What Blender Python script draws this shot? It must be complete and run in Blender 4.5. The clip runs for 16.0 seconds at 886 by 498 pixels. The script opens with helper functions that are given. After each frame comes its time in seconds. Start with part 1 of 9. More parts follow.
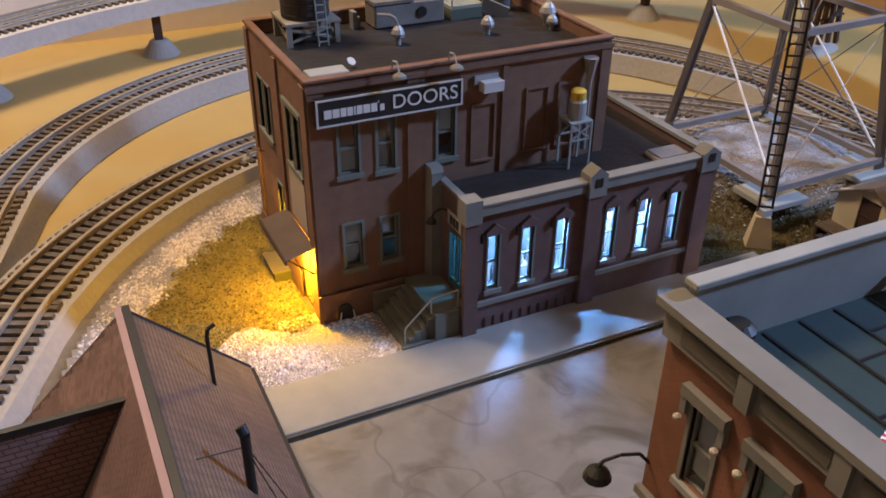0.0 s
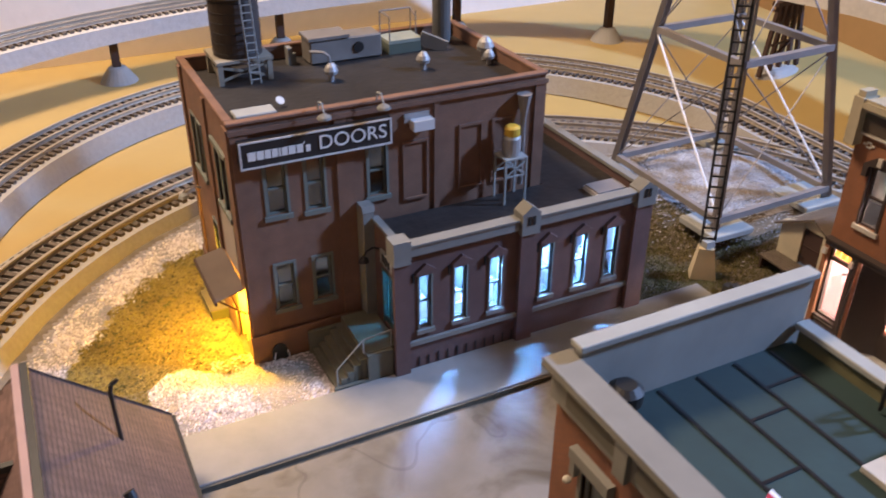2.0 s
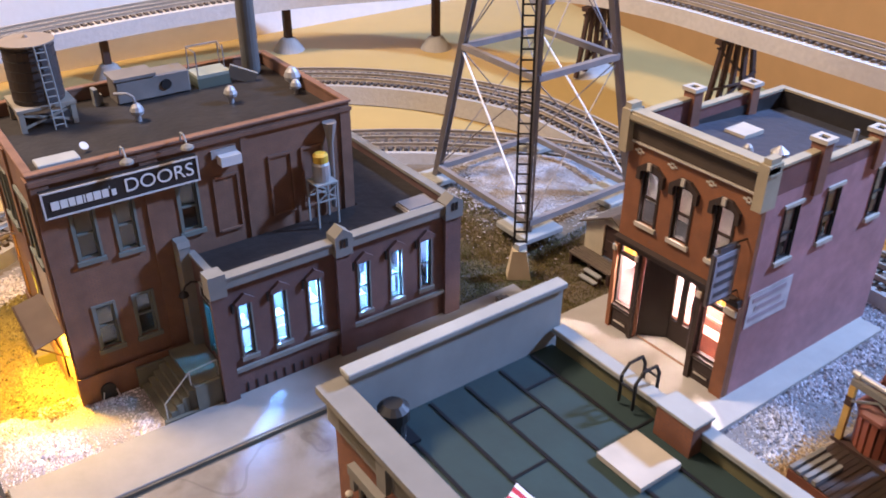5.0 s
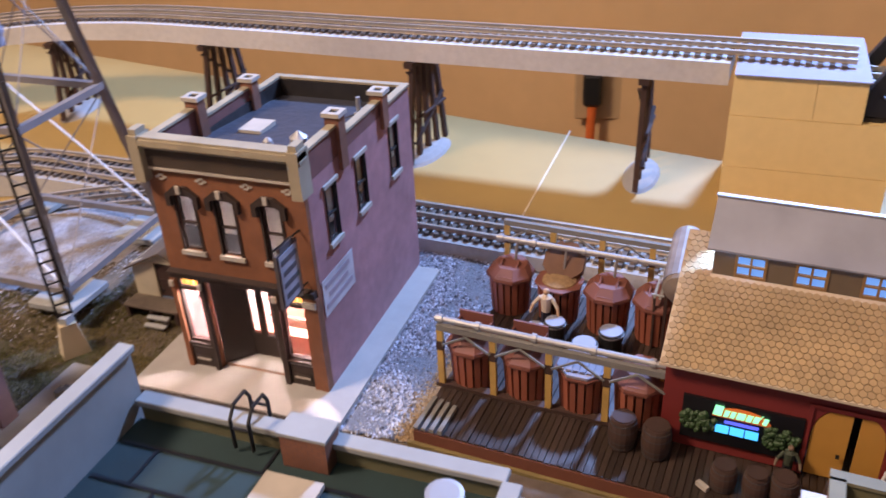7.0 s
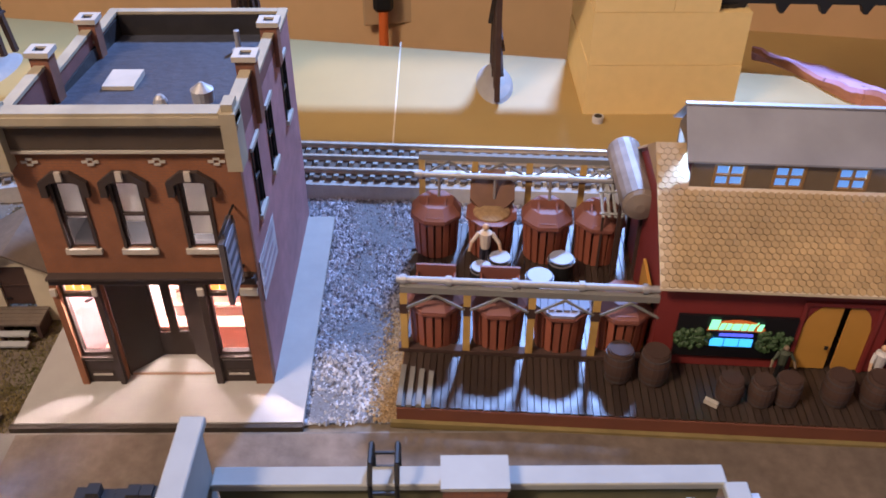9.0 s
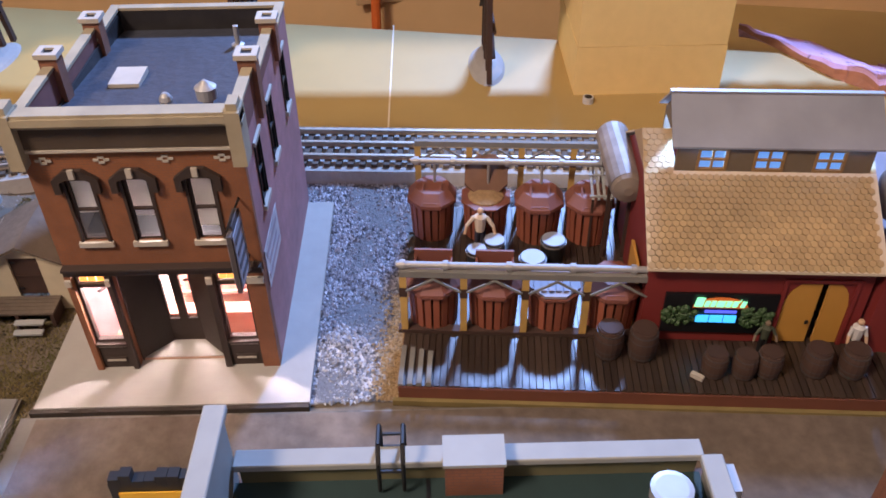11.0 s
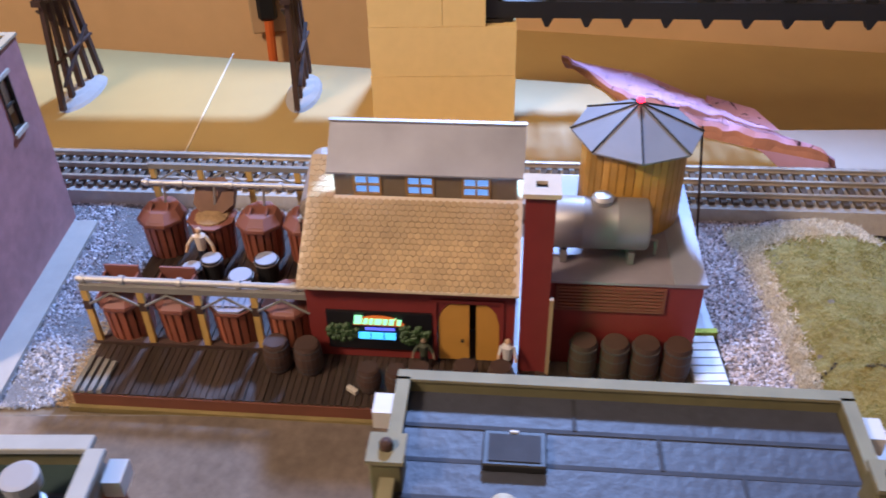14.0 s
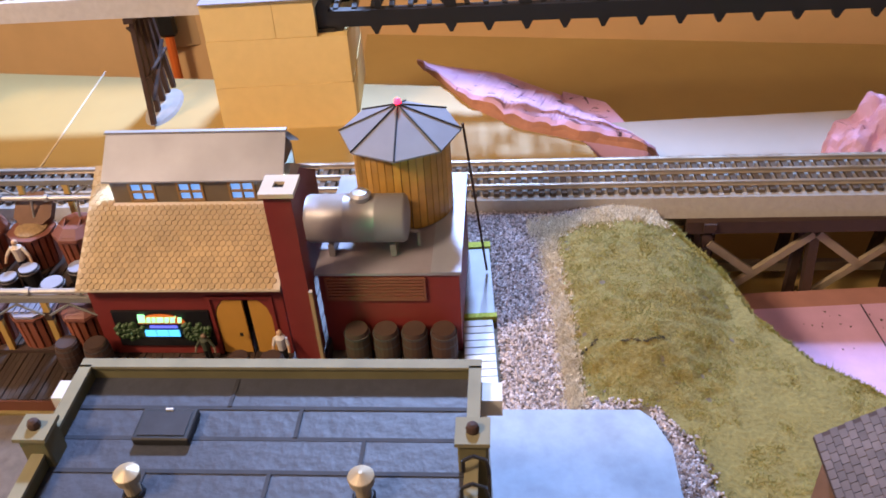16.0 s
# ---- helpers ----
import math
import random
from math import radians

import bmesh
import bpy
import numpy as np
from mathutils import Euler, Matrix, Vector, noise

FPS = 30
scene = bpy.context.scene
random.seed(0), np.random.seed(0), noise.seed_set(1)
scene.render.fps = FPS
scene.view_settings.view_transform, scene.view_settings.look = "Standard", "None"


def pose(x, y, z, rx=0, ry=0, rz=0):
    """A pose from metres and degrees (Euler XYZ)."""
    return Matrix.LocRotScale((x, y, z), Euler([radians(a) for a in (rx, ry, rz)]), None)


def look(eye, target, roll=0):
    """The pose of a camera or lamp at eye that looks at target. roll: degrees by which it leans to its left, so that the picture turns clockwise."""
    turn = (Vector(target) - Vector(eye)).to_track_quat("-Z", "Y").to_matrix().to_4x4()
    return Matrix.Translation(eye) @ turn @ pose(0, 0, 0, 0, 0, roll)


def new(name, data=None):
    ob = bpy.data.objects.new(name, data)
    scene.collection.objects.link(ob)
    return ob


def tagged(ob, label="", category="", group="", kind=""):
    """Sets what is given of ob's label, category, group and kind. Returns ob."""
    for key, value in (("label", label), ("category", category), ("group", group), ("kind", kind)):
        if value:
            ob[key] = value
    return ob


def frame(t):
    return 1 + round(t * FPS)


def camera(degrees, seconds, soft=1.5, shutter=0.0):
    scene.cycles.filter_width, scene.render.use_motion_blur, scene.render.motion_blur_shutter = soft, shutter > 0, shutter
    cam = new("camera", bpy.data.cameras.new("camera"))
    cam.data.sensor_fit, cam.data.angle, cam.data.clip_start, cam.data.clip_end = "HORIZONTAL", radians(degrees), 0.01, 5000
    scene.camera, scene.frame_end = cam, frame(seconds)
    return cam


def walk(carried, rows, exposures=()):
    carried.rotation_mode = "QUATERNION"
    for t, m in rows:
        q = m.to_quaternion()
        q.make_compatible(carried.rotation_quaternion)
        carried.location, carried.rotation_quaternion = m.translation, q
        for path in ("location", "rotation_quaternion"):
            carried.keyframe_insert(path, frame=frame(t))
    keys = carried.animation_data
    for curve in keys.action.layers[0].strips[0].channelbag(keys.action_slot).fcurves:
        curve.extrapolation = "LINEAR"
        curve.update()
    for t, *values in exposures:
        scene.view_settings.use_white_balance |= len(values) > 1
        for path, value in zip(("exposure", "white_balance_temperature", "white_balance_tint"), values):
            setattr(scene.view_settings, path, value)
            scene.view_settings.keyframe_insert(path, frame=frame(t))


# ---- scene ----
cam = camera(54.3, 16.0, soft=1.7, shutter=0.4)
PATH = [
    (0, (-0.142, -0.485, 0.361), (0.609, 1.056, -0.67), 0.6),
    (0.5, (-0.135, -0.489, 0.365), (0.595, 1.068, -0.656), 0.7),
    (1, (-0.124, -0.491, 0.363), (0.623, 1.066, -0.648), 0.7),
    (1.5, (-0.116, -0.489, 0.363), (0.631, 1.069, -0.644), 0.4),
    (2, (-0.1, -0.49, 0.375), (0.673, 1.054, -0.634), 0.4),
    (2.5, (-0.07, -0.498, 0.387), (0.747, 1.029, -0.612), 0.5),
    (3, (-0.046, -0.501, 0.386), (0.826, 0.994, -0.617), 0.4),
    (3.2, (-0.037, -0.505, 0.385), (0.867, 0.973, -0.614), 0.4),
    (5.3, (-0.092, -0.543, 0.407), (0.969, 0.807, -0.618), 0.2),
    (5.5, (-0.122, -0.56, 0.406), (1.028, 0.719, -0.615), 0.4),
    (6, (-0.146, -0.58, 0.405), (1.202, 0.494, -0.61), 1.0),
    (6.5, (-0.091, -0.574, 0.406), (1.398, 0.283, -0.617), -0.7),
    (7, (-0.045, -0.508, 0.39), (1.568, 0.109, -0.618), -3.1),
    (7.5, (-0.024, -0.473, 0.379), (1.655, -0.098, -0.641), -2.5),
    (8, (-0.011, -0.434, 0.38), (1.683, -0.263, -0.669), -1.1),
    (8.5, (0.001, -0.386, 0.376), (1.643, -0.363, -0.766), 0.2),
    (9, (0.001, -0.359, 0.38), (1.597, -0.369, -0.826), -0.0),
    (9.5, (0.003, -0.355, 0.387), (1.571, -0.378, -0.855), -0.2),
    (10, (0.005, -0.358, 0.395), (1.56, -0.382, -0.862), -0.7),
    (10.2, (0.002, -0.358, 0.395), (1.555, -0.379, -0.866), -0.9),
    (12.3, (-0.023, -0.361, 0.411), (1.543, -0.346, -0.833), -0.1),
    (12.5, (-0.025, -0.381, 0.408), (1.548, -0.344, -0.825), -0.3),
    (13, (-0.036, -0.441, 0.415), (1.548, -0.394, -0.805), -0.7),
    (13.5, (-0.041, -0.515, 0.415), (1.543, -0.468, -0.805), -1.1),
    (14, (-0.038, -0.583, 0.413), (1.552, -0.535, -0.799), -1.3),
    (14.5, (-0.042, -0.623, 0.411), (1.546, -0.564, -0.803), -1.9),
    (15, (-0.055, -0.679, 0.412), (1.536, -0.627, -0.799), -2.7),
    (15.5, (-0.076, -0.719, 0.424), (1.516, -0.673, -0.785), -3.2),
    (16, (-0.071, -0.734, 0.426), (1.524, -0.69, -0.78), -3.8),
]
walk(cam, [(t, look(eye, target, roll)) for t, eye, target, roll in PATH], exposures=((0.0, -0.72, 6900, 26), (0.7, -0.5, 6800, 26), (1.5, -0.33, 6700, 26), (3.0, -0.15, 6600, 29), (5.5, 0.02, 6300, 32), (6.2, -0.05, 6350, 35), (8.0, -0.2, 6150, 33), (10.0, -0.24, 6100, 32), (13.0, -0.16, 6000, 31), (14.5, 0.03, 6500, 31), (16.0, 0.15, 7000, 31)))

# ---- light ----
world = bpy.data.worlds.new("world")
scene.world = world
world.use_nodes = True
world.node_tree.nodes["Background"].inputs[0].default_value = (1.0, 0.8, 0.6, 1)
world.node_tree.nodes["Background"].inputs[1].default_value = 0.025


def lamp(name, kind, place, energy, colour, size=0.02, target=None, spot=60.0, blend=0.5):
    data = bpy.data.lights.new(name, kind)
    data.energy, data.color = energy, colour
    if kind == "AREA":
        data.size = size
    else:
        data.shadow_soft_size = size
    if kind == "SPOT":
        data.spot_size, data.spot_blend = radians(spot), blend
    ob = new(name, data)
    ob.matrix_world = look(place, target) if target else Matrix.Translation(place)
    return ob


# a cool lamp behind the layout's far edge, a warm one over the left end, a warm one overhead behind the camera
lamp("cool_room_light", "AREA", (1.75, -0.75, 1.32), 94.0, (0.31, 0.565, 1.0), 0.16, (0.4, -0.3, 0))
lamp("warm_room_light", "AREA", (-0.45, 0.60, 1.62), 51.0, (1.0, 0.82, 0.55), 0.4, (-0.35, 0.45, 0))
lamp("warm_near_light", "AREA", (-0.62, -0.25, 1.78), 5.0, (1.0, 0.68, 0.38), 0.5, (0.5, -0.3, 0))
# lamps inside the model buildings
lamp("annex_lamp", "POINT", (0.143, -0.041, 0.0868), 4.6, (0.13, 0.42, 1.0), 0.003)
lamp("annex_lamp", "POINT", (0.212, -0.041, 0.0868), 4.6, (0.13, 0.42, 1.0), 0.003)
lamp("shop_lamp", "POINT", (0.3890, -0.1780, 0.0765), 0.75, (1.0, 0.86, 0.74), 0.003)
lamp("shop_lamp", "POINT", (0.3890, -0.2180, 0.0765), 0.75, (1.0, 0.86, 0.74), 0.003)
lamp("shop_lamp", "POINT", (0.4020, -0.1985, 0.0780), 0.5, (1.0, 0.86, 0.74), 0.003)
lamp("shop_upper_lamp", "POINT", (0.414, -0.203, 0.128), 0.75, (1.0, 0.86, 0.76), 0.004)
lamp("awning_lamp", "POINT", (-0.014, 0.02, 0.040), 1.0, (1.0, 0.58, 0.03), 0.003)
lamp("corner_shop_lamp", "POINT", (0.080, -0.325, 0.060), 0.5, (1.0, 0.9, 0.72), 0.004)
lamp("green_lamp", "POINT", (0.080, -0.395, 0.135), 1.7, (0.02, 1.0, 0.4), 0.004)
lamp("brewery_lamp", "POINT", (0.4237, -0.5197, 0.1330), 0.5, (0.25, 0.55, 1.0), 0.002)
lamp("brewery_lamp", "POINT", (0.4181, -0.5995, 0.1330), 0.5, (0.25, 0.55, 1.0), 0.002)


# ---- materials ----
def material(name, colour, rough=0.7, metal=0.0, vary=0.15, scale=60.0, bump=0.15, stain=0.15, stain_scale=9.0, emit=None, strength=0.0, random_tint=0.0, trans=0.0):
    m = bpy.data.materials.new(name)
    m.use_nodes = True
    t = m.node_tree
    b = t.nodes["Principled BSDF"]
    fine = t.nodes.new("ShaderNodeTexNoise")
    fine.inputs["Scale"].default_value, fine.inputs["Detail"].default_value = scale, 6
    big = t.nodes.new("ShaderNodeTexNoise")
    big.inputs["Scale"].default_value, big.inputs["Detail"].default_value = stain_scale, 4
    geo = t.nodes.new("ShaderNodeNewGeometry")
    for n in (fine, big):
        t.links.new(geo.outputs["Position"], n.inputs["Vector"])
    add = t.nodes.new("ShaderNodeMath")
    add.operation = "MULTIPLY_ADD"
    t.links.new(fine.outputs["Fac"], add.inputs[0])
    add.inputs[1].default_value, add.inputs[2].default_value = 2 * vary, 1 - vary
    add2 = t.nodes.new("ShaderNodeMath")
    add2.operation = "MULTIPLY_ADD"
    t.links.new(big.outputs["Fac"], add2.inputs[0])
    add2.inputs[1].default_value, add2.inputs[2].default_value = 2 * stain, 1 - stain
    mul = t.nodes.new("ShaderNodeMath")
    mul.operation = "MULTIPLY"
    t.links.new(add.outputs[0], mul.inputs[0])
    t.links.new(add2.outputs[0], mul.inputs[1])
    last = mul
    if random_tint:
        info = t.nodes.new("ShaderNodeObjectInfo")
        r = t.nodes.new("ShaderNodeMath")
        r.operation = "MULTIPLY_ADD"
        t.links.new(info.outputs["Random"], r.inputs[0])
        r.inputs[1].default_value, r.inputs[2].default_value = 2 * random_tint, 1 - random_tint
        last = t.nodes.new("ShaderNodeMath")
        last.operation = "MULTIPLY"
        t.links.new(mul.outputs[0], last.inputs[0])
        t.links.new(r.outputs[0], last.inputs[1])
    mix = t.nodes.new("ShaderNodeVectorMath")
    mix.operation = "SCALE"
    mix.inputs[0].default_value = colour
    t.links.new(last.outputs[0], mix.inputs["Scale"])
    t.links.new(mix.outputs[0], b.inputs["Base Color"])
    b.inputs["Roughness"].default_value, b.inputs["Metallic"].default_value = rough, metal
    if trans:
        b.inputs["Transmission Weight"].default_value = trans
        b.inputs["IOR"].default_value = 1.45
    if bump:
        bn = t.nodes.new("ShaderNodeBump")
        bn.inputs["Strength"].default_value, bn.inputs["Distance"].default_value = bump, 0.002
        t.links.new(fine.outputs["Fac"], bn.inputs["Height"])
        t.links.new(bn.outputs[0], b.inputs["Normal"])
    if emit:
        b.inputs["Emission Color"].default_value = (*emit, 1)
        b.inputs["Emission Strength"].default_value = strength
    return m


def glass(name, tint, gloss=0.12):
    m = bpy.data.materials.new(name)
    m.use_nodes = True
    t = m.node_tree
    t.nodes.clear()
    out, mix = t.nodes.new("ShaderNodeOutputMaterial"), t.nodes.new("ShaderNodeMixShader")
    a, b = t.nodes.new("ShaderNodeBsdfTransparent"), t.nodes.new("ShaderNodeBsdfGlossy")
    a.inputs["Color"].default_value, b.inputs["Roughness"].default_value = (*tint, 1), 0.08
    mix.inputs[0].default_value = gloss
    t.links.new(a.outputs[0], mix.inputs[1])
    t.links.new(b.outputs[0], mix.inputs[2])
    t.links.new(mix.outputs[0], out.inputs[0])
    return m


def brickwork(name, colour, mortar, rough=0.75, width=0.0045, row=0.0016, strength=0.35, vary=0.2):
    """Moulded plastic brick: courses in relief, with grime and faded paint over them."""
    m = material(name, colour, rough, vary=vary + 0.16, scale=110, bump=0, stain=0.42, stain_scale=24)
    t = m.node_tree
    b = t.nodes["Principled BSDF"]
    geo, sep, com, add = t.nodes.new("ShaderNodeNewGeometry"), t.nodes.new("ShaderNodeSeparateXYZ"), t.nodes.new("ShaderNodeCombineXYZ"), t.nodes.new("ShaderNodeMath")
    t.links.new(geo.outputs["Position"], sep.inputs[0])
    t.links.new(sep.outputs[0], add.inputs[0])
    t.links.new(sep.outputs[1], add.inputs[1])
    t.links.new(add.outputs[0], com.inputs[0])
    t.links.new(sep.outputs[2], com.inputs[1])
    br = t.nodes.new("ShaderNodeTexBrick")
    br.inputs["Scale"].default_value, br.inputs["Brick Width"].default_value, br.inputs["Row Height"].default_value = 1.0, width, row
    br.inputs["Mortar Size"].default_value, br.inputs["Mortar Smooth"].default_value = row * 0.12, 0.2
    t.links.new(com.outputs[0], br.inputs["Vector"])
    old = b.inputs["Base Color"].links[0].from_socket
    mix = t.nodes.new("ShaderNodeMix")
    mix.data_type = "RGBA"
    t.links.new(br.outputs["Fac"], mix.inputs[0])
    t.links.new(old, mix.inputs[6])
    mix.inputs[7].default_value = (*mortar, 1)
    t.links.new(mix.outputs[2], b.inputs["Base Color"])
    bn = t.nodes.new("ShaderNodeBump")
    bn.invert = True
    bn.inputs["Strength"].default_value, bn.inputs["Distance"].default_value = strength, 0.0003
    t.links.new(br.outputs["Fac"], bn.inputs["Height"])
    t.links.new(bn.outputs[0], b.inputs["Normal"])
    return m


# plain paints, metals and woods
BRICK_BROWN = brickwork("brown_brick", (0.2, 0.1, 0.06), (0.15, 0.085, 0.062))
BRICK_ANNEX = brickwork("dull_brick", (0.13, 0.07, 0.06), (0.1, 0.065, 0.06))
BRICK_RED = brickwork("red_brick", (0.25, 0.094, 0.038), (0.2, 0.092, 0.05))
BRICK_PURPLE = brickwork("side_brick", (0.4, 0.19, 0.19), (0.35, 0.19, 0.19))
BRICK_ORANGE = brickwork("orange_brick", (0.24, 0.095, 0.05), (0.16, 0.078, 0.055))
RED_WALL = material("red_plank", (0.2, 0.025, 0.02), 0.6, stain=0.25)
FELT = material("roof_felt", (0.024, 0.021, 0.02), 0.5, vary=0.4, scale=140, bump=0.3, stain=0.5, stain_scale=26)
FELT_TEAL = material("teal_felt", (0.012, 0.034, 0.034), 0.75, vary=0.25, scale=80, stain=0.35, stain_scale=16)
FELT_GREY = material("grey_felt", (0.043, 0.048, 0.064), 0.55, vary=0.35, scale=160, bump=0.35, stain=0.3, stain_scale=18)
SEAM = material("tar_seam", (0.012, 0.014, 0.018), 0.3)
SEAM_SOFT = material("worn_seam", (0.027, 0.030, 0.039), 0.8, vary=0.4, scale=90, stain=0.5, stain_scale=50)
STONE = material("grey_stone_paint", (0.19, 0.185, 0.165), 0.8, vary=0.2, stain=0.25, stain_scale=25)
STONE_PALE = material("pale_stone_paint", (0.31, 0.32, 0.3), 0.75, vary=0.15, stain=0.2, stain_scale=25)
CREAM_TRIM = material("cream_trim", (0.46, 0.42, 0.35), 0.7, vary=0.15, stain=0.2, stain_scale=30)
SAGE = material("sage_frame", (0.15, 0.165, 0.14), 0.7, vary=0.15)
DARK_GREEN = material("dark_teal_door", (0.06, 0.13, 0.12), 0.6)
DARK_WOOD = material("dark_timber", (0.05, 0.025, 0.017), 0.8, vary=0.3, scale=120, stain=0.3)
NEAR_BLACK = material("black_paint", (0.012, 0.012, 0.012), 0.5)
SILVER = material("silver_paint", (0.38, 0.38, 0.38), 0.48, 0.4, vary=0.1)
ZINC = material("zinc_roof", (0.31, 0.325, 0.38), 0.5, 0.2, vary=0.2, scale=35, stain=0.3, stain_scale=18)
STEEL = material("weathered_steel", (0.27, 0.25, 0.24), 0.5, 0.3, vary=0.25)
# white colour stands in for lamp glints on two steel tie rods
GLINT_WIRE = material("glint_wire", (0.9, 0.92, 0.95), 0.3, 0.0, vary=0.05)
RAIL_TOP = material("rail_steel", (0.5, 0.44, 0.36), 0.38, 0.5, vary=0.2)
TIE_BROWN = material("tie_brown", (0.11, 0.085, 0.065), 0.85, vary=0.4, random_tint=0.3)
ROADBED = material("roadbed_grey", (0.36, 0.34, 0.31), 0.95, vary=0.15, scale=200, bump=0.3, stain=0.12)
WHITE = material("white_paint", (0.55, 0.54, 0.52), 0.6, vary=0.08)
WINDOW_GLASS = glass("window_glass", (0.75, 0.8, 0.8), 0.14)
CLEAR_GLASS = glass("clear_glass", (0.95, 0.97, 0.97), 0.06)
BLIND = material("paper_blind", (0.8, 0.78, 0.76), 0.8, vary=0.05)
bl_tree = BLIND.node_tree
bl_mix, bl_trans = bl_tree.nodes.new("ShaderNodeMixShader"), bl_tree.nodes.new("ShaderNodeBsdfTranslucent")
bl_trans.inputs["Color"].default_value, bl_mix.inputs[0].default_value = (0.75, 0.72, 0.68, 1), 0.35
bl_tree.links.new(bl_tree.nodes["Principled BSDF"].outputs[0], bl_mix.inputs[1])
bl_tree.links.new(bl_trans.outputs[0], bl_mix.inputs[2])
bl_tree.links.new(bl_mix.outputs[0], bl_tree.nodes["Material Output"].inputs[0])
GREY_BLIND = material("grey_blind", (0.12, 0.125, 0.12), 0.8, vary=0.1)
INTERIOR = material("interior_white", (0.6, 0.6, 0.58), 0.8, vary=0.05)
AMBER = material("amber_glass", (0.9, 0.45, 0.05), 0.3, emit=(1.0, 0.5, 0.08), strength=1.6)
CONCRETE = material("sidewalk_grey", (0.24, 0.235, 0.22), 0.8, vary=0.15, scale=70, stain=0.2, stain_scale=12)
SLAB = material("slab_grey", (0.36, 0.345, 0.31), 0.8, vary=0.12, scale=70, stain=0.12)
HOOP = material("hoop_iron", (0.07, 0.06, 0.055), 0.6, 0.2)
YELLOW_WOOD = material("yellow_timber", (0.5, 0.31, 0.08), 0.7, vary=0.3, scale=70, stain=0.4, stain_scale=60)
OCHRE_DOOR = material("ochre_door", (0.5, 0.25, 0.04), 0.6, vary=0.1)
VAT_WOOD = material("vat_redwood", (0.28, 0.085, 0.045), 0.55, vary=0.25, random_tint=0.2)
VAT_DARK = material("vat_groove", (0.03, 0.012, 0.008), 0.8)
LID_WOOD = material("lid_brown", (0.19, 0.065, 0.042), 0.6, vary=0.2)
BARREL_WOOD = material("barrel_brown", (0.062, 0.032, 0.021), 0.7, vary=0.3, stain=0.3)


# ---- mesh helpers ----
def mesh_object(name, bm, mat, parent=None, label="", smooth=False):
    me = bpy.data.meshes.new(name)
    bmesh.ops.recalc_face_normals(bm, faces=bm.faces[:])
    if smooth:
        for f in bm.faces:
            f.smooth = True
    bm.to_mesh(me)
    bm.free()
    if mat:
        me.materials.append(mat)
    ob = new(name, me)
    if parent:
        ob.parent = parent
    if label:
        ob["label"] = label
    return ob


def part(name, bm, mat, parent, label="", smooth=False):
    return mesh_object(name, bm, mat, parent, label, smooth)


def thing(name, label, category, place=(0, 0, 0), turn=0.0, group="", kind=""):
    ob = new(name)
    ob.empty_display_size = 0.01
    ob.matrix_world = pose(*place, 0, 0, turn)
    return tagged(ob, label, category, group, kind)


def box(bm, x0, y0, z0, x1, y1, z1, bevel=0.0):
    vs = [bm.verts.new(p) for p in ((x0, y0, z0), (x1, y0, z0), (x1, y1, z0), (x0, y1, z0), (x0, y0, z1), (x1, y0, z1), (x1, y1, z1), (x0, y1, z1))]
    fs = [bm.faces.new([vs[i] for i in q]) for q in ((3, 2, 1, 0), (4, 5, 6, 7), (0, 1, 5, 4), (1, 2, 6, 5), (2, 3, 7, 6), (3, 0, 4, 7))]
    if bevel:
        es = list({e for f in fs for e in f.edges})
        bmesh.ops.bevel(bm, geom=es, offset=bevel, segments=1, affect="EDGES")
    return bm


def boxes(*rows, bevel=0.0):
    bm = bmesh.new()
    for r in rows:
        box(bm, *r, bevel=bevel)
    return bm


def rod(bm, a, b, r0, r1=None, n=8, caps=True):
    """A round bar from a to b."""
    a, b = Vector(a), Vector(b)
    r1 = r0 if r1 is None else r1
    q = (b - a).to_track_quat("Z", "Y")
    rings = []
    for p, r in ((a, r0), (b, r1)):
        rings.append([bm.verts.new(p + q @ Vector((r * math.cos(2 * math.pi * i / n), r * math.sin(2 * math.pi * i / n), 0))) for i in range(n)])
    for i in range(n):
        bm.faces.new((rings[0][i], rings[0][(i + 1) % n], rings[1][(i + 1) % n], rings[1][i]))
    if caps:
        bm.faces.new(rings[0][::-1])
        bm.faces.new(rings[1])
    return bm


def rods(*rows, n=8):
    bm = bmesh.new()
    for r in rows:
        rod(bm, *r, n=n)
    return bm


def bar(bm, a, b, w, h):
    """A square bar from a to b, w wide and h high."""
    a, b = Vector(a), Vector(b)
    q = (b - a).to_track_quat("Z", "Y")
    rings = [[bm.verts.new(p + q @ Vector((sx * w / 2, sy * h / 2, 0))) for sx, sy in ((-1, -1), (1, -1), (1, 1), (-1, 1))] for p in (a, b)]
    for i in range(4):
        bm.faces.new((rings[0][i], rings[0][(i + 1) % 4], rings[1][(i + 1) % 4], rings[1][i]))
    bm.faces.new(rings[0][::-1])
    bm.faces.new(rings[1])
    return bm


def bars(*rows):
    bm = bmesh.new()
    for r in rows:
        bar(bm, *r)
    return bm


def spun(profile, n=16, at=(0, 0, 0)):
    """A turned shape: (radius, height) from bottom to top round z."""
    bm = bmesh.new()
    rings = []
    for r, z in profile:
        rings.append([bm.verts.new((at[0] + r * math.cos(2 * math.pi * i / n), at[1] + r * math.sin(2 * math.pi * i / n), at[2] + z)) for i in range(n)])
    for a, b in zip(rings, rings[1:]):
        for i in range(n):
            bm.faces.new((a[i], a[(i + 1) % n], b[(i + 1) % n], b[i]))
    bm.faces.new(rings[0][::-1])
    bm.faces.new(rings[-1])
    return bm


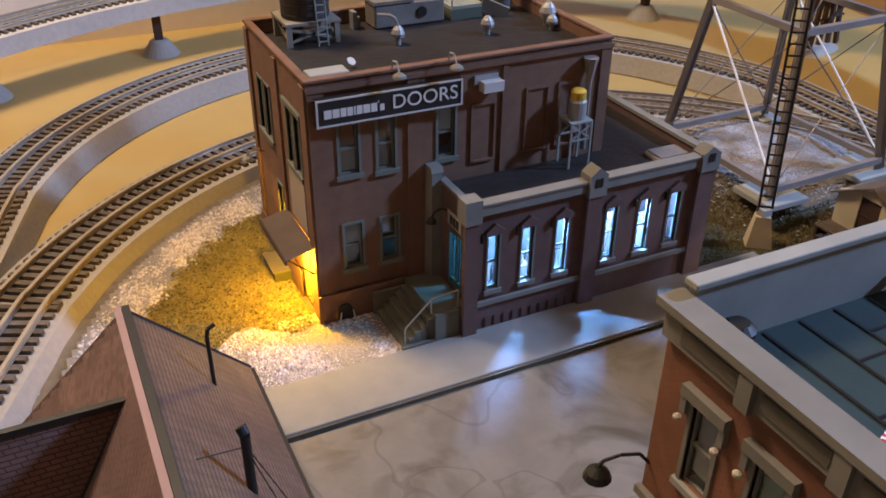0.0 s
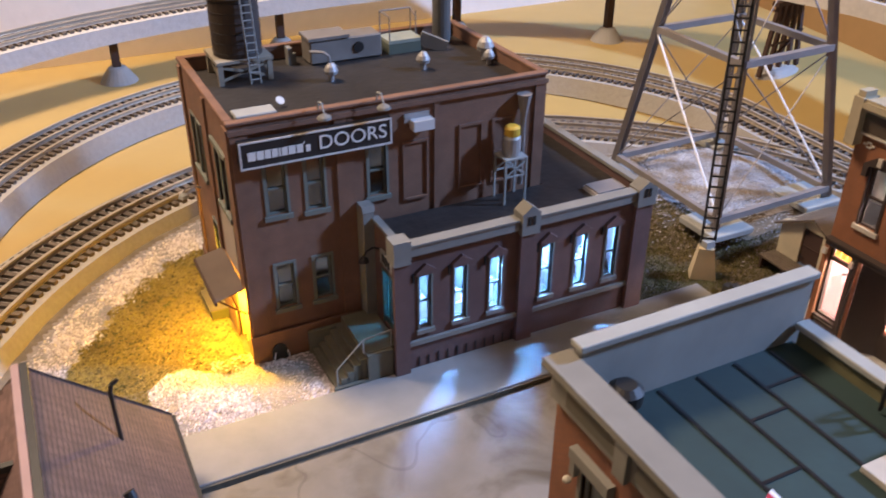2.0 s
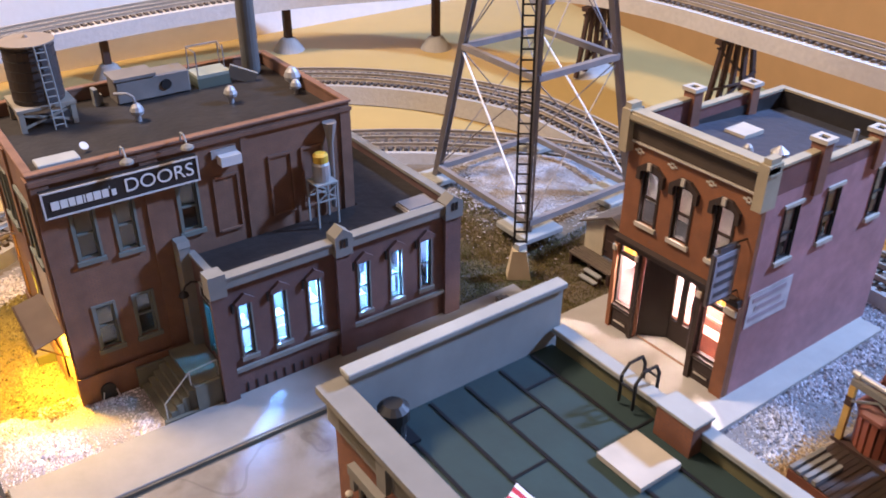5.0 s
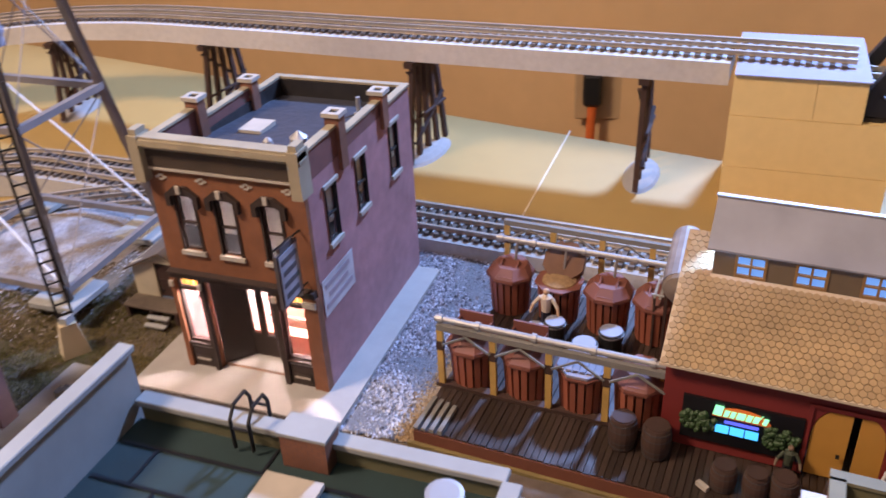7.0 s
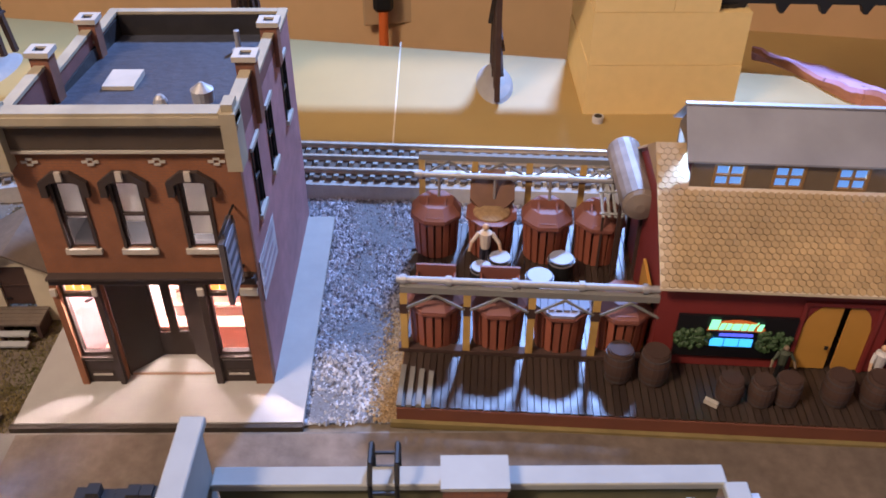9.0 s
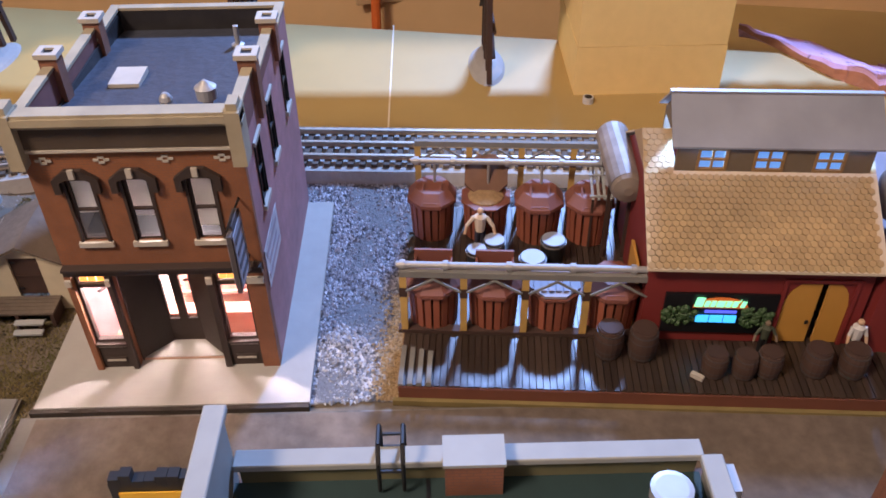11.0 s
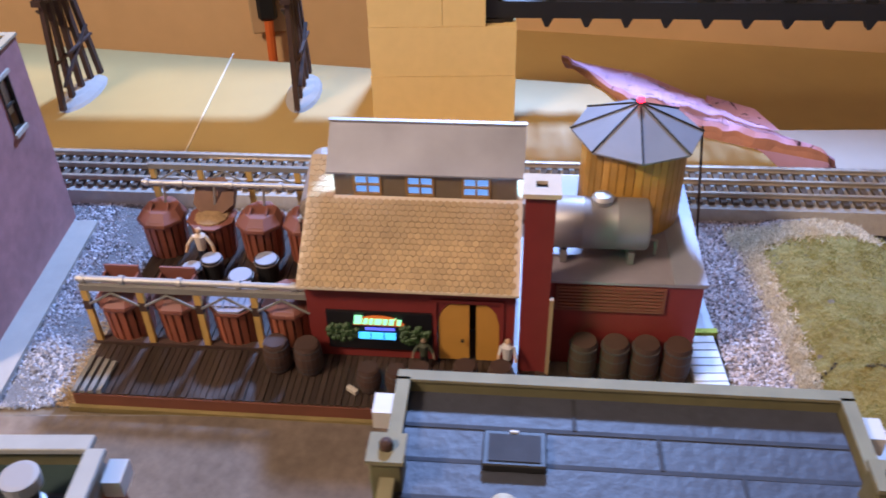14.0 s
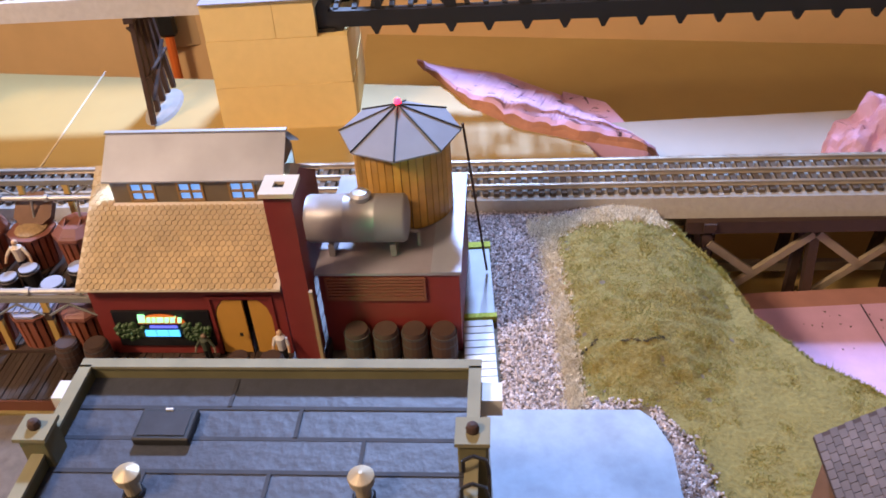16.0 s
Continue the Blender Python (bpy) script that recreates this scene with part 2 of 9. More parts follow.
def prism(bm, outline, z0, z1):
    """An upright slab with the given outline."""
    lo = [bm.verts.new((x, y, z0)) for x, y in outline]
    hi = [bm.verts.new((x, y, z1)) for x, y in outline]
    n = len(outline)
    bm.faces.new(lo[::-1])
    bm.faces.new(hi)
    for i in range(n):
        bm.faces.new((lo[i], lo[(i + 1) % n], hi[(i + 1) % n], hi[i]))
    return bm


def panel(bm, frame_m, outline, d0, d1):
    """An outline (u, v) on a wall given by frame_m (x along, y out, z up), from depth d0 to d1."""
    lo = [bm.verts.new(frame_m @ Vector((u, d0, v))) for u, v in outline]
    hi = [bm.verts.new(frame_m @ Vector((u, d1, v))) for u, v in outline]
    n = len(outline)
    bm.faces.new(lo[::-1])
    bm.faces.new(hi)
    for i in range(n):
        bm.faces.new((lo[i], lo[(i + 1) % n], hi[(i + 1) % n], hi[i]))
    return bm


def wframe(origin, u, out):
    """A wall's own frame: x along the wall, y outwards, z up."""
    u, o, z = Vector(u), Vector(out), Vector((0, 0, 1))
    m = Matrix.Identity(4)
    for i in range(3):
        m[i][0], m[i][1], m[i][2], m[i][3] = u[i], o[i], z[i], origin[i]
    return m


def wbox(bm, F, u0, u1, v0, v1, d0, d1):
    return panel(bm, F, ((u0, v0), (u1, v0), (u1, v1), (u0, v1)), d0, d1)


def wboxes(F, *rows):
    bm = bmesh.new()
    for r in rows:
        wbox(bm, F, *r)
    return bm


def wall_with_openings(F, u0, u1, v0, v1, holes, thick):
    """A wall of the given thickness in one piece, cut through by the openings (u0, u1, v0, v1)."""
    bm = bmesh.new()
    us = sorted({u0, u1, *(h[0] for h in holes), *(h[1] for h in holes)})
    vs = sorted({v0, v1, *(h[2] for h in holes), *(h[3] for h in holes)})
    solid = {(i, j) for i in range(len(us) - 1) for j in range(len(vs) - 1) if not any(h[0] < (us[i] + us[i + 1]) / 2 < h[1] and h[2] < (vs[j] + vs[j + 1]) / 2 < h[3] for h in holes)}
    grid = {}

    def corner(i, j, d):
        if (i, j, d) not in grid:
            grid[i, j, d] = bm.verts.new(F @ Vector((us[i], -thick * d, vs[j])))
        return grid[i, j, d]

    for i, j in solid:
        for d in (0, 1):
            bm.faces.new([corner(a, b, d) for a, b in ((i, j), (i + 1, j), (i + 1, j + 1), (i, j + 1))])
        for ni, nj, a, b in ((i - 1, j, (i, j), (i, j + 1)), (i + 1, j, (i + 1, j), (i + 1, j + 1)), (i, j - 1, (i, j), (i + 1, j)), (i, j + 1, (i, j + 1), (i + 1, j + 1))):
            if (ni, nj) not in solid:
                bm.faces.new((corner(*a, 0), corner(*b, 0), corner(*b, 1), corner(*a, 1)))
    return bm


def sweep(bm, line, profile, closed_ends=True):
    """Carries a profile (side, up) along a line of points, level across."""
    rings = []
    for i, p in enumerate(line):
        a, b = Vector(line[max(i - 1, 0)]), Vector(line[min(i + 1, len(line) - 1)])
        d = b - a
        side = Vector((d.y, -d.x, 0)).normalized()
        rings.append([bm.verts.new(Vector(p) + side * s + Vector((0, 0, h))) for s, h in profile])
    n = len(profile)
    for r0, r1 in zip(rings, rings[1:]):
        for i in range(n):
            bm.faces.new((r0[i], r0[(i + 1) % n], r1[(i + 1) % n], r1[i]))
    if closed_ends:
        bm.faces.new(rings[0][::-1])
        bm.faces.new(rings[-1])
    return bm


def resample(points, step):
    """A smooth line through the points (Catmull-Rom), with even steps."""
    pts = [Vector(p) for p in points]
    ext = [2 * pts[0] - pts[1], *pts, 2 * pts[-1] - pts[-2]]
    fine = []
    for i in range(1, len(ext) - 2):
        p0, p1, p2, p3 = ext[i - 1:i + 3]
        for k in range(40):
            t = k / 40
            fine.append(0.5 * (2 * p1 + (p2 - p0) * t + (2 * p0 - 5 * p1 + 4 * p2 - p3) * t * t + (3 * p1 - p0 - 3 * p2 + p3) * t ** 3))
    fine.append(pts[-1])
    out, left = [fine[0]], step
    for a, b in zip(fine, fine[1:]):
        d = (b - a).length
        while d > 0 and left <= d:
            a = a + (b - a) * (left / d)
            out.append(a.copy())
            d = (b - a).length
            left = step
        left -= d
    return out


# ---- setting: table, ground, streets, walls ----
TABLE = material("tan_board", (0.43, 0.30, 0.105), 0.55, vary=0.06, scale=30, bump=0.05, stain=0.1, stain_scale=5)
PALE_BOARD = material("pale_board", (0.42, 0.385, 0.34), 0.6, vary=0.05, scale=40, bump=0.05, stain=0.08, stain_scale=4)
WALL_PAINT = material("tan_wall_paint", (0.52, 0.35, 0.18), 0.8, vary=0.06, scale=25, bump=0.1, stain=0.14, stain_scale=3)
WHITE_WALL = material("white_plaster", (0.84, 0.77, 0.69), 0.85, vary=0.06, scale=60, bump=0.3, stain=0.12, stain_scale=6)
EARTH = material("earth", (0.15, 0.12, 0.085), 0.95, vary=0.4, scale=160, bump=0.5, stain=0.4, stain_scale=22)
ROAD = material("road_plaster", (0.175, 0.16, 0.14), 0.65, vary=0.22, scale=60, bump=0.35, stain=0.35, stain_scale=11)
road_tree = ROAD.node_tree
road_geo, road_noise, road_map, road_mix = road_tree.nodes.new("ShaderNodeNewGeometry"), road_tree.nodes.new("ShaderNodeTexNoise"), road_tree.nodes.new("ShaderNodeMapRange"), road_tree.nodes.new("ShaderNodeMix")
road_noise.inputs["Scale"].default_value, road_noise.inputs["Detail"].default_value, road_noise.inputs["Distortion"].default_value = 13, 7, 1.6
road_tree.links.new(road_geo.outputs["Position"], road_noise.inputs["Vector"])
road_tree.links.new(road_noise.outputs["Fac"], road_map.inputs[0])
road_map.inputs["From Min"].default_value, road_map.inputs["From Max"].default_value = 0.46, 0.68
road_mix.data_type = "RGBA"
road_base = road_tree.nodes["Principled BSDF"].inputs["Base Color"]
road_tree.links.new(road_base.links[0].from_socket, road_mix.inputs[6])
road_mix.inputs[7].default_value = (0.08, 0.066, 0.046, 1)
road_tree.links.new(road_map.outputs[0], road_mix.inputs[0])
road_tree.links.new(road_mix.outputs[2], road_base)
crack_noise, crack_band, crack_map, crack_mix = road_tree.nodes.new("ShaderNodeTexNoise"), road_tree.nodes.new("ShaderNodeMath"), road_tree.nodes.new("ShaderNodeMapRange"), road_tree.nodes.new("ShaderNodeMix")
crack_noise.inputs["Scale"].default_value, crack_noise.inputs["Detail"].default_value, crack_noise.inputs["Distortion"].default_value = 15, 1.5, 0.2
road_tree.links.new(road_geo.outputs["Position"], crack_noise.inputs["Vector"])
crack_band.operation = "COMPARE"
crack_band.inputs[1].default_value, crack_band.inputs[2].default_value = 0.44, 0.006
road_tree.links.new(crack_noise.outputs["Fac"], crack_band.inputs[0])
crack_map.inputs["To Max"].default_value = 0.3
road_tree.links.new(crack_band.outputs[0], crack_map.inputs[0])
crack_mix.data_type = "RGBA"
crack_mix.inputs[7].default_value = (0.05, 0.042, 0.034, 1)
road_tree.links.new(road_mix.outputs[2], crack_mix.inputs[6])
road_tree.links.new(crack_map.outputs[0], crack_mix.inputs[0])
road_tree.links.new(crack_mix.outputs[2], road_base)
FOAM_TAN = material("foam_tan", (0.85, 0.62, 0.25), 0.8, vary=0.06, scale=90, bump=0.15, stain=0.08)
FOAM_PINK = material("foam_pink", (0.66, 0.39, 0.56), 0.75, vary=0.12, scale=60, bump=0.25, stain=0.15, stain_scale=20)
FOAM_SCUFFED = material("foam_scuffed", (0.66, 0.39, 0.56), 0.75, vary=0.12, scale=60, bump=0.25, stain=0.15, stain_scale=20)
sc_tree = FOAM_SCUFFED.node_tree
sc_geo, sc_noise, sc_map, sc_mix = sc_tree.nodes.new("ShaderNodeNewGeometry"), sc_tree.nodes.new("ShaderNodeTexNoise"), sc_tree.nodes.new("ShaderNodeMapRange"), sc_tree.nodes.new("ShaderNodeMix")
sc_noise.inputs["Scale"].default_value, sc_noise.inputs["Detail"].default_value, sc_noise.inputs["Distortion"].default_value = 32, 5, 2.2
sc_tree.links.new(sc_geo.outputs["Position"], sc_noise.inputs["Vector"])
sc_tree.links.new(sc_noise.outputs["Fac"], sc_map.inputs[0])
sc_map.inputs["From Min"].default_value, sc_map.inputs["From Max"].default_value = 0.62, 0.68
sc_mix.data_type = "RGBA"
sc_base = sc_tree.nodes["Principled BSDF"].inputs["Base Color"]
sc_tree.links.new(sc_base.links[0].from_socket, sc_mix.inputs[6])
sc_mix.inputs[7].default_value = (0.09, 0.05, 0.075, 1)
sc_tree.links.new(sc_map.outputs[0], sc_mix.inputs[0])
sc_tree.links.new(sc_mix.outputs[2], sc_base)
PLASTER = material("plaster_white", (0.34, 0.33, 0.31), 0.9, vary=0.1, scale=120, bump=0.3)


def inside_yard(x, y):
    """Whether a point lies within the ground track's loop."""
    if y > -0.115:
        return (x - 0.195) ** 2 + (y + 0.115) ** 2 < 0.405 ** 2
    return -0.21 < x < 0.60 + 0.062 * (y + 0.115)


GRASS_EDGE = [(0.520, -0.806), (0.394, -0.801), (0.323, -0.796), (0.316, -0.8246), (0.308, -0.855), (0.280, -0.870), (0.240, -0.876), (0.02, -0.88), (0.02, -1.05), (0.31, -1.02), (0.328, -0.990), (0.395, -0.960), (0.441, -0.950), (0.510, -0.925)]


def on_grass(x, y):
    inside = False
    for (x0, y0), (x1, y1) in zip(GRASS_EDGE, GRASS_EDGE[1:] + GRASS_EDGE[:1]):
        if (y0 > y) != (y1 > y) and x < x0 + (y - y0) * (x1 - x0) / (y1 - y0):
            inside = not inside
    return inside


def ground_height(x, y):
    """The mound under the water tower, the grassy knoll and small bumps."""
    h = 0.026 * math.exp(-(((x - 0.46) / 0.105) ** 2 + ((y - 0.06) / 0.1) ** 2) ** 2)
    h += 0.022 * math.exp(-(((x - 0.43) / 0.1) ** 2 + ((y + 0.86) / 0.055) ** 2) ** 2)
    if y < -0.79 and on_grass(x, y):
        h += 0.0022 * noise.noise((x * 38, y * 38, 5.0)) + 0.0014 * noise.noise((x * 130, y * 130, 6.0))
    return h + 0.0015 * noise.noise((x * 30, y * 30, 0.3)) - 0.0015


def beyond_cliff(x, y):
    """The low part of the layout, past the knoll's edge."""
    return y < -0.905 - (0.51 - x) * 0.36 - max(0, 0.345 - x) * 0.75 - 0.004 * math.sin(x * 60)


def grid_sheet(name, x0, x1, y0, y1, step, keep, height, mat):
    bm = bmesh.new()
    nx, ny = int((x1 - x0) / step) + 1, int((y1 - y0) / step) + 1
    vs = {}
    for i in range(nx):
        for j in range(ny):
            x, y = x0 + i * step, y0 + j * step
            if keep(x, y):
                vs[i, j] = bm.verts.new((x, y, height(x, y)))
    for i in range(nx - 1):
        for j in range(ny - 1):
            q = [(i, j), (i + 1, j), (i + 1, j + 1), (i, j + 1)]
            if all(k in vs for k in q):
                bm.faces.new([vs[k] for k in q])
    return mesh_object(name, bm, mat, smooth=True)


tagged(grid_sheet("ground", -0.24, 0.62, -1.06, 0.31, 0.006, lambda x, y: inside_yard(x, y) and not beyond_cliff(x, y), ground_height, EARTH), "brown earth and dust inside the track loop", "ground", kind="structure")
tagged(grid_sheet("road", -0.36, 0.3365, -1.1, -0.1035, 0.01, lambda x, y: not (y < -0.855 and x > 0.02) and not (x > 0.30 and y < -0.745), lambda x, y: 0.0016 + 0.0006 * noise.noise((x * 14, y * 14, 0)), ROAD), "worn grey plaster street with smeared patches", "road", kind="structure")

# the board that carries the layout; its front right part is cut away
bm = bmesh.new()
prism(bm, ((-1.2, -1.6), (0.24, -1.6), (0.24, -0.97), (0.5, -0.905), (0.66, -0.86), (0.80, -0.72), (1.075, 0.78), (-1.2, 0.78)), -0.04, -0.007)
tagged(mesh_object("table_board", bm, TABLE), "tan painted plywood board under the tracks", "board", kind="structure")
tagged(mesh_object("lower_board", boxes((0.1, -2.2, -0.145, 1.3, -0.6, -0.125)), TABLE), "tan board on the lower level", "board", kind="structure")
pale = boxes((0.588, -1.9, -0.055, 0.775, -0.868, -0.05))
tagged(mesh_object("pale_board", pale, PALE_BOARD), "pale board behind the track at the low end", "board", kind="structure")
tagged(mesh_object("floor", boxes((-2.2, -2.6, -0.92, 2.2, 2.2, -0.9)), material("floor_carpet", (0.2, 0.16, 0.12), 0.9)), "dull brown room floor", "floor", kind="structure")
# room wall behind the layout and the low board at the back
# tall towards the back; unseen upper part left off elsewhere so the cool lamp clears it
FAR_WALL = material("far_wall_paint", (0.68, 0.44, 0.21), 0.8, vary=0.08, scale=25, bump=0.1, stain=0.16, stain_scale=2.5)
bm = bmesh.new()
prism(bm, ((1.3815, 0.20), (1.4055, 0.20), (1.774, 2.2), (1.75, 2.2)), -0.9, 1.95)
tagged(mesh_object("wall_east", bm, FAR_WALL), "tan painted room wall with faint stains", "wall", kind="structure")
bm = bmesh.new()
prism(bm, ((0.866, -2.6), (0.89, -2.6), (1.4055, 0.20), (1.3815, 0.20)), -0.9, 0.55)
tagged(mesh_object("wall_east_low", bm, FAR_WALL), "low tan painted room wall", "wall", kind="structure")
tagged(mesh_object("wall_north", boxes((-1.3, 0.765, -0.3, 1.072, 0.79, 0.14)), WHITE_WALL), "off-white plaster backdrop wall with brown stains", "wall", kind="structure")
ROOM = material("room_wall_paint", (0.38, 0.3, 0.2), 0.85, vary=0.05)
tagged(mesh_object("wall_south", boxes((-2.2, -2.62, -0.9, 2.2, -2.6, 1.95)), ROOM), "plain tan room wall", "wall", kind="structure")
tagged(mesh_object("wall_west", boxes((-2.22, -2.6, -0.9, -2.2, 2.2, 1.95)), ROOM), "plain tan room wall", "wall", kind="structure")
tagged(mesh_object("wall_far_north", boxes((-2.2, 2.2, -0.9, 2.2, 2.22, 1.95)), ROOM), "plain tan room wall", "wall", kind="structure")
tagged(mesh_object("ceiling", boxes((-2.2, -2.6, 1.95, 2.2, 2.2, 1.97)), material("ceiling_white", (0.5, 0.45, 0.38), 0.9, vary=0.03)), "plain off-white ceiling", "ceiling", kind="structure")

tagged(mesh_object("wall_far_east", boxes((2.2, -2.6, -0.9, 2.22, 2.2, 1.95)), ROOM), "plain tan room wall", "wall", kind="structure")
# sidewalk and slabs
SIDEWALK = boxes((-0.064, -0.1035, -0.004, 0.345, -0.0575, 0.003), bevel=0.0006)
tagged(mesh_object("sidewalk", SIDEWALK, CONCRETE), "smooth grey sidewalk strip beside the factory", "sidewalk", kind="structure")
tagged(mesh_object("kerb", boxes((-0.07, -0.1054, -0.004, 0.345, -0.1038, 0.0018)), material("kerb_dirt", (0.1, 0.085, 0.06), 0.9, vary=0.4, scale=150)), "dirty edge of the sidewalk", "kerb", kind="structure")
bm = bmesh.new()
prism(bm, ((0.336, -0.116), (0.336, -0.281), (0.541, -0.280), (0.541, -0.116)), -0.004, 0.0032)
tagged(mesh_object("pavement", bm, SLAB), "pale grey slab under the brick shop", "pavement", kind="structure")
bm = bmesh.new()
prism(bm, ((0.312, -0.745), (0.306, -0.842), (0.298, -0.849), (0.275, -0.856), (0.15, -0.850), (0.15, -0.745)), -0.004, 0.0045)
tagged(mesh_object("concrete_pad", bm, material("pale_concrete", (0.29, 0.37, 0.45), 0.7, vary=0.25, scale=90, stain=0.35, stain_scale=30)), "pale concrete pad with dark specks", "pad", kind="structure")
tagged(mesh_object("slab_edge", boxes((0.3325, -0.281, -0.004, 0.3357, -0.114, 0.0026)), material("slab_edge_dirt", (0.04, 0.03, 0.022), 0.9, vary=0.4, scale=150)), "dark dirty edge of the shop slab", "kerb", kind="structure")
# long slits between the boards behind the track
tagged(mesh_object("board_seam", boxes((0.645, -0.3195, -0.0075, 0.885, -0.3180, -0.0062)), material("seam_light", (0.75, 0.66, 0.5), 0.6)), "pale gap between two boards", "seam", kind="structure")

# tiled strip between the tank house and the gravel
GRASS_LINE = material("yellow_green_strip", (0.42, 0.45, 0.06), 0.9, vary=0.4, scale=400, bump=0.5)
tagged(mesh_object("side_pavement", boxes((0.4065, -0.7560, -0.004, 0.4860, -0.7330, 0.0034), bevel=0.0005), material("blue_grey_slab", (0.45, 0.5, 0.54), 0.75, vary=0.1, stain=0.2, stain_scale=40)), "pale blue-grey slab beside the red annex", "pavement", kind="structure")
for gx0, gx1 in ((0.4865, 0.4935), (0.4015, 0.4060)):
    tagged(mesh_object("grass_strip", boxes((gx0, -0.7570, -0.004, gx1, -0.7330, 0.0048)), GRASS_LINE), "thin yellow-green turf strip", "turf strip", kind="structure")
paving = tagged(mesh_object("tile_bed", boxes((0.335, -0.7540, -0.004, 0.4010, -0.7320, 0.0024)), bpy.data.materials["blue_grey_slab"]), "pale blue tiles in rows", "pavement", kind="structure")
PALE_TILE = material("pale_tile", (0.6, 0.66, 0.7), 0.6, vary=0.1, random_tint=0.1)
for k in range(9):
    mesh_object("tile", boxes((0.3360 + k * 0.0072, -0.7535, 0.0025, 0.3418 + k * 0.0072, -0.7325, 0.0036)), WHITE if k > 6 else PALE_TILE, paving)


# ---- the door factory ----
factory = thing("factory_building", "two-storey brown brick factory with a lower lit annex", "building")
FRONT = wframe((0, 0, 0), (1, 0, 0), (0, -1, 0))
SIDE = wframe((0, 0, 0), (0, 1, 0), (-1, 0, 0))
ANNEX = wframe((0, -0.058, 0), (1, 0, 0), (0, -1, 0))
ANNEX_END = wframe((0.087, 0, 0), (0, 1, 0), (-1, 0, 0))


def sash_window(parent, F, u0, u1, v0, v1, frame_mat, glass_mat=WINDOW_GLASS, deep=0.003, case=0.0018, blind=None, drop=0.45, sill=True, sill_mat=None, proud=0.0009, mid=0.5):
    """A double-hung window: casing and sashes, with panes, sill and a blind behind."""
    w = 0.0013
    vm = v0 + (v1 - v0) * mid
    rows = [(u0 - case, u0, v0 - case * 0.3, v1 + case, -deep, proud), (u1, u1 + case, v0 - case * 0.3, v1 + case, -deep, proud), (u0, u1, v1, v1 + case, -deep, proud)]
    rows += [(u0, u0 + w, v0, v1, -deep, -deep + 0.0015), (u1 - w, u1, v0, v1, -deep, -deep + 0.0015), (u0 + w, u1 - w, v0, v0 + w, -deep, -deep + 0.0015), (u0 + w, u1 - w, v1 - w, v1, -deep, -deep + 0.0015)]
    win = part("window", wboxes(F, *rows), frame_mat, parent)
    part("meeting_rail", wboxes(F, (u0 + w, u1 - w, vm - 0.0007, vm + 0.0007, -deep, -deep + 0.0018)), frame_mat, win)
    for a, b in ((v0 + w, vm - 0.0007), (vm + 0.0007, v1 - w)):
        part("pane", wboxes(F, (u0 + w, u1 - w, a, b, -deep + 0.0002, -deep + 0.0006)), glass_mat, win)
    if sill:
        part("sill", wboxes(F, (u0 - case - 0.0012, u1 + case + 0.0012, v0 - 0.0032, v0 - 0.0003 * case, -deep, 0.0022)), sill_mat or frame_mat, win)
    if blind:
        part("blind", wboxes(F, (u0 + 0.0004, u1 - 0.0004, v1 - (v1 - v0) * drop, v1 - 0.0006, -deep - 0.0022, -deep - 0.0016)), blind, win)
    return win


W_FRONT = [(0.0195, 0.0325, 0.111, 0.147), (0.0460, 0.0580, 0.1095, 0.1465), (0.0895, 0.1020, 0.1100, 0.1460), (0.0200, 0.0325, 0.0395, 0.0735), (0.0470, 0.0590, 0.0395, 0.0730)]
W_SIDE = [(0.018, 0.030, 0.106, 0.146), (0.035, 0.047, 0.106, 0.146), (0.088, 0.100, 0.104, 0.144), (0.106, 0.118, 0.104, 0.144), (0.075, 0.087, 0.036, 0.072)]
DOOR_SIDE = (0.012, 0.034, 0.002, 0.045)
part("wall", wall_with_openings(FRONT, 0, 0.225, 0, 0.176, W_FRONT, 0.004), BRICK_BROWN, factory)
part("wall", wall_with_openings(SIDE, 0.0042, 0.142, 0, 0.176, W_SIDE + [DOOR_SIDE], 0.004), BRICK_BROWN, factory)
part("wall", boxes((0.0042, 0.138, 0, 0.2208, 0.142, 0.176)), BRICK_BROWN, factory)
part("wall", boxes((0.221, 0.0042, 0, 0.225, 0.142, 0.176)), BRICK_BROWN, factory)
part("roof", boxes((0.0035, 0.0035, 0.1655, 0.2215, 0.1385, 0.168)), FELT, factory, "black tarred flat roof")
COPE = [(-0.0012, -0.0015, 0.1762, 0.2262, 0.0045, 0.1785), (-0.0012, 0.0045, 0.1762, 0.0045, 0.1375, 0.1785), (0.2205, 0.0045, 0.1762, 0.2262, 0.1375, 0.1785), (-0.0012, 0.1375, 0.1762, 0.2262, 0.1435, 0.1785)]
for c in COPE:
    part("coping", boxes(c, bevel=0.0005), BRICK_BROWN, factory)
for u0, u1 in ((0.0, 0.011), (0.067, 0.079), (0.1375, 0.1415), (0.2165, 0.225)):
    part("pilaster", wboxes(FRONT, (u0, u1, 0.0, 0.1735, 0.0002, 0.0016)), BRICK_BROWN, factory)
for u0, u1 in ((0.0, 0.011), (0.062, 0.068), (0.134, 0.142)):
    part("pilaster", wboxes(SIDE, (u0, u1, 0.0, 0.1735, 0.0002, 0.0016)), BRICK_BROWN, factory)
part("plinth", wboxes(FRONT, (-0.0024, 0.086, 0.0, 0.0225, 0.0018, 0.0030)), BRICK_BROWN, factory)
part("plinth", wboxes(SIDE, (0.036, 0.142, 0.0, 0.0225, 0.0018, 0.0030)), BRICK_BROWN, factory)
part("frieze", wboxes(FRONT, (-0.0008, 0.2258, 0.1705, 0.1735, 0.0018, 0.0026)), BRICK_BROWN, factory)
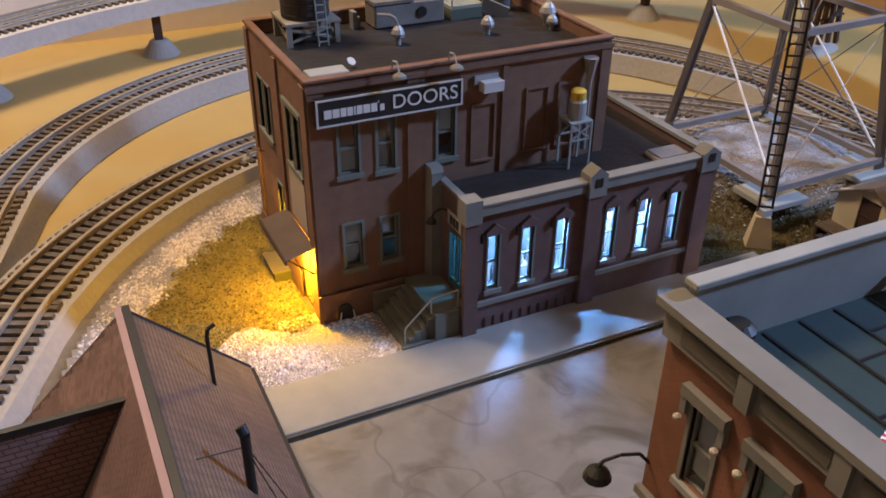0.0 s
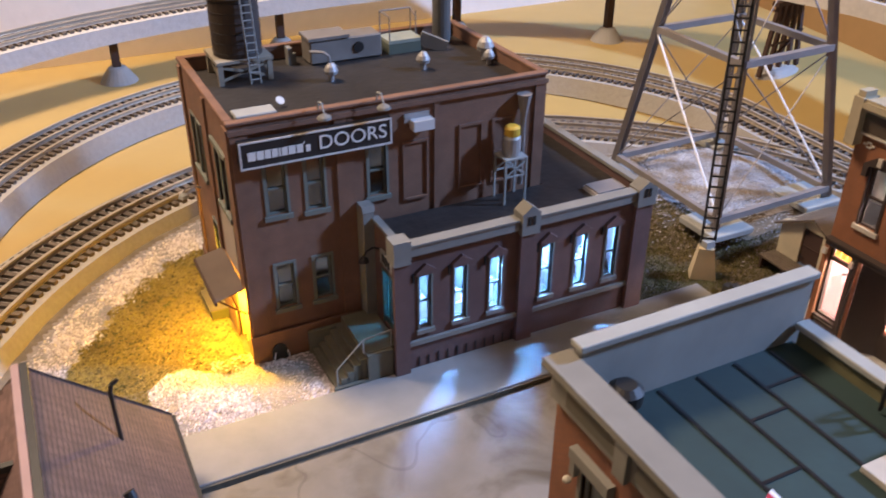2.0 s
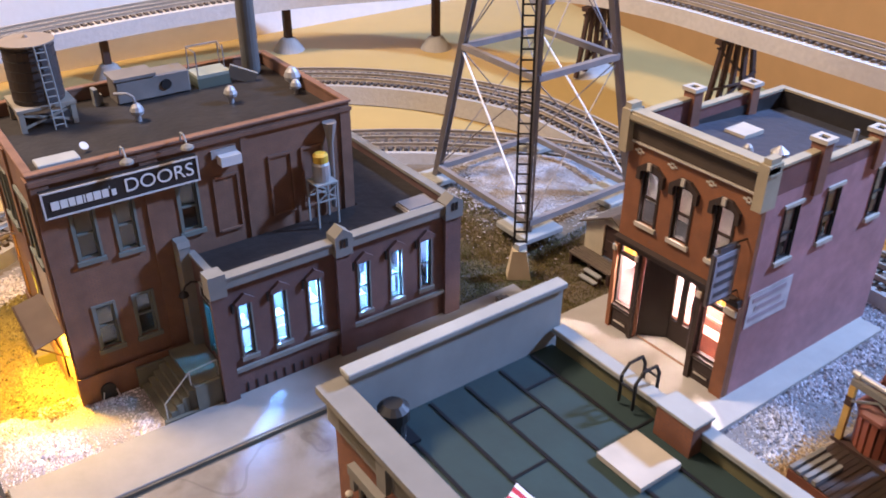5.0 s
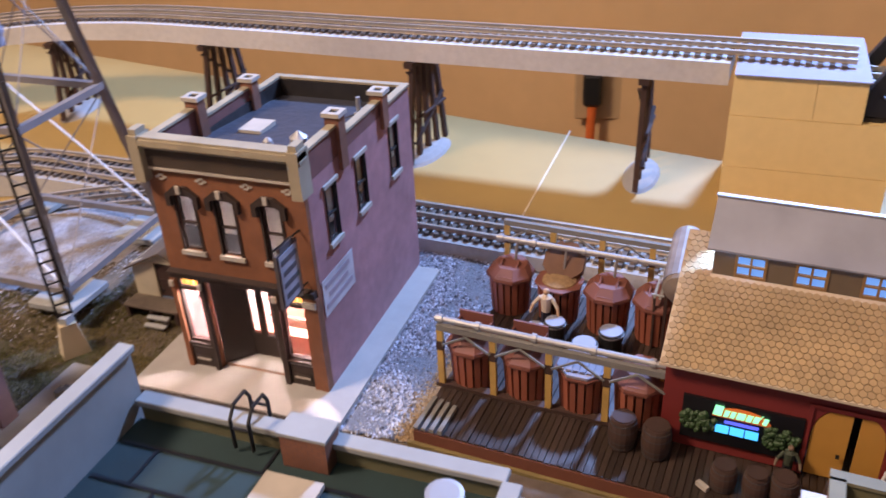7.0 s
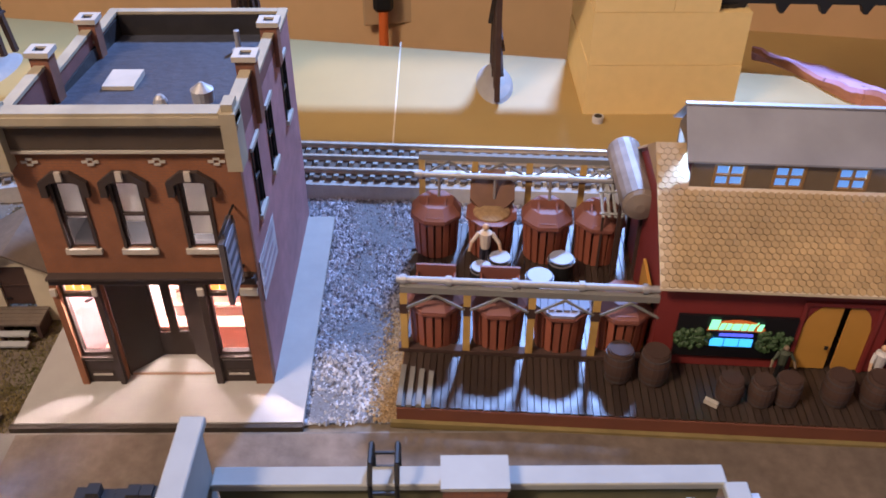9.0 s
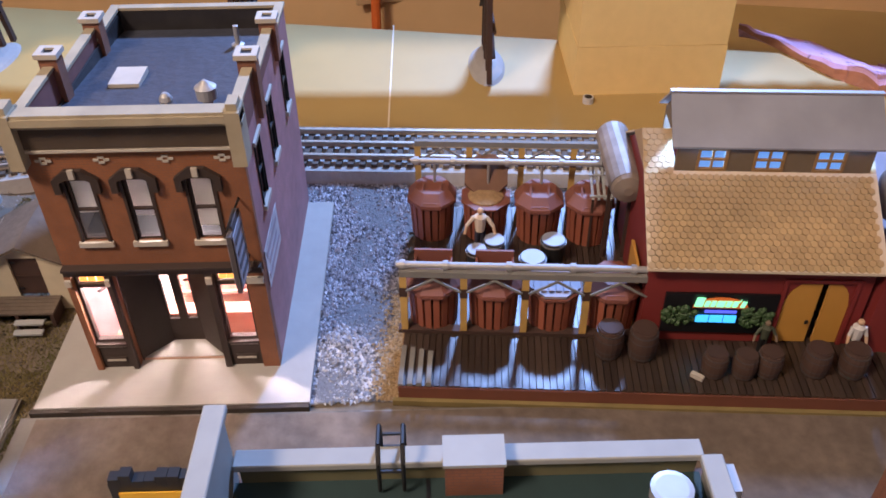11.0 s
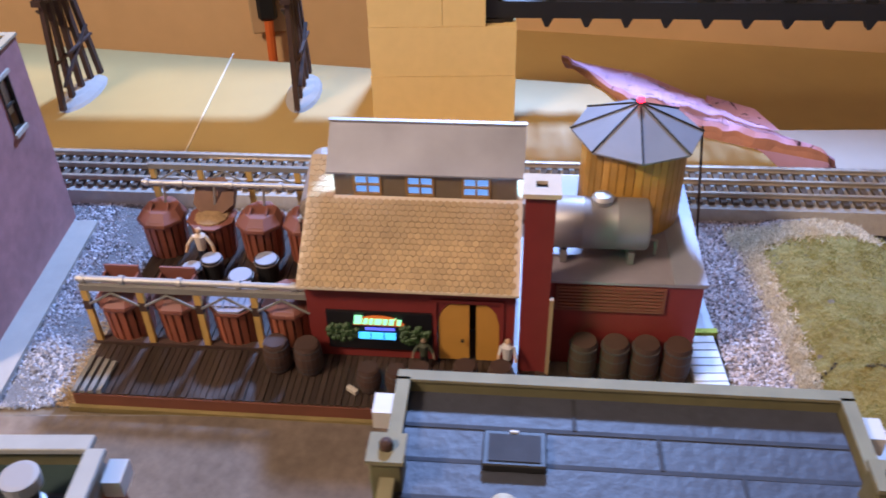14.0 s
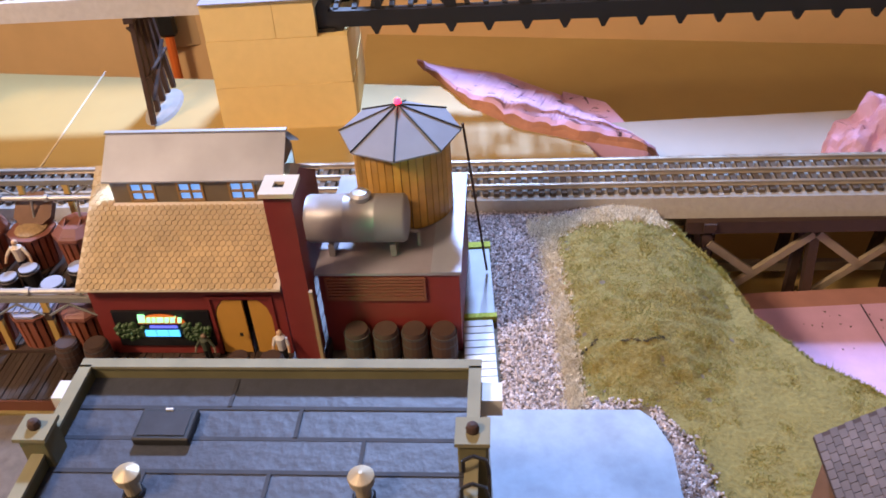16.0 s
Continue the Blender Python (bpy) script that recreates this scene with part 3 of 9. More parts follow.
for u0, u1, v0, v1 in ((0.114, 0.1335, 0.102, 0.1455), (0.1565, 0.1755, 0.102, 0.1505), (0.1825, 0.2, 0.102, 0.1505)):
    bm = wboxes(FRONT, (u0, u0 + 0.0018, v0, v1, 0.0002, 0.0014), (u1 - 0.0018, u1, v0, v1, 0.0002, 0.0014), (u0 + 0.0018, u1 - 0.0018, v1 - 0.002, v1, 0.0002, 0.0014), (u0 + 0.0018, u1 - 0.0018, v0, v0 + 0.0015, 0.0002, 0.002))
    part("bricked_window", bm, BRICK_BROWN, factory, "bricked-up window opening")
for k, (u0, u1, v0, v1) in enumerate(W_FRONT):
    sash_window(factory, FRONT, u0, u1, v0, v1, SAGE, blind=GREY_BLIND, drop=(0.5, 0.45, 0.5, 0.5, 0.45)[k])
for u0, u1, v0, v1 in W_SIDE:
    sash_window(factory, SIDE, u0, u1, v0, v1, SAGE, blind=GREY_BLIND, drop=0.5)
part("lintel", wboxes(SIDE, (0.012, 0.053, 0.1485, 0.1515, 0.0002, 0.0022)), SAGE, factory)
part("loading_door", wboxes(SIDE, (0.0125, 0.0335, 0.003, 0.0445, -0.003, -0.0015), (0.0125, 0.0145, 0.003, 0.0445, -0.0015, 0.0005), (0.0315, 0.0335, 0.003, 0.0445, -0.0015, 0.0005), (0.0222, 0.0238, 0.003, 0.0445, -0.0015, 0.0), (0.0145, 0.0315, 0.024, 0.0255, -0.0015, 0.0)), material("yellowed_door", (0.5, 0.42, 0.2), 0.6), factory, "pale loading door under the awning")
part("grey_panel", wboxes(SIDE, (0.0145, 0.0495, 0.064, 0.1015, 0.0002, 0.0014)), material("panel_grey", (0.4, 0.34, 0.28), 0.7), factory, "pale boarded panel on the side wall")
# corrugated awning over the loading door
AW = [(-0.0005 - 0.0205 * t, 0.0585 - 0.0050 * t) for t in (0, 1)]
awn = bmesh.new()
lines = []
for lift in (0.0, 0.0007):
    for ax, az in AW:
        lines.append([awn.verts.new((ax, 0.004 + k * 0.0006, az + lift + 0.0005 * math.sin(k * 1.571))) for k in range(105)])
for a, b in ((0, 1), (1, 3), (3, 2), (2, 0)):
    for k in range(104):
        awn.faces.new((lines[a][k], lines[a][k + 1], lines[b][k + 1], lines[b][k]))
for k in (0, 104):
    awn.faces.new((lines[0][k], lines[1][k], lines[3][k], lines[2][k]))
awning = part("awning", awn, material("rusty_tin", (0.16, 0.12, 0.095), 0.6, 0.2, vary=0.25, stain=0.3), factory, "weathered corrugated tin awning")
part("awning_edge", boxes((-0.0222, 0.003, 0.0512, -0.0206, 0.067, 0.0540)), DARK_WOOD, awning)
for y in (0.008, 0.062):
    part("awning_brace", rods(((-0.001, y, 0.036), (-0.0195, y, 0.0525), 0.0006), n=6), DARK_WOOD, awning)
dock = part("loading_dock", boxes((-0.016, 0.062, 0.0, -0.0032, 0.095, 0.008)), material("mossy_timber", (0.08, 0.08, 0.04), 0.9, vary=0.3), factory, "mossy green loading dock")
for k in range(9):
    part("dock_plank", boxes((-0.017, 0.0620 + k * 0.0036, 0.0082, -0.0034, 0.0653 + k * 0.0036, 0.0092)), material("dock_plank_wood", (0.12, 0.1, 0.055), 0.85, vary=0.3) if k == 0 else bpy.data.materials["dock_plank_wood"], dock)
# basement arch
part("vent_arch", panel(bmesh.new(), FRONT, [(0.0163 + 0.0055 * math.cos(a), max(0.0, 0.0065 + 0.0065 * math.sin(a))) for a in [math.pi * k / 10 for k in range(11)]] + [(0.0108, 0.0005), (0.0218, 0.0005)], 0.0022, 0.0042), NEAR_BLACK, factory, "small dark arched basement vent")
part("vent_bar", rods(((0.0105, -0.0075, 0.0), (0.0125, -0.0062, 0.008), 0.0005), ((0.0225, -0.0075, 0.0), (0.0212, -0.0062, 0.008), 0.0005), n=6), WHITE, factory)
# sign
SIGN_DARK = material("sign_black", (0.018, 0.016, 0.016), 0.5)
sign = part("sign_board", wboxes(FRONT, (0.0035, 0.1037, 0.1495, 0.1675, 0.0028, 0.0075)), SIGN_DARK, factory, "long black sign board with white border and letters")
part("sign_border", wboxes(FRONT, (0.0035, 0.1037, 0.1663, 0.1675, 0.0077, 0.0082), (0.0035, 0.1037, 0.1495, 0.1507, 0.0077, 0.0082), (0.0035, 0.0047, 0.1507, 0.1663, 0.0077, 0.0082), (0.1025, 0.1037, 0.1507, 0.1663, 0.0077, 0.0082)), WHITE, sign)
LETTER = material("letter_white", (0.7, 0.69, 0.66), 0.6, vary=0.03)
x = 0.0085
for k, w in enumerate((0.0056, 0.0052, 0.0044, 0.0044, 0.0018, 0.0044, 0.0052, 0.0048, 0.0012, 0.0036)):
    h0, h1 = (0.1605, 0.1620) if k == 8 else (0.1550, 0.1592 if k == 9 else 0.1605)
    part("letter_bar", wboxes(FRONT, (x, x + w - 0.0007, h0, h1, 0.0077, 0.0081)), LETTER, sign)
    x += w
word = bpy.data.curves.new("word", "FONT")
word.body, word.size, word.extrude = "DOORS", 0.0132, 0.0002
word_ob = new("lettering", word)
word_ob.data.materials.append(LETTER)
word_ob.parent = sign
word_ob.matrix_basis = pose(0.0535, -0.0079, 0.1548, 90, 0, 0)
bpy.context.view_layer.update()
_dep = bpy.context.evaluated_depsgraph_get()
_me = bpy.data.meshes.new_from_object(word_ob.evaluated_get(_dep))
_w = max(v.co.x for v in _me.vertices)
for v in _me.vertices:
    v.co.x *= 0.0465 / _w
_mb = word_ob.matrix_basis.copy()
bpy.data.objects.remove(word_ob)
word_mesh = new("lettering", _me)
word_mesh.parent, word_mesh.matrix_basis = sign, _mb
# fittings on the front
unit = part("fan_unit", wboxes(FRONT, (0.1195, 0.1345, 0.1545, 0.1615, 0.0004, 0.0085)), WHITE, factory, "white metal window fan housing")
part("fan_plate", wboxes(FRONT, (0.1155, 0.1335, 0.1590, 0.1650, 0.0004, 0.0020)), SILVER, unit)
spout = bmesh.new()
rod(spout, (0.2055, -0.0045, 0.150), (0.2055, -0.0045, 0.1665), 0.0022, 0.0055, 8)
rod(spout, (0.2055, -0.0045, 0.0975), (0.2055, -0.0045, 0.150), 0.0020, 0.0022, 8)
part("downspout", spout, STEEL, factory, "grey rain funnel and downspout")
pipe = bmesh.new()
rod(pipe, (0.2285, 0.012, 0.100), (0.2285, 0.012, 0.172), 0.0018, None, 8)
rod(pipe, (0.2285, 0.012, 0.172), (0.222, 0.012, 0.176), 0.0018, None, 8)
for k in range(5):
    rod(pipe, (0.2285, 0.012, 0.104 + k * 0.015), (0.2285, 0.012, 0.106 + k * 0.015), 0.0026, None, 8)
part("vent_pipe", pipe, SILVER, factory, "pale banded vent pipe")
for u in (0.057, 0.0965):
    arm = bmesh.new()
    line = [(u, -0.001, 0.178), (u, -0.003, 0.184), (u, -0.009, 0.185), (u, -0.0125, 0.180)]
    for a, b in zip(line, line[1:]):
        rod(arm, a, b, 0.0006, None, 6)
    goose = part("sign_lamp", arm, STONE_PALE, factory, "pale gooseneck lamp over the sign")
    part("shade", spun(((0.0046, 0), (0.0040, 0.0014), (0.0012, 0.0032)), 12, (u, -0.0128, 0.1765)), STONE, goose)


def mushroom_vent(parent, x, y, z, s=1.0, elbow=False):
    v = part("roof_vent", spun(((0.0022 * s, 0), (0.0022 * s, 0.005 * s), (0.0046 * s, 0.0055 * s), (0.0052 * s, 0.008 * s), (0.004 * s, 0.011 * s), (0.0018 * s, 0.0135 * s)), 12, (x, y, z)), SILVER, parent, "small silver roof ventilator", smooth=False)
    if elbow:
        bm = bmesh.new()
        line = [(x, y, z + 0.0125 * s), (x - 0.001, y + 0.001, z + 0.018 * s), (x - 0.004, y + 0.003, z + 0.0205 * s), (x - 0.012, y + 0.008, z + 0.0205 * s)]
        for a, b in zip(line, line[1:]):
            rod(bm, a, b, 0.0010, None, 6)
        part("elbow_pipe", bm, SILVER, v)
    return v


mushroom_vent(factory, 0.0925, 0.073, 0.168, 1.0, True)
mushroom_vent(factory, 0.162, 0.068, 0.168, 1.0)
mushroom_vent(factory, 0.2115, 0.058, 0.168, 0.85)
mushroom_vent(factory, 0.2150, 0.070, 0.168, 1.3)
# water tank on its stand
stand = part("tank_stand", boxes((0.0175, 0.0935, 0.183, 0.0575, 0.1315, 0.1850)), material("pale_timber", (0.26, 0.23, 0.18), 0.85, vary=0.25), factory, "timber tank stand with crossed braces")
PT = bpy.data.materials["pale_timber"]
for x in (0.0200, 0.0550):
    for y in (0.0960, 0.1290):
        part("leg", boxes((x - 0.0018, y - 0.0018, 0.1682, x + 0.0018, y + 0.0018, 0.1828)), PT, stand)
for y in (0.0960, 0.1290):
    part("brace", bars(((0.0200, y, 0.171), (0.0550, y, 0.181), 0.0012, 0.0018), ((0.0200, y, 0.181), (0.0550, y, 0.171), 0.0012, 0.0018)), PT, stand)
for x in (0.0200, 0.0550):
    part("brace", bars(((x, 0.0960, 0.171), (x, 0.1290, 0.181), 0.0012, 0.0018)), PT, stand)
tank = part("water_tank", spun(((0.0172, 0), (0.0174, 0.020), (0.0170, 0.0410)), 28, (0.0375, 0.1125, 0.1852)), material("tank_stave", (0.045, 0.033, 0.028), 0.75, vary=0.3, scale=60), factory, "dark wooden water tank on the roof")
part("tank_lid", spun(((0.0186, 0), (0.0186, 0.0010), (0.002, 0.0028), (0.001, 0.0045)), 28, (0.0375, 0.1125, 0.2263)), material("tank_cap", (0.25, 0.2, 0.15), 0.8), tank)
for k in range(6):
    part("hoop", spun(((0.0175, 0), (0.0177, 0.0003), (0.0175, 0.0006)), 24, (0.0375, 0.1125, 0.1880 + k * 0.0070)), NEAR_BLACK, tank)
lad = bmesh.new()
for dx in (-0.0035, 0.0035):
    rod(lad, (0.043 + dx, 0.0905, 0.168), (0.0415 + dx, 0.0935, 0.227), 0.0006, None, 6)
for k in range(11):
    t = (k + 0.6) / 11.5
    rod(lad, (0.0395 - 0.0015 * t, 0.0905 + 0.0030 * t, 0.168 + 0.059 * t), (0.0465 - 0.0015 * t, 0.0905 + 0.0030 * t, 0.168 + 0.059 * t), 0.0005, None, 6)
part("tank_ladder", lad, STONE_PALE, factory, "pale metal ladder up the tank")
box_unit = part("rooftop_unit", boxes((0.090, 0.110, 0.1685, 0.147, 0.131, 0.186), bevel=0.001), material("dusty_metal", (0.2, 0.18, 0.16), 0.6, 0.2, vary=0.3, stain=0.35, stain_scale=40), factory, "dusty grey rooftop air unit")
part("intake", spun(((0.004, 0), (0.004, 0.001)), 12, (0, 0, 0)), NEAR_BLACK, box_unit).matrix_basis = pose(0.128, 0.1098, 0.178, 90, 0, 0)
part("unit_lid", boxes((0.089, 0.109, 0.1862, 0.121, 0.132, 0.1885)), bpy.data.materials["dusty_metal"], box_unit)
small = part("roof_hood", boxes((0.0755, 0.118, 0.168, 0.079, 0.126, 0.181), (0.079, 0.120, 0.168, 0.082, 0.124, 0.176)), STONE, factory, "small grey roof hood")
hatch = part("roof_platform", boxes((0.153, 0.110, 0.176, 0.181, 0.131, 0.1785)), material("pale_green", (0.28, 0.3, 0.24), 0.7), factory, "pale green stair platform with railing")
part("platform_wall", boxes((0.153, 0.1305, 0.168, 0.181, 0.1325, 0.176), (0.153, 0.110, 0.168, 0.155, 0.1303, 0.176), (0.179, 0.110, 0.168, 0.181, 0.1303, 0.176), (0.155, 0.110, 0.168, 0.179, 0.112, 0.1758)), material("green_grey", (0.1, 0.12, 0.09), 0.8), hatch)
rail = bmesh.new()
corner = [(0.154, 0.111), (0.154, 0.130), (0.180, 0.130), (0.180, 0.120)]
for p in corner:
    rod(rail, (*p, 0.1787), (*p, 0.197), 0.0006, None, 6)
for a, b in zip(corner, corner[1:]):
    rod(rail, (*a, 0.197), (*b, 0.197 if b[1] > 0.125 else 0.192), 0.0006, None, 6)
part("railing", rail, STEEL, hatch)
part("stair_flap", bars(((0.180, 0.112, 0.178), (0.199, 0.104, 0.1695), 0.004, 0.010)), STONE, hatch)
part("round_chimney", spun(((0.0075, 0), (0.0072, 0.10)), 18, (0.2045, 0.124, 0.168)), material("stack_grey", (0.1, 0.1, 0.095), 0.6, vary=0.25), factory, "dark grey round chimney")
part("roof_hatch", boxes((0.0115, 0.026, 0.1685, 0.0385, 0.040, 0.1712), bevel=0.0006), STONE_PALE, factory, "flat pale roof hatch")
part("dish", spun(((0.0005, 0), (0.0029, 0.0010), (0.0032, 0.0014)), 14, (0, 0, 0)), WHITE, factory, "small white dish").matrix_basis = pose(0.0445, 0.0405, 0.1715, 35, 20, 0)
part("camera_bracket", rods(((0.054, 0.010, 0.168), (0.054, 0.010, 0.174), 0.0008), ((0.054, 0.010, 0.174), (0.062, 0.006, 0.1765), 0.0012), n=8), NEAR_BLACK, factory)

# annex
A_WIN = [(0.0990, 0.1075), (0.1250, 0.1340), (0.1520, 0.1610), (0.1930, 0.2020), (0.2210, 0.2305), (0.2480, 0.2575)]
A_HOLES = [(a, b, 0.0345, 0.0765) for a, b in A_WIN]
part("annex_wall", wall_with_openings(ANNEX, 0.087, 0.285, 0, 0.098, A_HOLES, 0.004), BRICK_ANNEX, factory, "dull brown annex wall with tall windows")
A_DOOR = (-0.0448, -0.0250, 0.0245, 0.0690)
part("annex_wall", wall_with_openings(ANNEX_END, -0.0538, -0.0034, 0, 0.098, [A_DOOR], 0.004), BRICK_ANNEX, factory)
part("annex_wall", boxes((0.281, -0.0538, 0, 0.285, 0.140, 0.098)), BRICK_ANNEX, factory)
part("annex_wall", boxes((0.2255, 0.136, 0, 0.2808, 0.140, 0.098)), BRICK_ANNEX, factory)
ANNEX_INSIDE = material("annex_inside", (0.12, 0.12, 0.115), 0.8, vary=0.3, scale=120, stain=0.3, stain_scale=60)
part("annex_floor", boxes((0.0912, -0.0538, 0.012, 0.2808, -0.0002, 0.014)), ANNEX_INSIDE, factory)
part("annex_backing", boxes((0.0912, -0.0036, 0.0142, 0.2208, -0.0022, 0.089)), ANNEX_INSIDE, factory)
for x0, x1, y0, y1, h in ((0.100, 0.122, -0.022, -0.012, 0.030), (0.128, 0.15, -0.03, -0.015, 0.026), (0.158, 0.175, -0.024, -0.012, 0.036), (0.196, 0.214, -0.03, -0.016, 0.028), (0.222, 0.246, -0.024, -0.01, 0.034), (0.252, 0.268, -0.03, -0.014, 0.03)):
    part("workbench", boxes((x0, y0, 0.0142, x1, y1, h), (x0 + 0.003, y0 + 0.002, h, x1 - 0.004, y1 - 0.002, h + 0.008)), material("bench_clutter", (0.4, 0.3, 0.26), 0.7, vary=0.4, scale=200) if "bench_clutter" not in bpy.data.materials else bpy.data.materials["bench_clutter"], factory)
part("annex_roof", boxes((0.0905, -0.0542, 0.0890, 0.2815, -0.0022, 0.0915), (0.2270, -0.0022, 0.0890, 0.2815, 0.1365, 0.0915)), FELT, factory, "black annex roof")
part("cornice", wboxes(ANNEX, (0.0905, 0.1715, 0.0945, 0.1015, 0.0003, 0.0035), (0.0905, 0.1715, 0.1015, 0.1030, -0.0045, 0.0045)), STONE, factory, "grey stone cornice")
part("cornice", wboxes(ANNEX, (0.1845, 0.2700, 0.0945, 0.1015, 0.0003, 0.0035), (0.1845, 0.2700, 0.1015, 0.1030, -0.0045, 0.0045)), STONE, factory)
part("cornice", boxes((0.280, -0.0530, 0.0982, 0.2870, 0.141, 0.1010)), STONE, factory)
part("cornice", boxes((0.2262, 0.1345, 0.0982, 0.2798, 0.141, 0.1010)), STONE, factory)
part("parapet", wboxes(ANNEX_END, (-0.0525, -0.010, 0.0982, 0.1005, -0.004, 0.0012)), STONE, factory)
part("belt_course", wboxes(ANNEX, (0.0912, 0.1745, 0.0235, 0.0268, 0.0003, 0.0026)), STONE, factory)
part("belt_course", wboxes(ANNEX, (0.1865, 0.2690, 0.0235, 0.0268, 0.0003, 0.0026)), STONE, factory)


def post(u0, u1, cap, peaked):
    p = part("corner_post", wboxes(ANNEX, (u0, u1, 0.0, 0.099, 0.0003, 0.0040)), BRICK_ANNEX, factory)
    part("post_cap", wboxes(ANNEX, (u0 - 0.0008, u1 + 0.0008, 0.0905, cap, -0.0065, 0.0055)), STONE, p)
    if peaked:
        um = (u0 + u1) / 2
        part("post_peak", panel(bmesh.new(), ANNEX, ((u0 - 0.0008, cap), (u1 + 0.0008, cap), (um, cap + 0.0055)), -0.0065, 0.0055), STONE, p)
        part("post_slot", wboxes(ANNEX, (um - 0.0028, um - 0.0006, 0.098, 0.1045, 0.0056, 0.0060), (um + 0.0006, um + 0.0028, 0.098, 0.1045, 0.0056, 0.0060)), NEAR_BLACK, p)


post(0.0800, 0.0905, 0.1075, False)
post(0.1735, 0.1860, 0.1065, True)
post(0.2690, 0.2835, 0.1040, True)
back_post = part("corner_post", boxes((0.0795, -0.0125, 0.0, 0.0872, -0.0005, 0.105)), STONE, factory)
part("post_peak", panel(bmesh.new(), ANNEX_END, ((-0.0130, 0.1052), (0.0, 0.1052), (-0.002, 0.1092), (-0.011, 0.1092)), -0.001, 0.0078), STONE, back_post)
for (a, b), lit in zip(A_WIN, range(6)):
    w = sash_window(factory, ANNEX, a, b, 0.0345, 0.0765, SAGE, CLEAR_GLASS, deep=0.0032, case=0.0012, sill=True, sill_mat=STONE, mid=0.5)
    um = (a + b) / 2
    part("hood", panel(bmesh.new(), ANNEX, ((a - 0.0028, 0.0782), (b + 0.0028, 0.0782), (b + 0.0028, 0.0808), (um, 0.0862), (a - 0.0028, 0.0808)), 0.0003, 0.0030), BRICK_ANNEX, w)
    part("bracket", wboxes(ANNEX, (a - 0.0052, a - 0.0038, 0.0730, 0.0795, 0.0003, 0.0022)), NEAR_BLACK, w)
for k in range(11):
    u = 0.098 + k * 0.0073
    part("vent_slot", wboxes(ANNEX, (u, u + 0.0009, 0.0035, 0.0115, 0.0003, 0.0007)), NEAR_BLACK, factory)
door = part("entrance_door", wboxes(ANNEX_END, (-0.0448, -0.0435, 0.0245, 0.069, -0.003, 0.0005), (-0.0263, -0.0250, 0.0245, 0.069, -0.003, 0.0005), (-0.0435, -0.0263, 0.0675, 0.069, -0.003, 0.0005), (-0.0435, -0.0263, 0.0245, 0.0300, -0.003, -0.001), (-0.0356, -0.0340, 0.0300, 0.0675, -0.003, -0.0008)), DARK_GREEN, factory, "teal double door with lit glass")
for a, b in ((-0.0435, -0.0356), (-0.0340, -0.0263)):
    part("pane", wboxes(ANNEX_END, (a, b, 0.0300, 0.0675, -0.0024, -0.0020)), glass("door_glass", (0.3, 0.55, 0.5), 0.3) if "door_glass" not in bpy.data.materials else bpy.data.materials["door_glass"], door)
plate = part("number_plate", wboxes(ANNEX_END, (-0.0450, -0.0250, 0.0735, 0.0840, 0.0005, 0.0016)), STONE_PALE, factory, "pale plate over the door")
for k in range(3):
    part("number_bar", wboxes(ANNEX_END, (-0.0415 + k * 0.0046, -0.0385 + k * 0.0046, 0.0755, 0.0820, 0.0018, 0.0022)), NEAR_BLACK, plate)
arm = bmesh.new()
line = [(0.0865, -0.021, 0.081), (0.082, -0.021, 0.083), (0.077, -0.021, 0.081), (0.0755, -0.021, 0.0775)]
for a, b in zip(line, line[1:]):
    rod(arm, a, b, 0.0007, None, 6)
wl = part("door_lamp", arm, NEAR_BLACK, factory, "small black gooseneck lamp by the door")
part("shade", spun(((0.0038, 0), (0.0030, 0.0022), (0.001, 0.004)), 12, (0.0752, -0.021, 0.0738)), NEAR_BLACK, wl)
part("bulb", spun(((0.0008, -0.0016), (0.0021, -0.0008), (0.0021, 0.0004)), 10, (0.0752, -0.021, 0.0738)), WHITE, wl)
# steps up to the annex door
STEP = material("step_concrete", (0.13, 0.13, 0.1), 0.85, vary=0.25, scale=90, stain=0.3, stain_scale=30)
stairs = part("entrance_steps", boxes((0.0615, -0.0545, 0.0, 0.0858, -0.0060, 0.0240)), STEP, factory, "worn grey concrete steps with a thin rail")
for k in range(5):
    x = 0.0385 + k * 0.0046
    part("step", boxes((x, -0.0545, 0.0, x + 0.0046 + 0.0008, -0.0075, 0.0040 * (k + 1))), STEP, stairs)
part("side_wall", boxes((0.0375, -0.0575, 0.0, 0.0615, -0.0548, 0.004), (0.0615, -0.0575, 0.0, 0.0795, -0.0548, 0.0235)), STEP, stairs)
part("side_wall", boxes((0.037, -0.0073, 0.0, 0.0610, -0.0045, 0.018)), STEP, stairs)
hr = bmesh.new()
pts = [(0.0405, -0.0535, 0.004), (0.0405, -0.0535, 0.0165), (0.0600, -0.0535, 0.0350), (0.0800, -0.0535, 0.0370)]
for a, b in zip(pts, pts[1:]):
    rod(hr, a, b, 0.0006, None, 6)
rod(hr, (0.0600, -0.0535, 0.024), (0.0600, -0.0535, 0.035), 0.0006, None, 6)
rod(hr, (0.0800, -0.0535, 0.024), (0.0800, -0.0535, 0.037), 0.0006, None, 6)
part("handrail", hr, STONE_PALE, stairs)
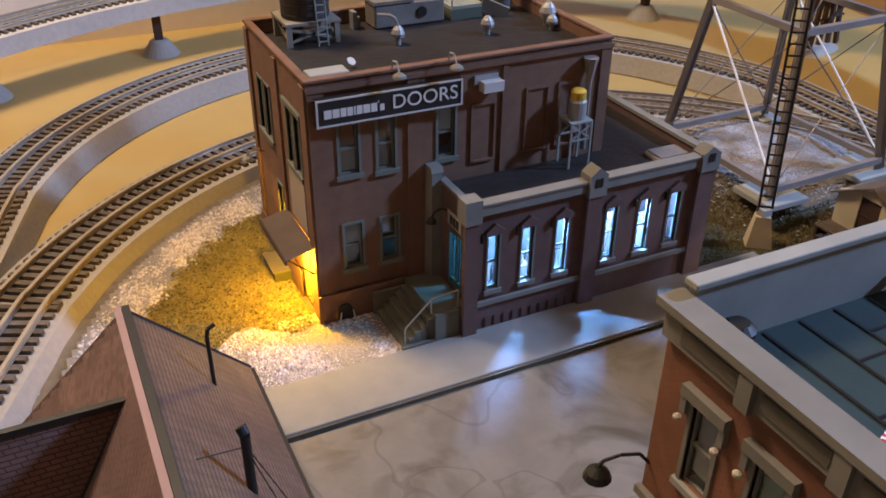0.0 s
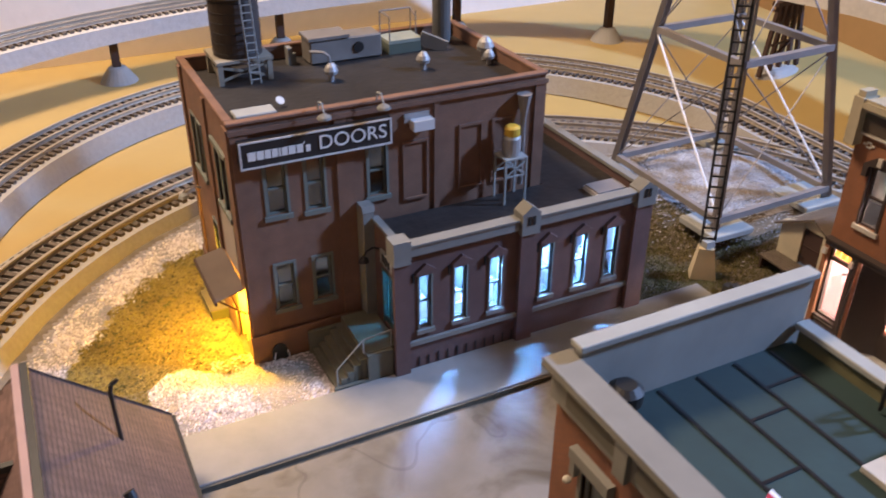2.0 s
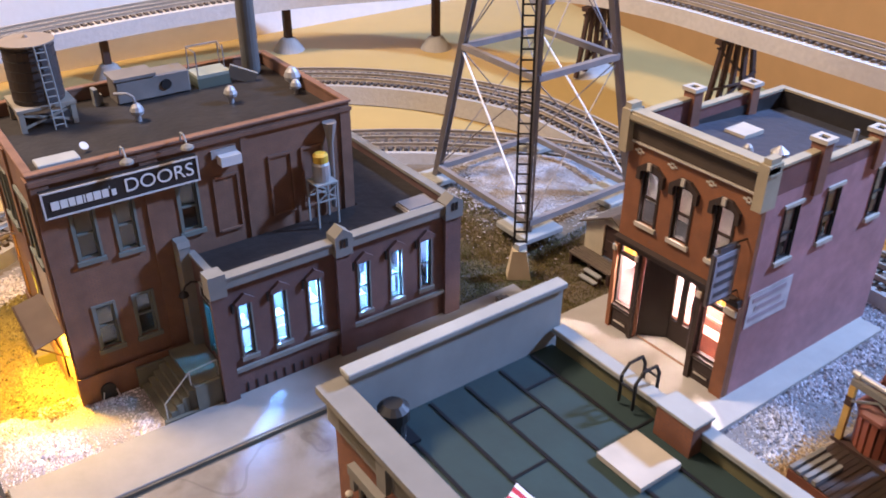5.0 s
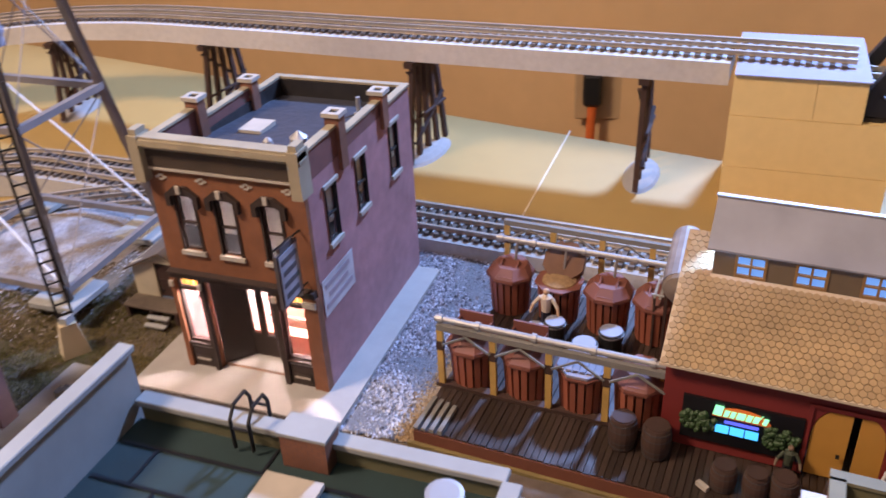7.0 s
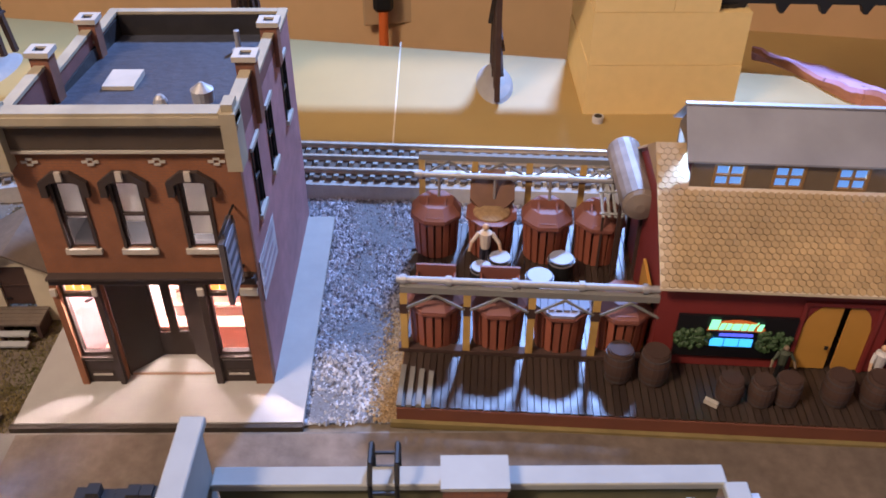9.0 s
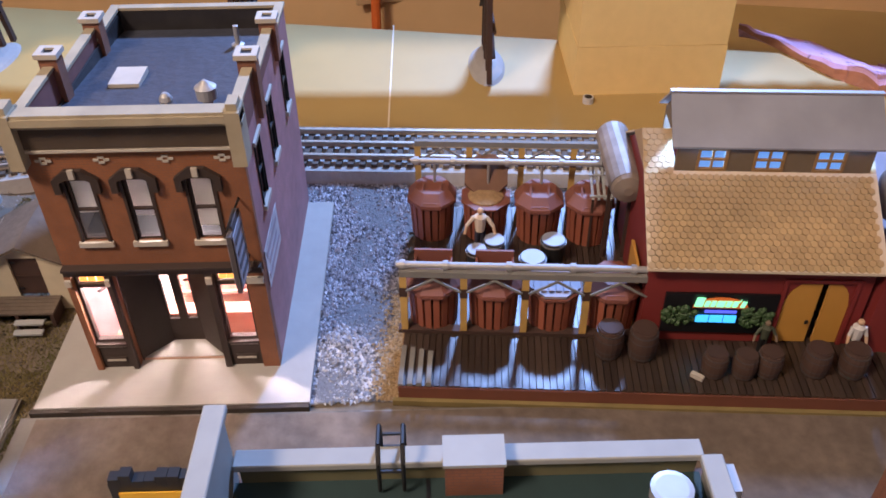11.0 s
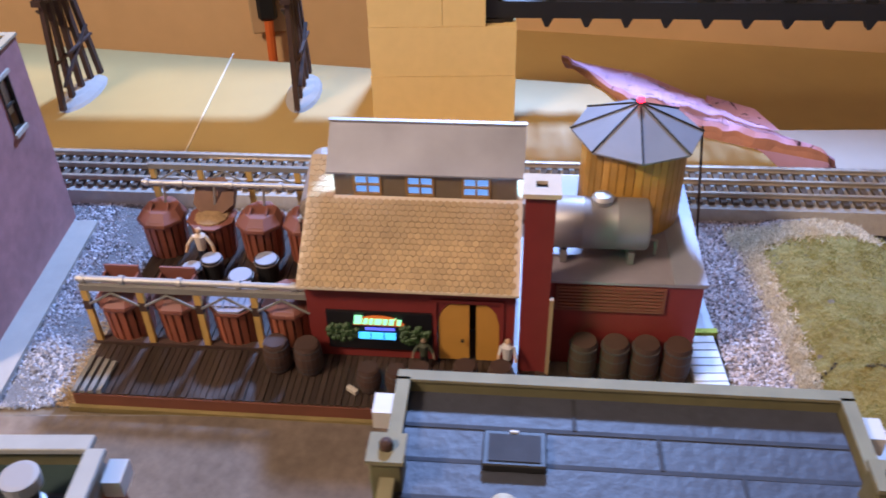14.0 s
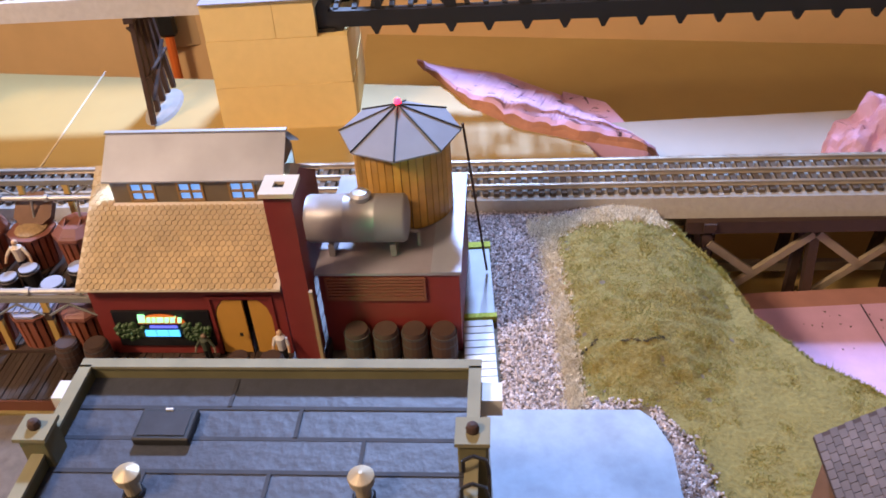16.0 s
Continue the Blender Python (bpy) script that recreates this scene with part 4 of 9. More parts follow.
# annex roof fittings
sk = part("skylight", boxes((0.2495, -0.0410, 0.0916, 0.2765, -0.0225, 0.0945)), WHITE, factory, "low skylight with a pale lid")
part("skylight_lid", boxes((0.2505, -0.0400, 0.0946, 0.2755, -0.0235, 0.0958)), STEEL, sk)
st = part("cask_stand", boxes((0.1835, -0.0200, 0.1250, 0.2015, -0.0035, 0.1262)), STONE_PALE, factory, "pale metal stand with a small tank")
for x in (0.1842, 0.2008):
    for y in (-0.0192, -0.0042):
        part("leg", boxes((x - 0.0007, y - 0.0007, 0.0916, x + 0.0007, y + 0.0007, 0.1248)), STONE_PALE, st)
for y in (-0.0192, -0.0042):
    part("brace", bars(((0.1842, y, 0.113), (0.2008, y, 0.1235), 0.0008, 0.0012), ((0.1842, y, 0.1235), (0.2008, y, 0.113), 0.0008, 0.0012), ((0.1842, y, 0.1125), (0.2008, y, 0.1125), 0.0008, 0.0012)), STONE_PALE, st)
cask = part("cask", spun(((0.0062, 0), (0.0066, 0.004), (0.0064, 0.013), (0.0055, 0.0145)), 16, (0.1925, -0.0118, 0.1264)), SILVER, st)
part("cask_band", spun(((0.0056, 0), (0.0056, 0.0055), (0.004, 0.0068)), 16, (0.1925, -0.0118, 0.1411)), material("mustard_cap", (0.6, 0.38, 0.04), 0.6), cask)

# bracket lamp on the side wall
sl_ = bmesh.new()
line = [(-0.0005, 0.122, 0.082), (-0.006, 0.121, 0.0850), (-0.012, 0.120, 0.0845), (-0.0145, 0.1195, 0.0815)]
for a, b in zip(line, line[1:]):
    rod(sl_, a, b, 0.0008, None, 6)
sl2 = part("side_lamp", sl_, STEEL, factory, "small bracket lamp on the side wall")
part("shade", spun(((0.0040, 0), (0.0032, 0.0022), (0.001, 0.004)), 12, (-0.0146, 0.1195, 0.0778)), STONE_PALE, sl2)


# ---- the lit brick shop ----
shop = thing("brick_shop", "narrow two-storey red brick shop with a lit storefront", "building")
SX, SY = 0.37, -0.146
SF = wframe((SX, SY, 0), (0, -1, 0), (-1, 0, 0))
SW = 0.114
SR = wframe((SX, SY - SW, 0), (1, 0, 0), (0, -1, 0))
Z0 = 0.0032
S_WIN = [(0.0175, 0.0310, 0.103, 0.144), (0.0475, 0.0610, 0.103, 0.144), (0.0815, 0.0950, 0.103, 0.144)]
S_SHOP = [(0.0040, 0.0225, 0.0255, 0.0795), (0.0260, 0.0800, Z0, 0.0800), (0.0845, 0.1035, 0.0255, 0.0795)]
part("wall", wall_with_openings(SF, 0, SW, Z0, 0.178, S_WIN + S_SHOP, 0.004), BRICK_RED, shop)
S_SIDE = [(0.0260, 0.0405, 0.107, 0.146), (0.0730, 0.0875, 0.107, 0.146), (0.1330, 0.1475, 0.107, 0.146)]
part("wall", wall_with_openings(SR, 0.0042, 0.176, Z0, 0.160, S_SIDE, 0.004), BRICK_PURPLE, shop)
part("wall", boxes((SX + 0.0042, SY - 0.004, Z0, SX + 0.176, SY, 0.160)), BRICK_PURPLE, shop)
part("wall", boxes((SX + 0.172, SY - SW + 0.0042, Z0, SX + 0.176, SY - 0.0042, 0.160)), BRICK_PURPLE, shop)
bm = bmesh.new()
panel(bm, wframe((0, SY - SW + 0.0035, 0), (1, 0, 0), (0, 1, 0)), ((SX + 0.0035, 0.1645), (SX + 0.1725, 0.1495), (SX + 0.1725, 0.1475), (SX + 0.0035, 0.1625)), 0, SW - 0.007)
part("roof", bm, FELT_GREY, shop, "dark blue-grey tarred roof")
# stepped parapets with pale caps
PARAPET_BRICK = brickwork("parapet_brick", (0.2, 0.075, 0.06), (0.17, 0.08, 0.07))
SHOP_CAP = material("shop_cap", (0.36, 0.31, 0.21), 0.75, vary=0.2, stain=0.3, stain_scale=40)
STEPS = ((0.0045, 0.056, 0.1800), (0.056, 0.125, 0.1705), (0.125, 0.176, 0.1635))
for yy in (SY - 0.004, SY - SW):
    for a, b, h in STEPS:
        pw = part("parapet", boxes((SX + a, yy, 0.1602, SX + b, yy + 0.004, h)), PARAPET_BRICK, shop)
        part("cap", boxes((SX + a, yy - 0.0010, h + 0.0001, SX + b + 0.001, yy + 0.0050, h + 0.0020)), SHOP_CAP, pw)
pw = part("parapet", boxes((SX + 0.172, SY - SW + 0.0042, 0.1602, SX + 0.176, SY - 0.0042, 0.1635)), PARAPET_BRICK, shop)
part("cap", boxes((SX + 0.171, SY - SW + 0.0052, 0.1636, SX + 0.177, SY - 0.0052, 0.1655)), SHOP_CAP, pw)
for x, y, h in ((0.0600, -0.0025, 0.1895), (0.1300, -0.0025, 0.1790), (0.0545, -SW + 0.0020, 0.1895), (0.1250, -SW + 0.0020, 0.1790)):
    ch = part("chimney", boxes((SX + x - 0.0048, SY + y - 0.0050, 0.150, SX + x + 0.0048, SY + y + 0.0050, h - 0.003)), BRICK_ORANGE, shop, "square brick chimney with a pale cap")
    part("chimney_cap", boxes((SX + x - 0.0062, SY + y - 0.0064, h - 0.0029, SX + x + 0.0062, SY + y - 0.003, h), (SX + x - 0.0062, SY + y + 0.003, h - 0.0029, SX + x + 0.0062, SY + y + 0.0064, h), (SX + x - 0.0062, SY + y - 0.003, h - 0.0029, SX + x - 0.003, SY + y + 0.003, h), (SX + x + 0.003, SY + y - 0.003, h - 0.0029, SX + x + 0.0062, SY + y + 0.003, h)), CREAM_TRIM, ch)
    part("flue", boxes((SX + x - 0.0029, SY + y - 0.0029, h - 0.0028, SX + x + 0.0029, SY + y + 0.0029, h - 0.0012)), NEAR_BLACK, ch)
# dark felt strips added inside the parapets to give the shade there
for r in ((SX + 0.1708, SY - SW + 0.0044, 0.1440, SX + 0.1719, SY - 0.0044, 0.1630), (SX + 0.0045, SY - 0.0052, 0.1440, SX + 0.1705, SY - 0.0042, 0.1620), (SX + 0.0045, SY - SW + 0.0042, 0.1440, SX + 0.1705, SY - SW + 0.0052, 0.1620)):
    part("felt_upstand", boxes(r), FELT, shop)
# cornice of the front
for c_row in ((-0.004, SW + 0.004, 0.1785, 0.1805, -0.003, 0.0062), (-0.0035, SW + 0.0035, 0.1806, 0.1845, -0.0035, 0.0078), (-0.002, SW + 0.002, 0.1846, 0.1862, -0.003, 0.0062)):
    part("cornice", wboxes(SF, c_row), SHOP_CAP, shop, "cream cornice along the front")
part("frieze", wboxes(SF, (0.004, SW - 0.004, 0.1645, 0.1783, 0.0004, 0.0024)), material("brown_frieze", (0.07, 0.05, 0.033), 0.7, vary=0.3, scale=60, stain=0.3), shop, "dark brown panelled frieze")
part("frieze_line", wboxes(SF, (0.004, SW - 0.004, 0.1625, 0.1640, 0.0004, 0.0030)), CREAM_TRIM, shop)
for u0, u1 in ((-0.0035, 0.0040), (SW - 0.0040, SW + 0.0035)):
    part("console", wboxes(SF, (u0, u1, 0.155, 0.1865, -0.006, 0.0080), (u0 + 0.001, u1 - 0.001, 0.1865, 0.1905, -0.004, 0.006)), SHOP_CAP, shop, "cream stone bracket at the cornice end")
for u in (0.0105, 0.0405, 0.0735, 0.1030):
    part("brick_cross", wboxes(SF, (u - 0.0042, u - 0.0012, 0.1558, 0.1572, 0.0003, 0.0009), (u + 0.0012, u + 0.0042, 0.1558, 0.1572, 0.0003, 0.0009), (u - 0.0016, u + 0.0016, 0.1574, 0.1586, 0.0003, 0.0009), (u - 0.0016, u + 0.0016, 0.1543, 0.1556, 0.0003, 0.0009)), CREAM_TRIM, shop)
HOOD = material("dark_hood", (0.04, 0.026, 0.02), 0.7)
for (u0, u1, v0, v1), fall in zip(S_WIN, (0.60, 0.66, 0.86)):
    w = sash_window(shop, SF, u0, u1, v0, v1, HOOD, CLEAR_GLASS, deep=0.003, case=0.0016, blind=BLIND, drop=fall, sill_mat=CREAM_TRIM)
    um = (u0 + u1) / 2
    out = [(u0 - 0.0055, 0.1370), (u0 - 0.0018, 0.1370), (u0 - 0.0018, 0.1432)] + [(um + (u1 - u0 + 0.0036) / 2 * math.cos(a), 0.1432 + 0.0030 * math.sin(a)) for a in [math.pi * (1 - k / 8) for k in range(1, 8)]] + [(u1 + 0.0018, 0.1432), (u1 + 0.0018, 0.1370), (u1 + 0.0055, 0.1370), (u1 + 0.0055, 0.1455), (um + 0.0045, 0.1515), (um - 0.0045, 0.1515), (u0 - 0.0055, 0.1455)]
    part("hood", panel(bmesh.new(), SF, out, 0.0004, 0.0034), HOOD, w)
    part("keystone", wboxes(SF, (um - 0.0015, um + 0.0015, 0.1475, 0.1530, 0.0036, 0.0052)), CREAM_TRIM, w)
for u0, u1, v0, v1 in S_SIDE:
    w = sash_window(shop, SR, u0, u1, v0, v1, NEAR_BLACK, CLEAR_GLASS, deep=0.0016, case=0.0010, blind=BLIND, drop=0.72, sill_mat=CREAM_TRIM)
    part("lintel", wboxes(SR, (u0 - 0.003, u1 + 0.003, v1 + 0.0014, v1 + 0.0040, 0.0003, 0.0018)), CREAM_TRIM, w)
# faded painted advertisement: a pale ground with illegible lines
ad = part("painted_sign", wboxes(SR, (0.006, 0.053, 0.0600, 0.0880, 0.0003, 0.0006)), material("faded_paint", (0.5, 0.46, 0.46), 0.8, vary=0.2, stain=0.3, stain_scale=60), shop, "faded pale advertisement painted on the brick")
for k, (a, b) in enumerate(((0.010, 0.047), (0.014, 0.043), (0.009, 0.049))):
    part("faded_bar", wboxes(SR, (a, b, 0.0800 - k * 0.0075, 0.0840 - k * 0.0075, 0.0007, 0.0009)), material("faded_bar_paint", (0.38, 0.3, 0.32), 0.8, vary=0.2) if "faded_bar_paint" not in bpy.data.materials else bpy.data.materials["faded_bar_paint"], ad)
# storefront
part("storefront_beam", wboxes(SF, (0.0005, SW - 0.0005, 0.0805, 0.0845, 0.0003, 0.0042), (0.0005, SW - 0.0005, 0.0845, 0.0862, 0.0003, 0.0060)), HOOD, shop, "dark timber storefront beam")
for u0, u1 in ((0.0, 0.0038), (0.0227, 0.0258), (0.0802, 0.0843), (0.1037, SW)):
    col = part("storefront_post", wboxes(SF, (u0, u1, Z0, 0.0803, 0.0003, 0.0036)), HOOD if 0.01 < u0 < 0.1 else BRICK_RED, shop)
    part("capital", wboxes(SF, (u0 + 0.0003, u1 - 0.0003, 0.0735, 0.0780, 0.0038, 0.0056)), CREAM_TRIM, col)
for u0, u1 in ((0.0040, 0.0225), (0.0845, 0.1035)):
    bay = part("shop_window", wboxes(SF, (u0, u0 + 0.0014, 0.0255, 0.0795, -0.003, 0.0006), (u1 - 0.0014, u1, 0.0255, 0.0795, -0.003, 0.0006), (u0 + 0.0014, u1 - 0.0014, 0.0695, 0.0720, -0.003, 0.0010), (u0 + 0.0014, u1 - 0.0014, 0.0785, 0.0795, -0.003, 0.0006), (u0 + 0.0014, u1 - 0.0014, 0.0255, 0.0268, -0.003, 0.0006)), HOOD, shop, "lit shop window with amber transom lights")
    part("pane", wboxes(SF, (u0 + 0.0014, u1 - 0.0014, 0.0268, 0.0695, -0.0022, -0.0018)), CLEAR_GLASS, bay)
    n = 3
    for k in range(n):
        a = u0 + 0.0018 + k * (u1 - u0 - 0.0036) / n
        part("transom_light", wboxes(SF, (a + 0.0003, a + (u1 - u0 - 0.0036) / n - 0.0003, 0.0724, 0.0782, -0.0022, -0.0014)), AMBER, bay)
    part("kick_panel", wboxes(SF, (u0, u1, 0.0036, 0.0235, 0.0003, 0.0016), (u0 + 0.003, u1 - 0.003, 0.0085, 0.0130, 0.0016, 0.0024), (u0, u1, 0.0232, 0.0250, 0.0003, 0.0034)), HOOD, bay)
    part("kick_line", wboxes(SF, (u0 + 0.0035, u1 - 0.0035, 0.0100, 0.0115, 0.0025, 0.0029), (u0 + 0.001, u1 - 0.001, 0.0215, 0.0228, 0.0018, 0.0022)), CREAM_TRIM, bay)
# recessed entrance with slanting returns and a double door
RD = -0.0200
for ua, ub in ((0.0262, 0.0425), (0.0798, 0.0635)):
    A, B = SF @ Vector((ua, -0.004, 0)), SF @ Vector((ub, RD, 0))
    r = bmesh.new()
    bar(r, (A.x, A.y, 0.042), (B.x, B.y, 0.042), 0.0016, 0.0772)
    part("return_wall", r, HOOD, shop)
ent = part("entrance_door", wall_with_openings(wframe(SF @ Vector((0, RD, 0)), (0, -1, 0), (-1, 0, 0)), 0.0425, 0.0635, Z0, 0.0795, [(0.0440, 0.0502, 0.0235, 0.0725), (0.0552, 0.0614, 0.0235, 0.0725)], 0.002), HOOD, shop, "dark double door with tall lit panes")
for a, b in ((0.0440, 0.0502), (0.0552, 0.0614)):
    part("pane", wboxes(SF, (a, b, 0.0235, 0.0725, RD - 0.0014, RD - 0.0010)), CLEAR_GLASS, ent)
part("entrance_ceiling", wboxes(SF, (0.0262, 0.0798, 0.0797, 0.0805, RD - 0.002, -0.0042)), HOOD, shop)
# inside
PINK = material("shop_interior", (0.78, 0.7, 0.64), 0.8, vary=0.05)
part("shop_floor", boxes((SX + 0.0042, SY - SW + 0.0042, 0.0034, SX + 0.1715, SY - 0.0042, 0.0048)), material("shop_boards", (0.5, 0.31, 0.22), 0.6, vary=0.2, scale=60), shop, "red-brown shop floor")
part("shop_ceiling", boxes((SX + 0.0042, SY - SW + 0.0042, 0.0850, SX + 0.1715, SY - 0.0042, 0.0865)), PINK, shop)
# added black linings make the upper room look unlit below the blinds
part("upper_floor", boxes((SX + 0.0046, SY - SW + 0.0046, 0.0867, SX + 0.1710, SY - 0.0046, 0.0872)), NEAR_BLACK, shop)
part("dark_backing", boxes((SX + 0.052, SY - SW + 0.0046, 0.0874, SX + 0.054, SY - 0.0046, 0.1435)), NEAR_BLACK, shop)
for y in (SY - 0.0052, SY - SW + 0.0046):
    part("upper_side", boxes((SX + 0.0046, y, 0.0874, SX + 0.0518, y + 0.0006, 0.1435)), NEAR_BLACK, shop)
porch = bmesh.new()
prism(porch, [tuple((SF @ Vector(p))[:2]) for p in ((0.0262, -0.0045, 0), (0.0798, -0.0045, 0), (0.0640, RD + 0.0003, 0), (0.0420, RD + 0.0003, 0))], 0.0049, 0.0053)
part("entrance_floor", porch, SLAB, shop)
part("shop_back", boxes((SX + 0.048, SY - SW + 0.0042, 0.0050, SX + 0.050, SY - 0.0042, 0.0848)), PINK, shop)
part("counter", boxes((SX + 0.022, SY - SW + 0.008, 0.0050, SX + 0.032, SY - 0.040, 0.026)), material("counter_rose", (0.5, 0.2, 0.14), 0.6), shop)
for k in range(3):
    part("shelf", boxes((SX + 0.040, SY - SW + 0.008, 0.026 + k * 0.014, SX + 0.0478, SY - 0.044, 0.028 + k * 0.014), (SX + 0.042, SY - SW + 0.012, 0.028 + k * 0.014, SX + 0.0476, SY - 0.050, 0.036 + k * 0.014)), material("shelf_goods", (0.45, 0.22, 0.16), 0.7, vary=0.5, scale=160) if k == 0 else bpy.data.materials["shelf_goods"], shop)
part("ceiling_fan", bars(((SX + 0.010, SY - 0.010, 0.0565), (SX + 0.022, SY - 0.018, 0.0565), 0.002, 0.001), ((SX + 0.014, SY - 0.020, 0.0565), (SX + 0.019, SY - 0.008, 0.0565), 0.002, 0.001)), NEAR_BLACK, shop)
# projecting sign: illegible lines on a pale board
ps = part("hanging_sign", boxes((SX - 0.0330, SY - 0.1085, 0.0905, SX - 0.0075, SY - 0.1060, 0.1290), (SX - 0.028, SY - 0.1085, 0.1290, SX - 0.012, SY - 0.1060, 0.1320)), material("sign_frame_dark", (0.085, 0.075, 0.08), 0.6), shop, "dark framed hanging sign with a pale face")
for y in (SY - 0.1092, SY - 0.1058):
    face = part("sign_face", boxes((SX - 0.0315, y, 0.0925, SX - 0.0090, y + 0.0005, 0.1275)), material("sign_face_grey", (0.34, 0.33, 0.36), 0.6, vary=0.25, stain=0.3, stain_scale=70) if "sign_face_grey" not in bpy.data.materials else bpy.data.materials["sign_face_grey"], ps)
    for k in range(4):
        part("sign_bar", boxes((SX - 0.0295 + 0.001 * (k % 2), y - 0.0003, 0.1205 - k * 0.0080, SX - 0.0110 - 0.002 * (k % 2), y - 0.0001 + (0.0009 if y > SY - 0.107 else 0), 0.1240 - k * 0.0080)), bpy.data.materials["sign_frame_dark"], face)
part("sign_bracket", rods(((SX + 0.001, SY - 0.1072, 0.1300), (SX - 0.034, SY - 0.1072, 0.1335), 0.0007), n=6), NEAR_BLACK, ps)
part("sign_stay", rods(((SX + 0.001, SY - 0.1072, 0.0910), (SX - 0.008, SY - 0.1072, 0.0915), 0.0007), n=6), NEAR_BLACK, ps)
part("sign_ball", spun(((0.0005, 0), (0.002, 0.001), (0.002, 0.003), (0.0005, 0.004)), 10, (SX - 0.010, SY - 0.1072, 0.0868)), SILVER, ps)
# on the roof
part("roof_hatch", boxes((SX + 0.074, SY - 0.042, 0.157, SX + 0.096, SY - 0.024, 0.1605)), CREAM_TRIM, shop, "pale square roof hatch")
mushroom_vent(shop, SX + 0.044, SY - 0.066, 0.1605, 0.75)
part("roof_vent", spun(((0.003, 0), (0.003, 0.005), (0.0058, 0.0052), (0.0058, 0.0115), (0.0062, 0.0118), (0.0030, 0.0142), (0.001, 0.016)), 16, (SX + 0.047, SY - 0.088, 0.1603)), SILVER, shop, "round silver roof ventilator")
part("vent_pipe", spun(((0.0048, 0), (0.0042, 0.0015), (0.0018, 0.0022), (0.0018, 0.014), (0.0010, 0.0142)), 12, (SX + 0.140, SY - 0.088, 0.1515)), SILVER, shop)

# ---- the corner building with green-lit windows ----
corner_shop = thing("corner_building", "orange brick corner building with a dark flat roof", "building")
GX0, GX1, GY0, GY1 = 0.051, 0.1715, -0.285, -0.4505
GF = wframe((GX0, GY0, 0), (0, -1, 0), (-1, 0, 0))
GS = wframe((GX0, GY1, 0), (1, 0, 0), (0, -1, 0))
GW = GY0 - GY1
G_WIN = [(0.0200 + k * 0.0325, 0.0335 + k * 0.0325, 0.108, 0.147) for k in range(5)]
G_SIDE = [(0.036, 0.050, 0.106, 0.146), (0.0765, 0.0935, 0.106, 0.146)]
part("wall", wall_with_openings(GF, 0, GW, 0, 0.166, G_WIN + [(0.020, 0.060, 0.004, 0.055), (0.075, 0.095, 0.004, 0.058), (0.11, 0.15, 0.004, 0.055)], 0.004), BRICK_ORANGE, corner_shop)
part("wall", wall_with_openings(GS, 0.0042, 0.1205, 0, 0.152, G_SIDE, 0.004), BRICK_ORANGE, corner_shop)
part("wall", boxes((GX0 + 0.0042, GY0 - 0.004, 0, GX1, GY0, 0.152)), BRICK_ORANGE, corner_shop)
part("wall", boxes((GX1 - 0.004, GY1 + 0.0042, 0, GX1, GY0 - 0.0042, 0.152)), BRICK_ORANGE, corner_shop)
part("roof", boxes((GX0 + 0.0042, GY1 + 0.0042, 0.1520, GX1 - 0.0042, GY0 - 0.0042, 0.1560)), FELT_TEAL, corner_shop, "dark teal felt roof with tarred seams")
for k in range(1, 6):
    part("roof_seam", boxes((GX0 + 0.004 + k * 0.0195, GY1 + 0.006, 0.1562, GX0 + 0.0056 + k * 0.0195, GY0 - 0.006, 0.1566)), SEAM, corner_shop)
for k, dy in ((0, 0.095), (1, 0.128), (2, 0.062), (3, 0.102), (3, 0.036), (4, 0.024), (4, 0.125), (5, 0.070)):
    part("roof_seam", boxes((GX0 + 0.0058 + k * 0.0195, GY0 - dy, 0.1562, GX0 + 0.0038 + (k + 1) * 0.0195 if k < 5 else GX1 - 0.005, GY0 - dy + 0.0014, 0.1565)), SEAM, corner_shop)


def parapet(parent, x0, y0, x1, y1, z0, z1, mat, over=0.0016):
    p = part("parapet", boxes((x0, y0, z0, x1, y1, z1)), mat, parent)
    part("parapet_cap", boxes((x0 - over, y0 - over, z1 + 0.0001, x1 + over, y1 + over, z1 + 0.0030), bevel=0.0004), STONE_PALE, p)
    return p


parapet(corner_shop, GX0 + 0.006, GY0 - 0.0042, GX1, GY0, 0.1522, 0.1865, STONE_PALE)
OLIVE = material("olive_stone", (0.13, 0.12, 0.058), 0.8, vary=0.2, stain=0.25, stain_scale=30)
parapet(corner_shop, GX1 - 0.0042, GY1 + 0.006, GX1, GY0 - 0.0065, 0.1522, 0.1635, OLIVE)
parapet(corner_shop, GX0 + 0.006, GY1, GX1 - 0.0065, GY1 + 0.0042, 0.1522, 0.1635, STONE)
part("front_parapet", wboxes(GF, (-0.0005, GW + 0.0005, 0.1662, 0.1800, -0.0045, 0.0030), (-0.003, GW + 0.003, 0.1800, 0.1835, -0.0060, 0.0062)), STONE, corner_shop, "grey stone cornice with sunk panels")
# thin dark panels paint the shade of sunk fields on the flat cornice
for k in range(4):
    u = 0.010 + k * 0.0405
    part("cornice_panel", wboxes(GF, (u, u + 0.029, 0.1690, 0.1760, 0.0031, 0.0035)), material("panel_shadow", (0.12, 0.11, 0.085), 0.8) if "panel_shadow" not in bpy.data.materials else bpy.data.materials["panel_shadow"], corner_shop)
    part("cornice_block", wboxes(GF, (u + 0.031, u + 0.0375, 0.1650, 0.1795, 0.0031, 0.0055)), STONE, corner_shop)
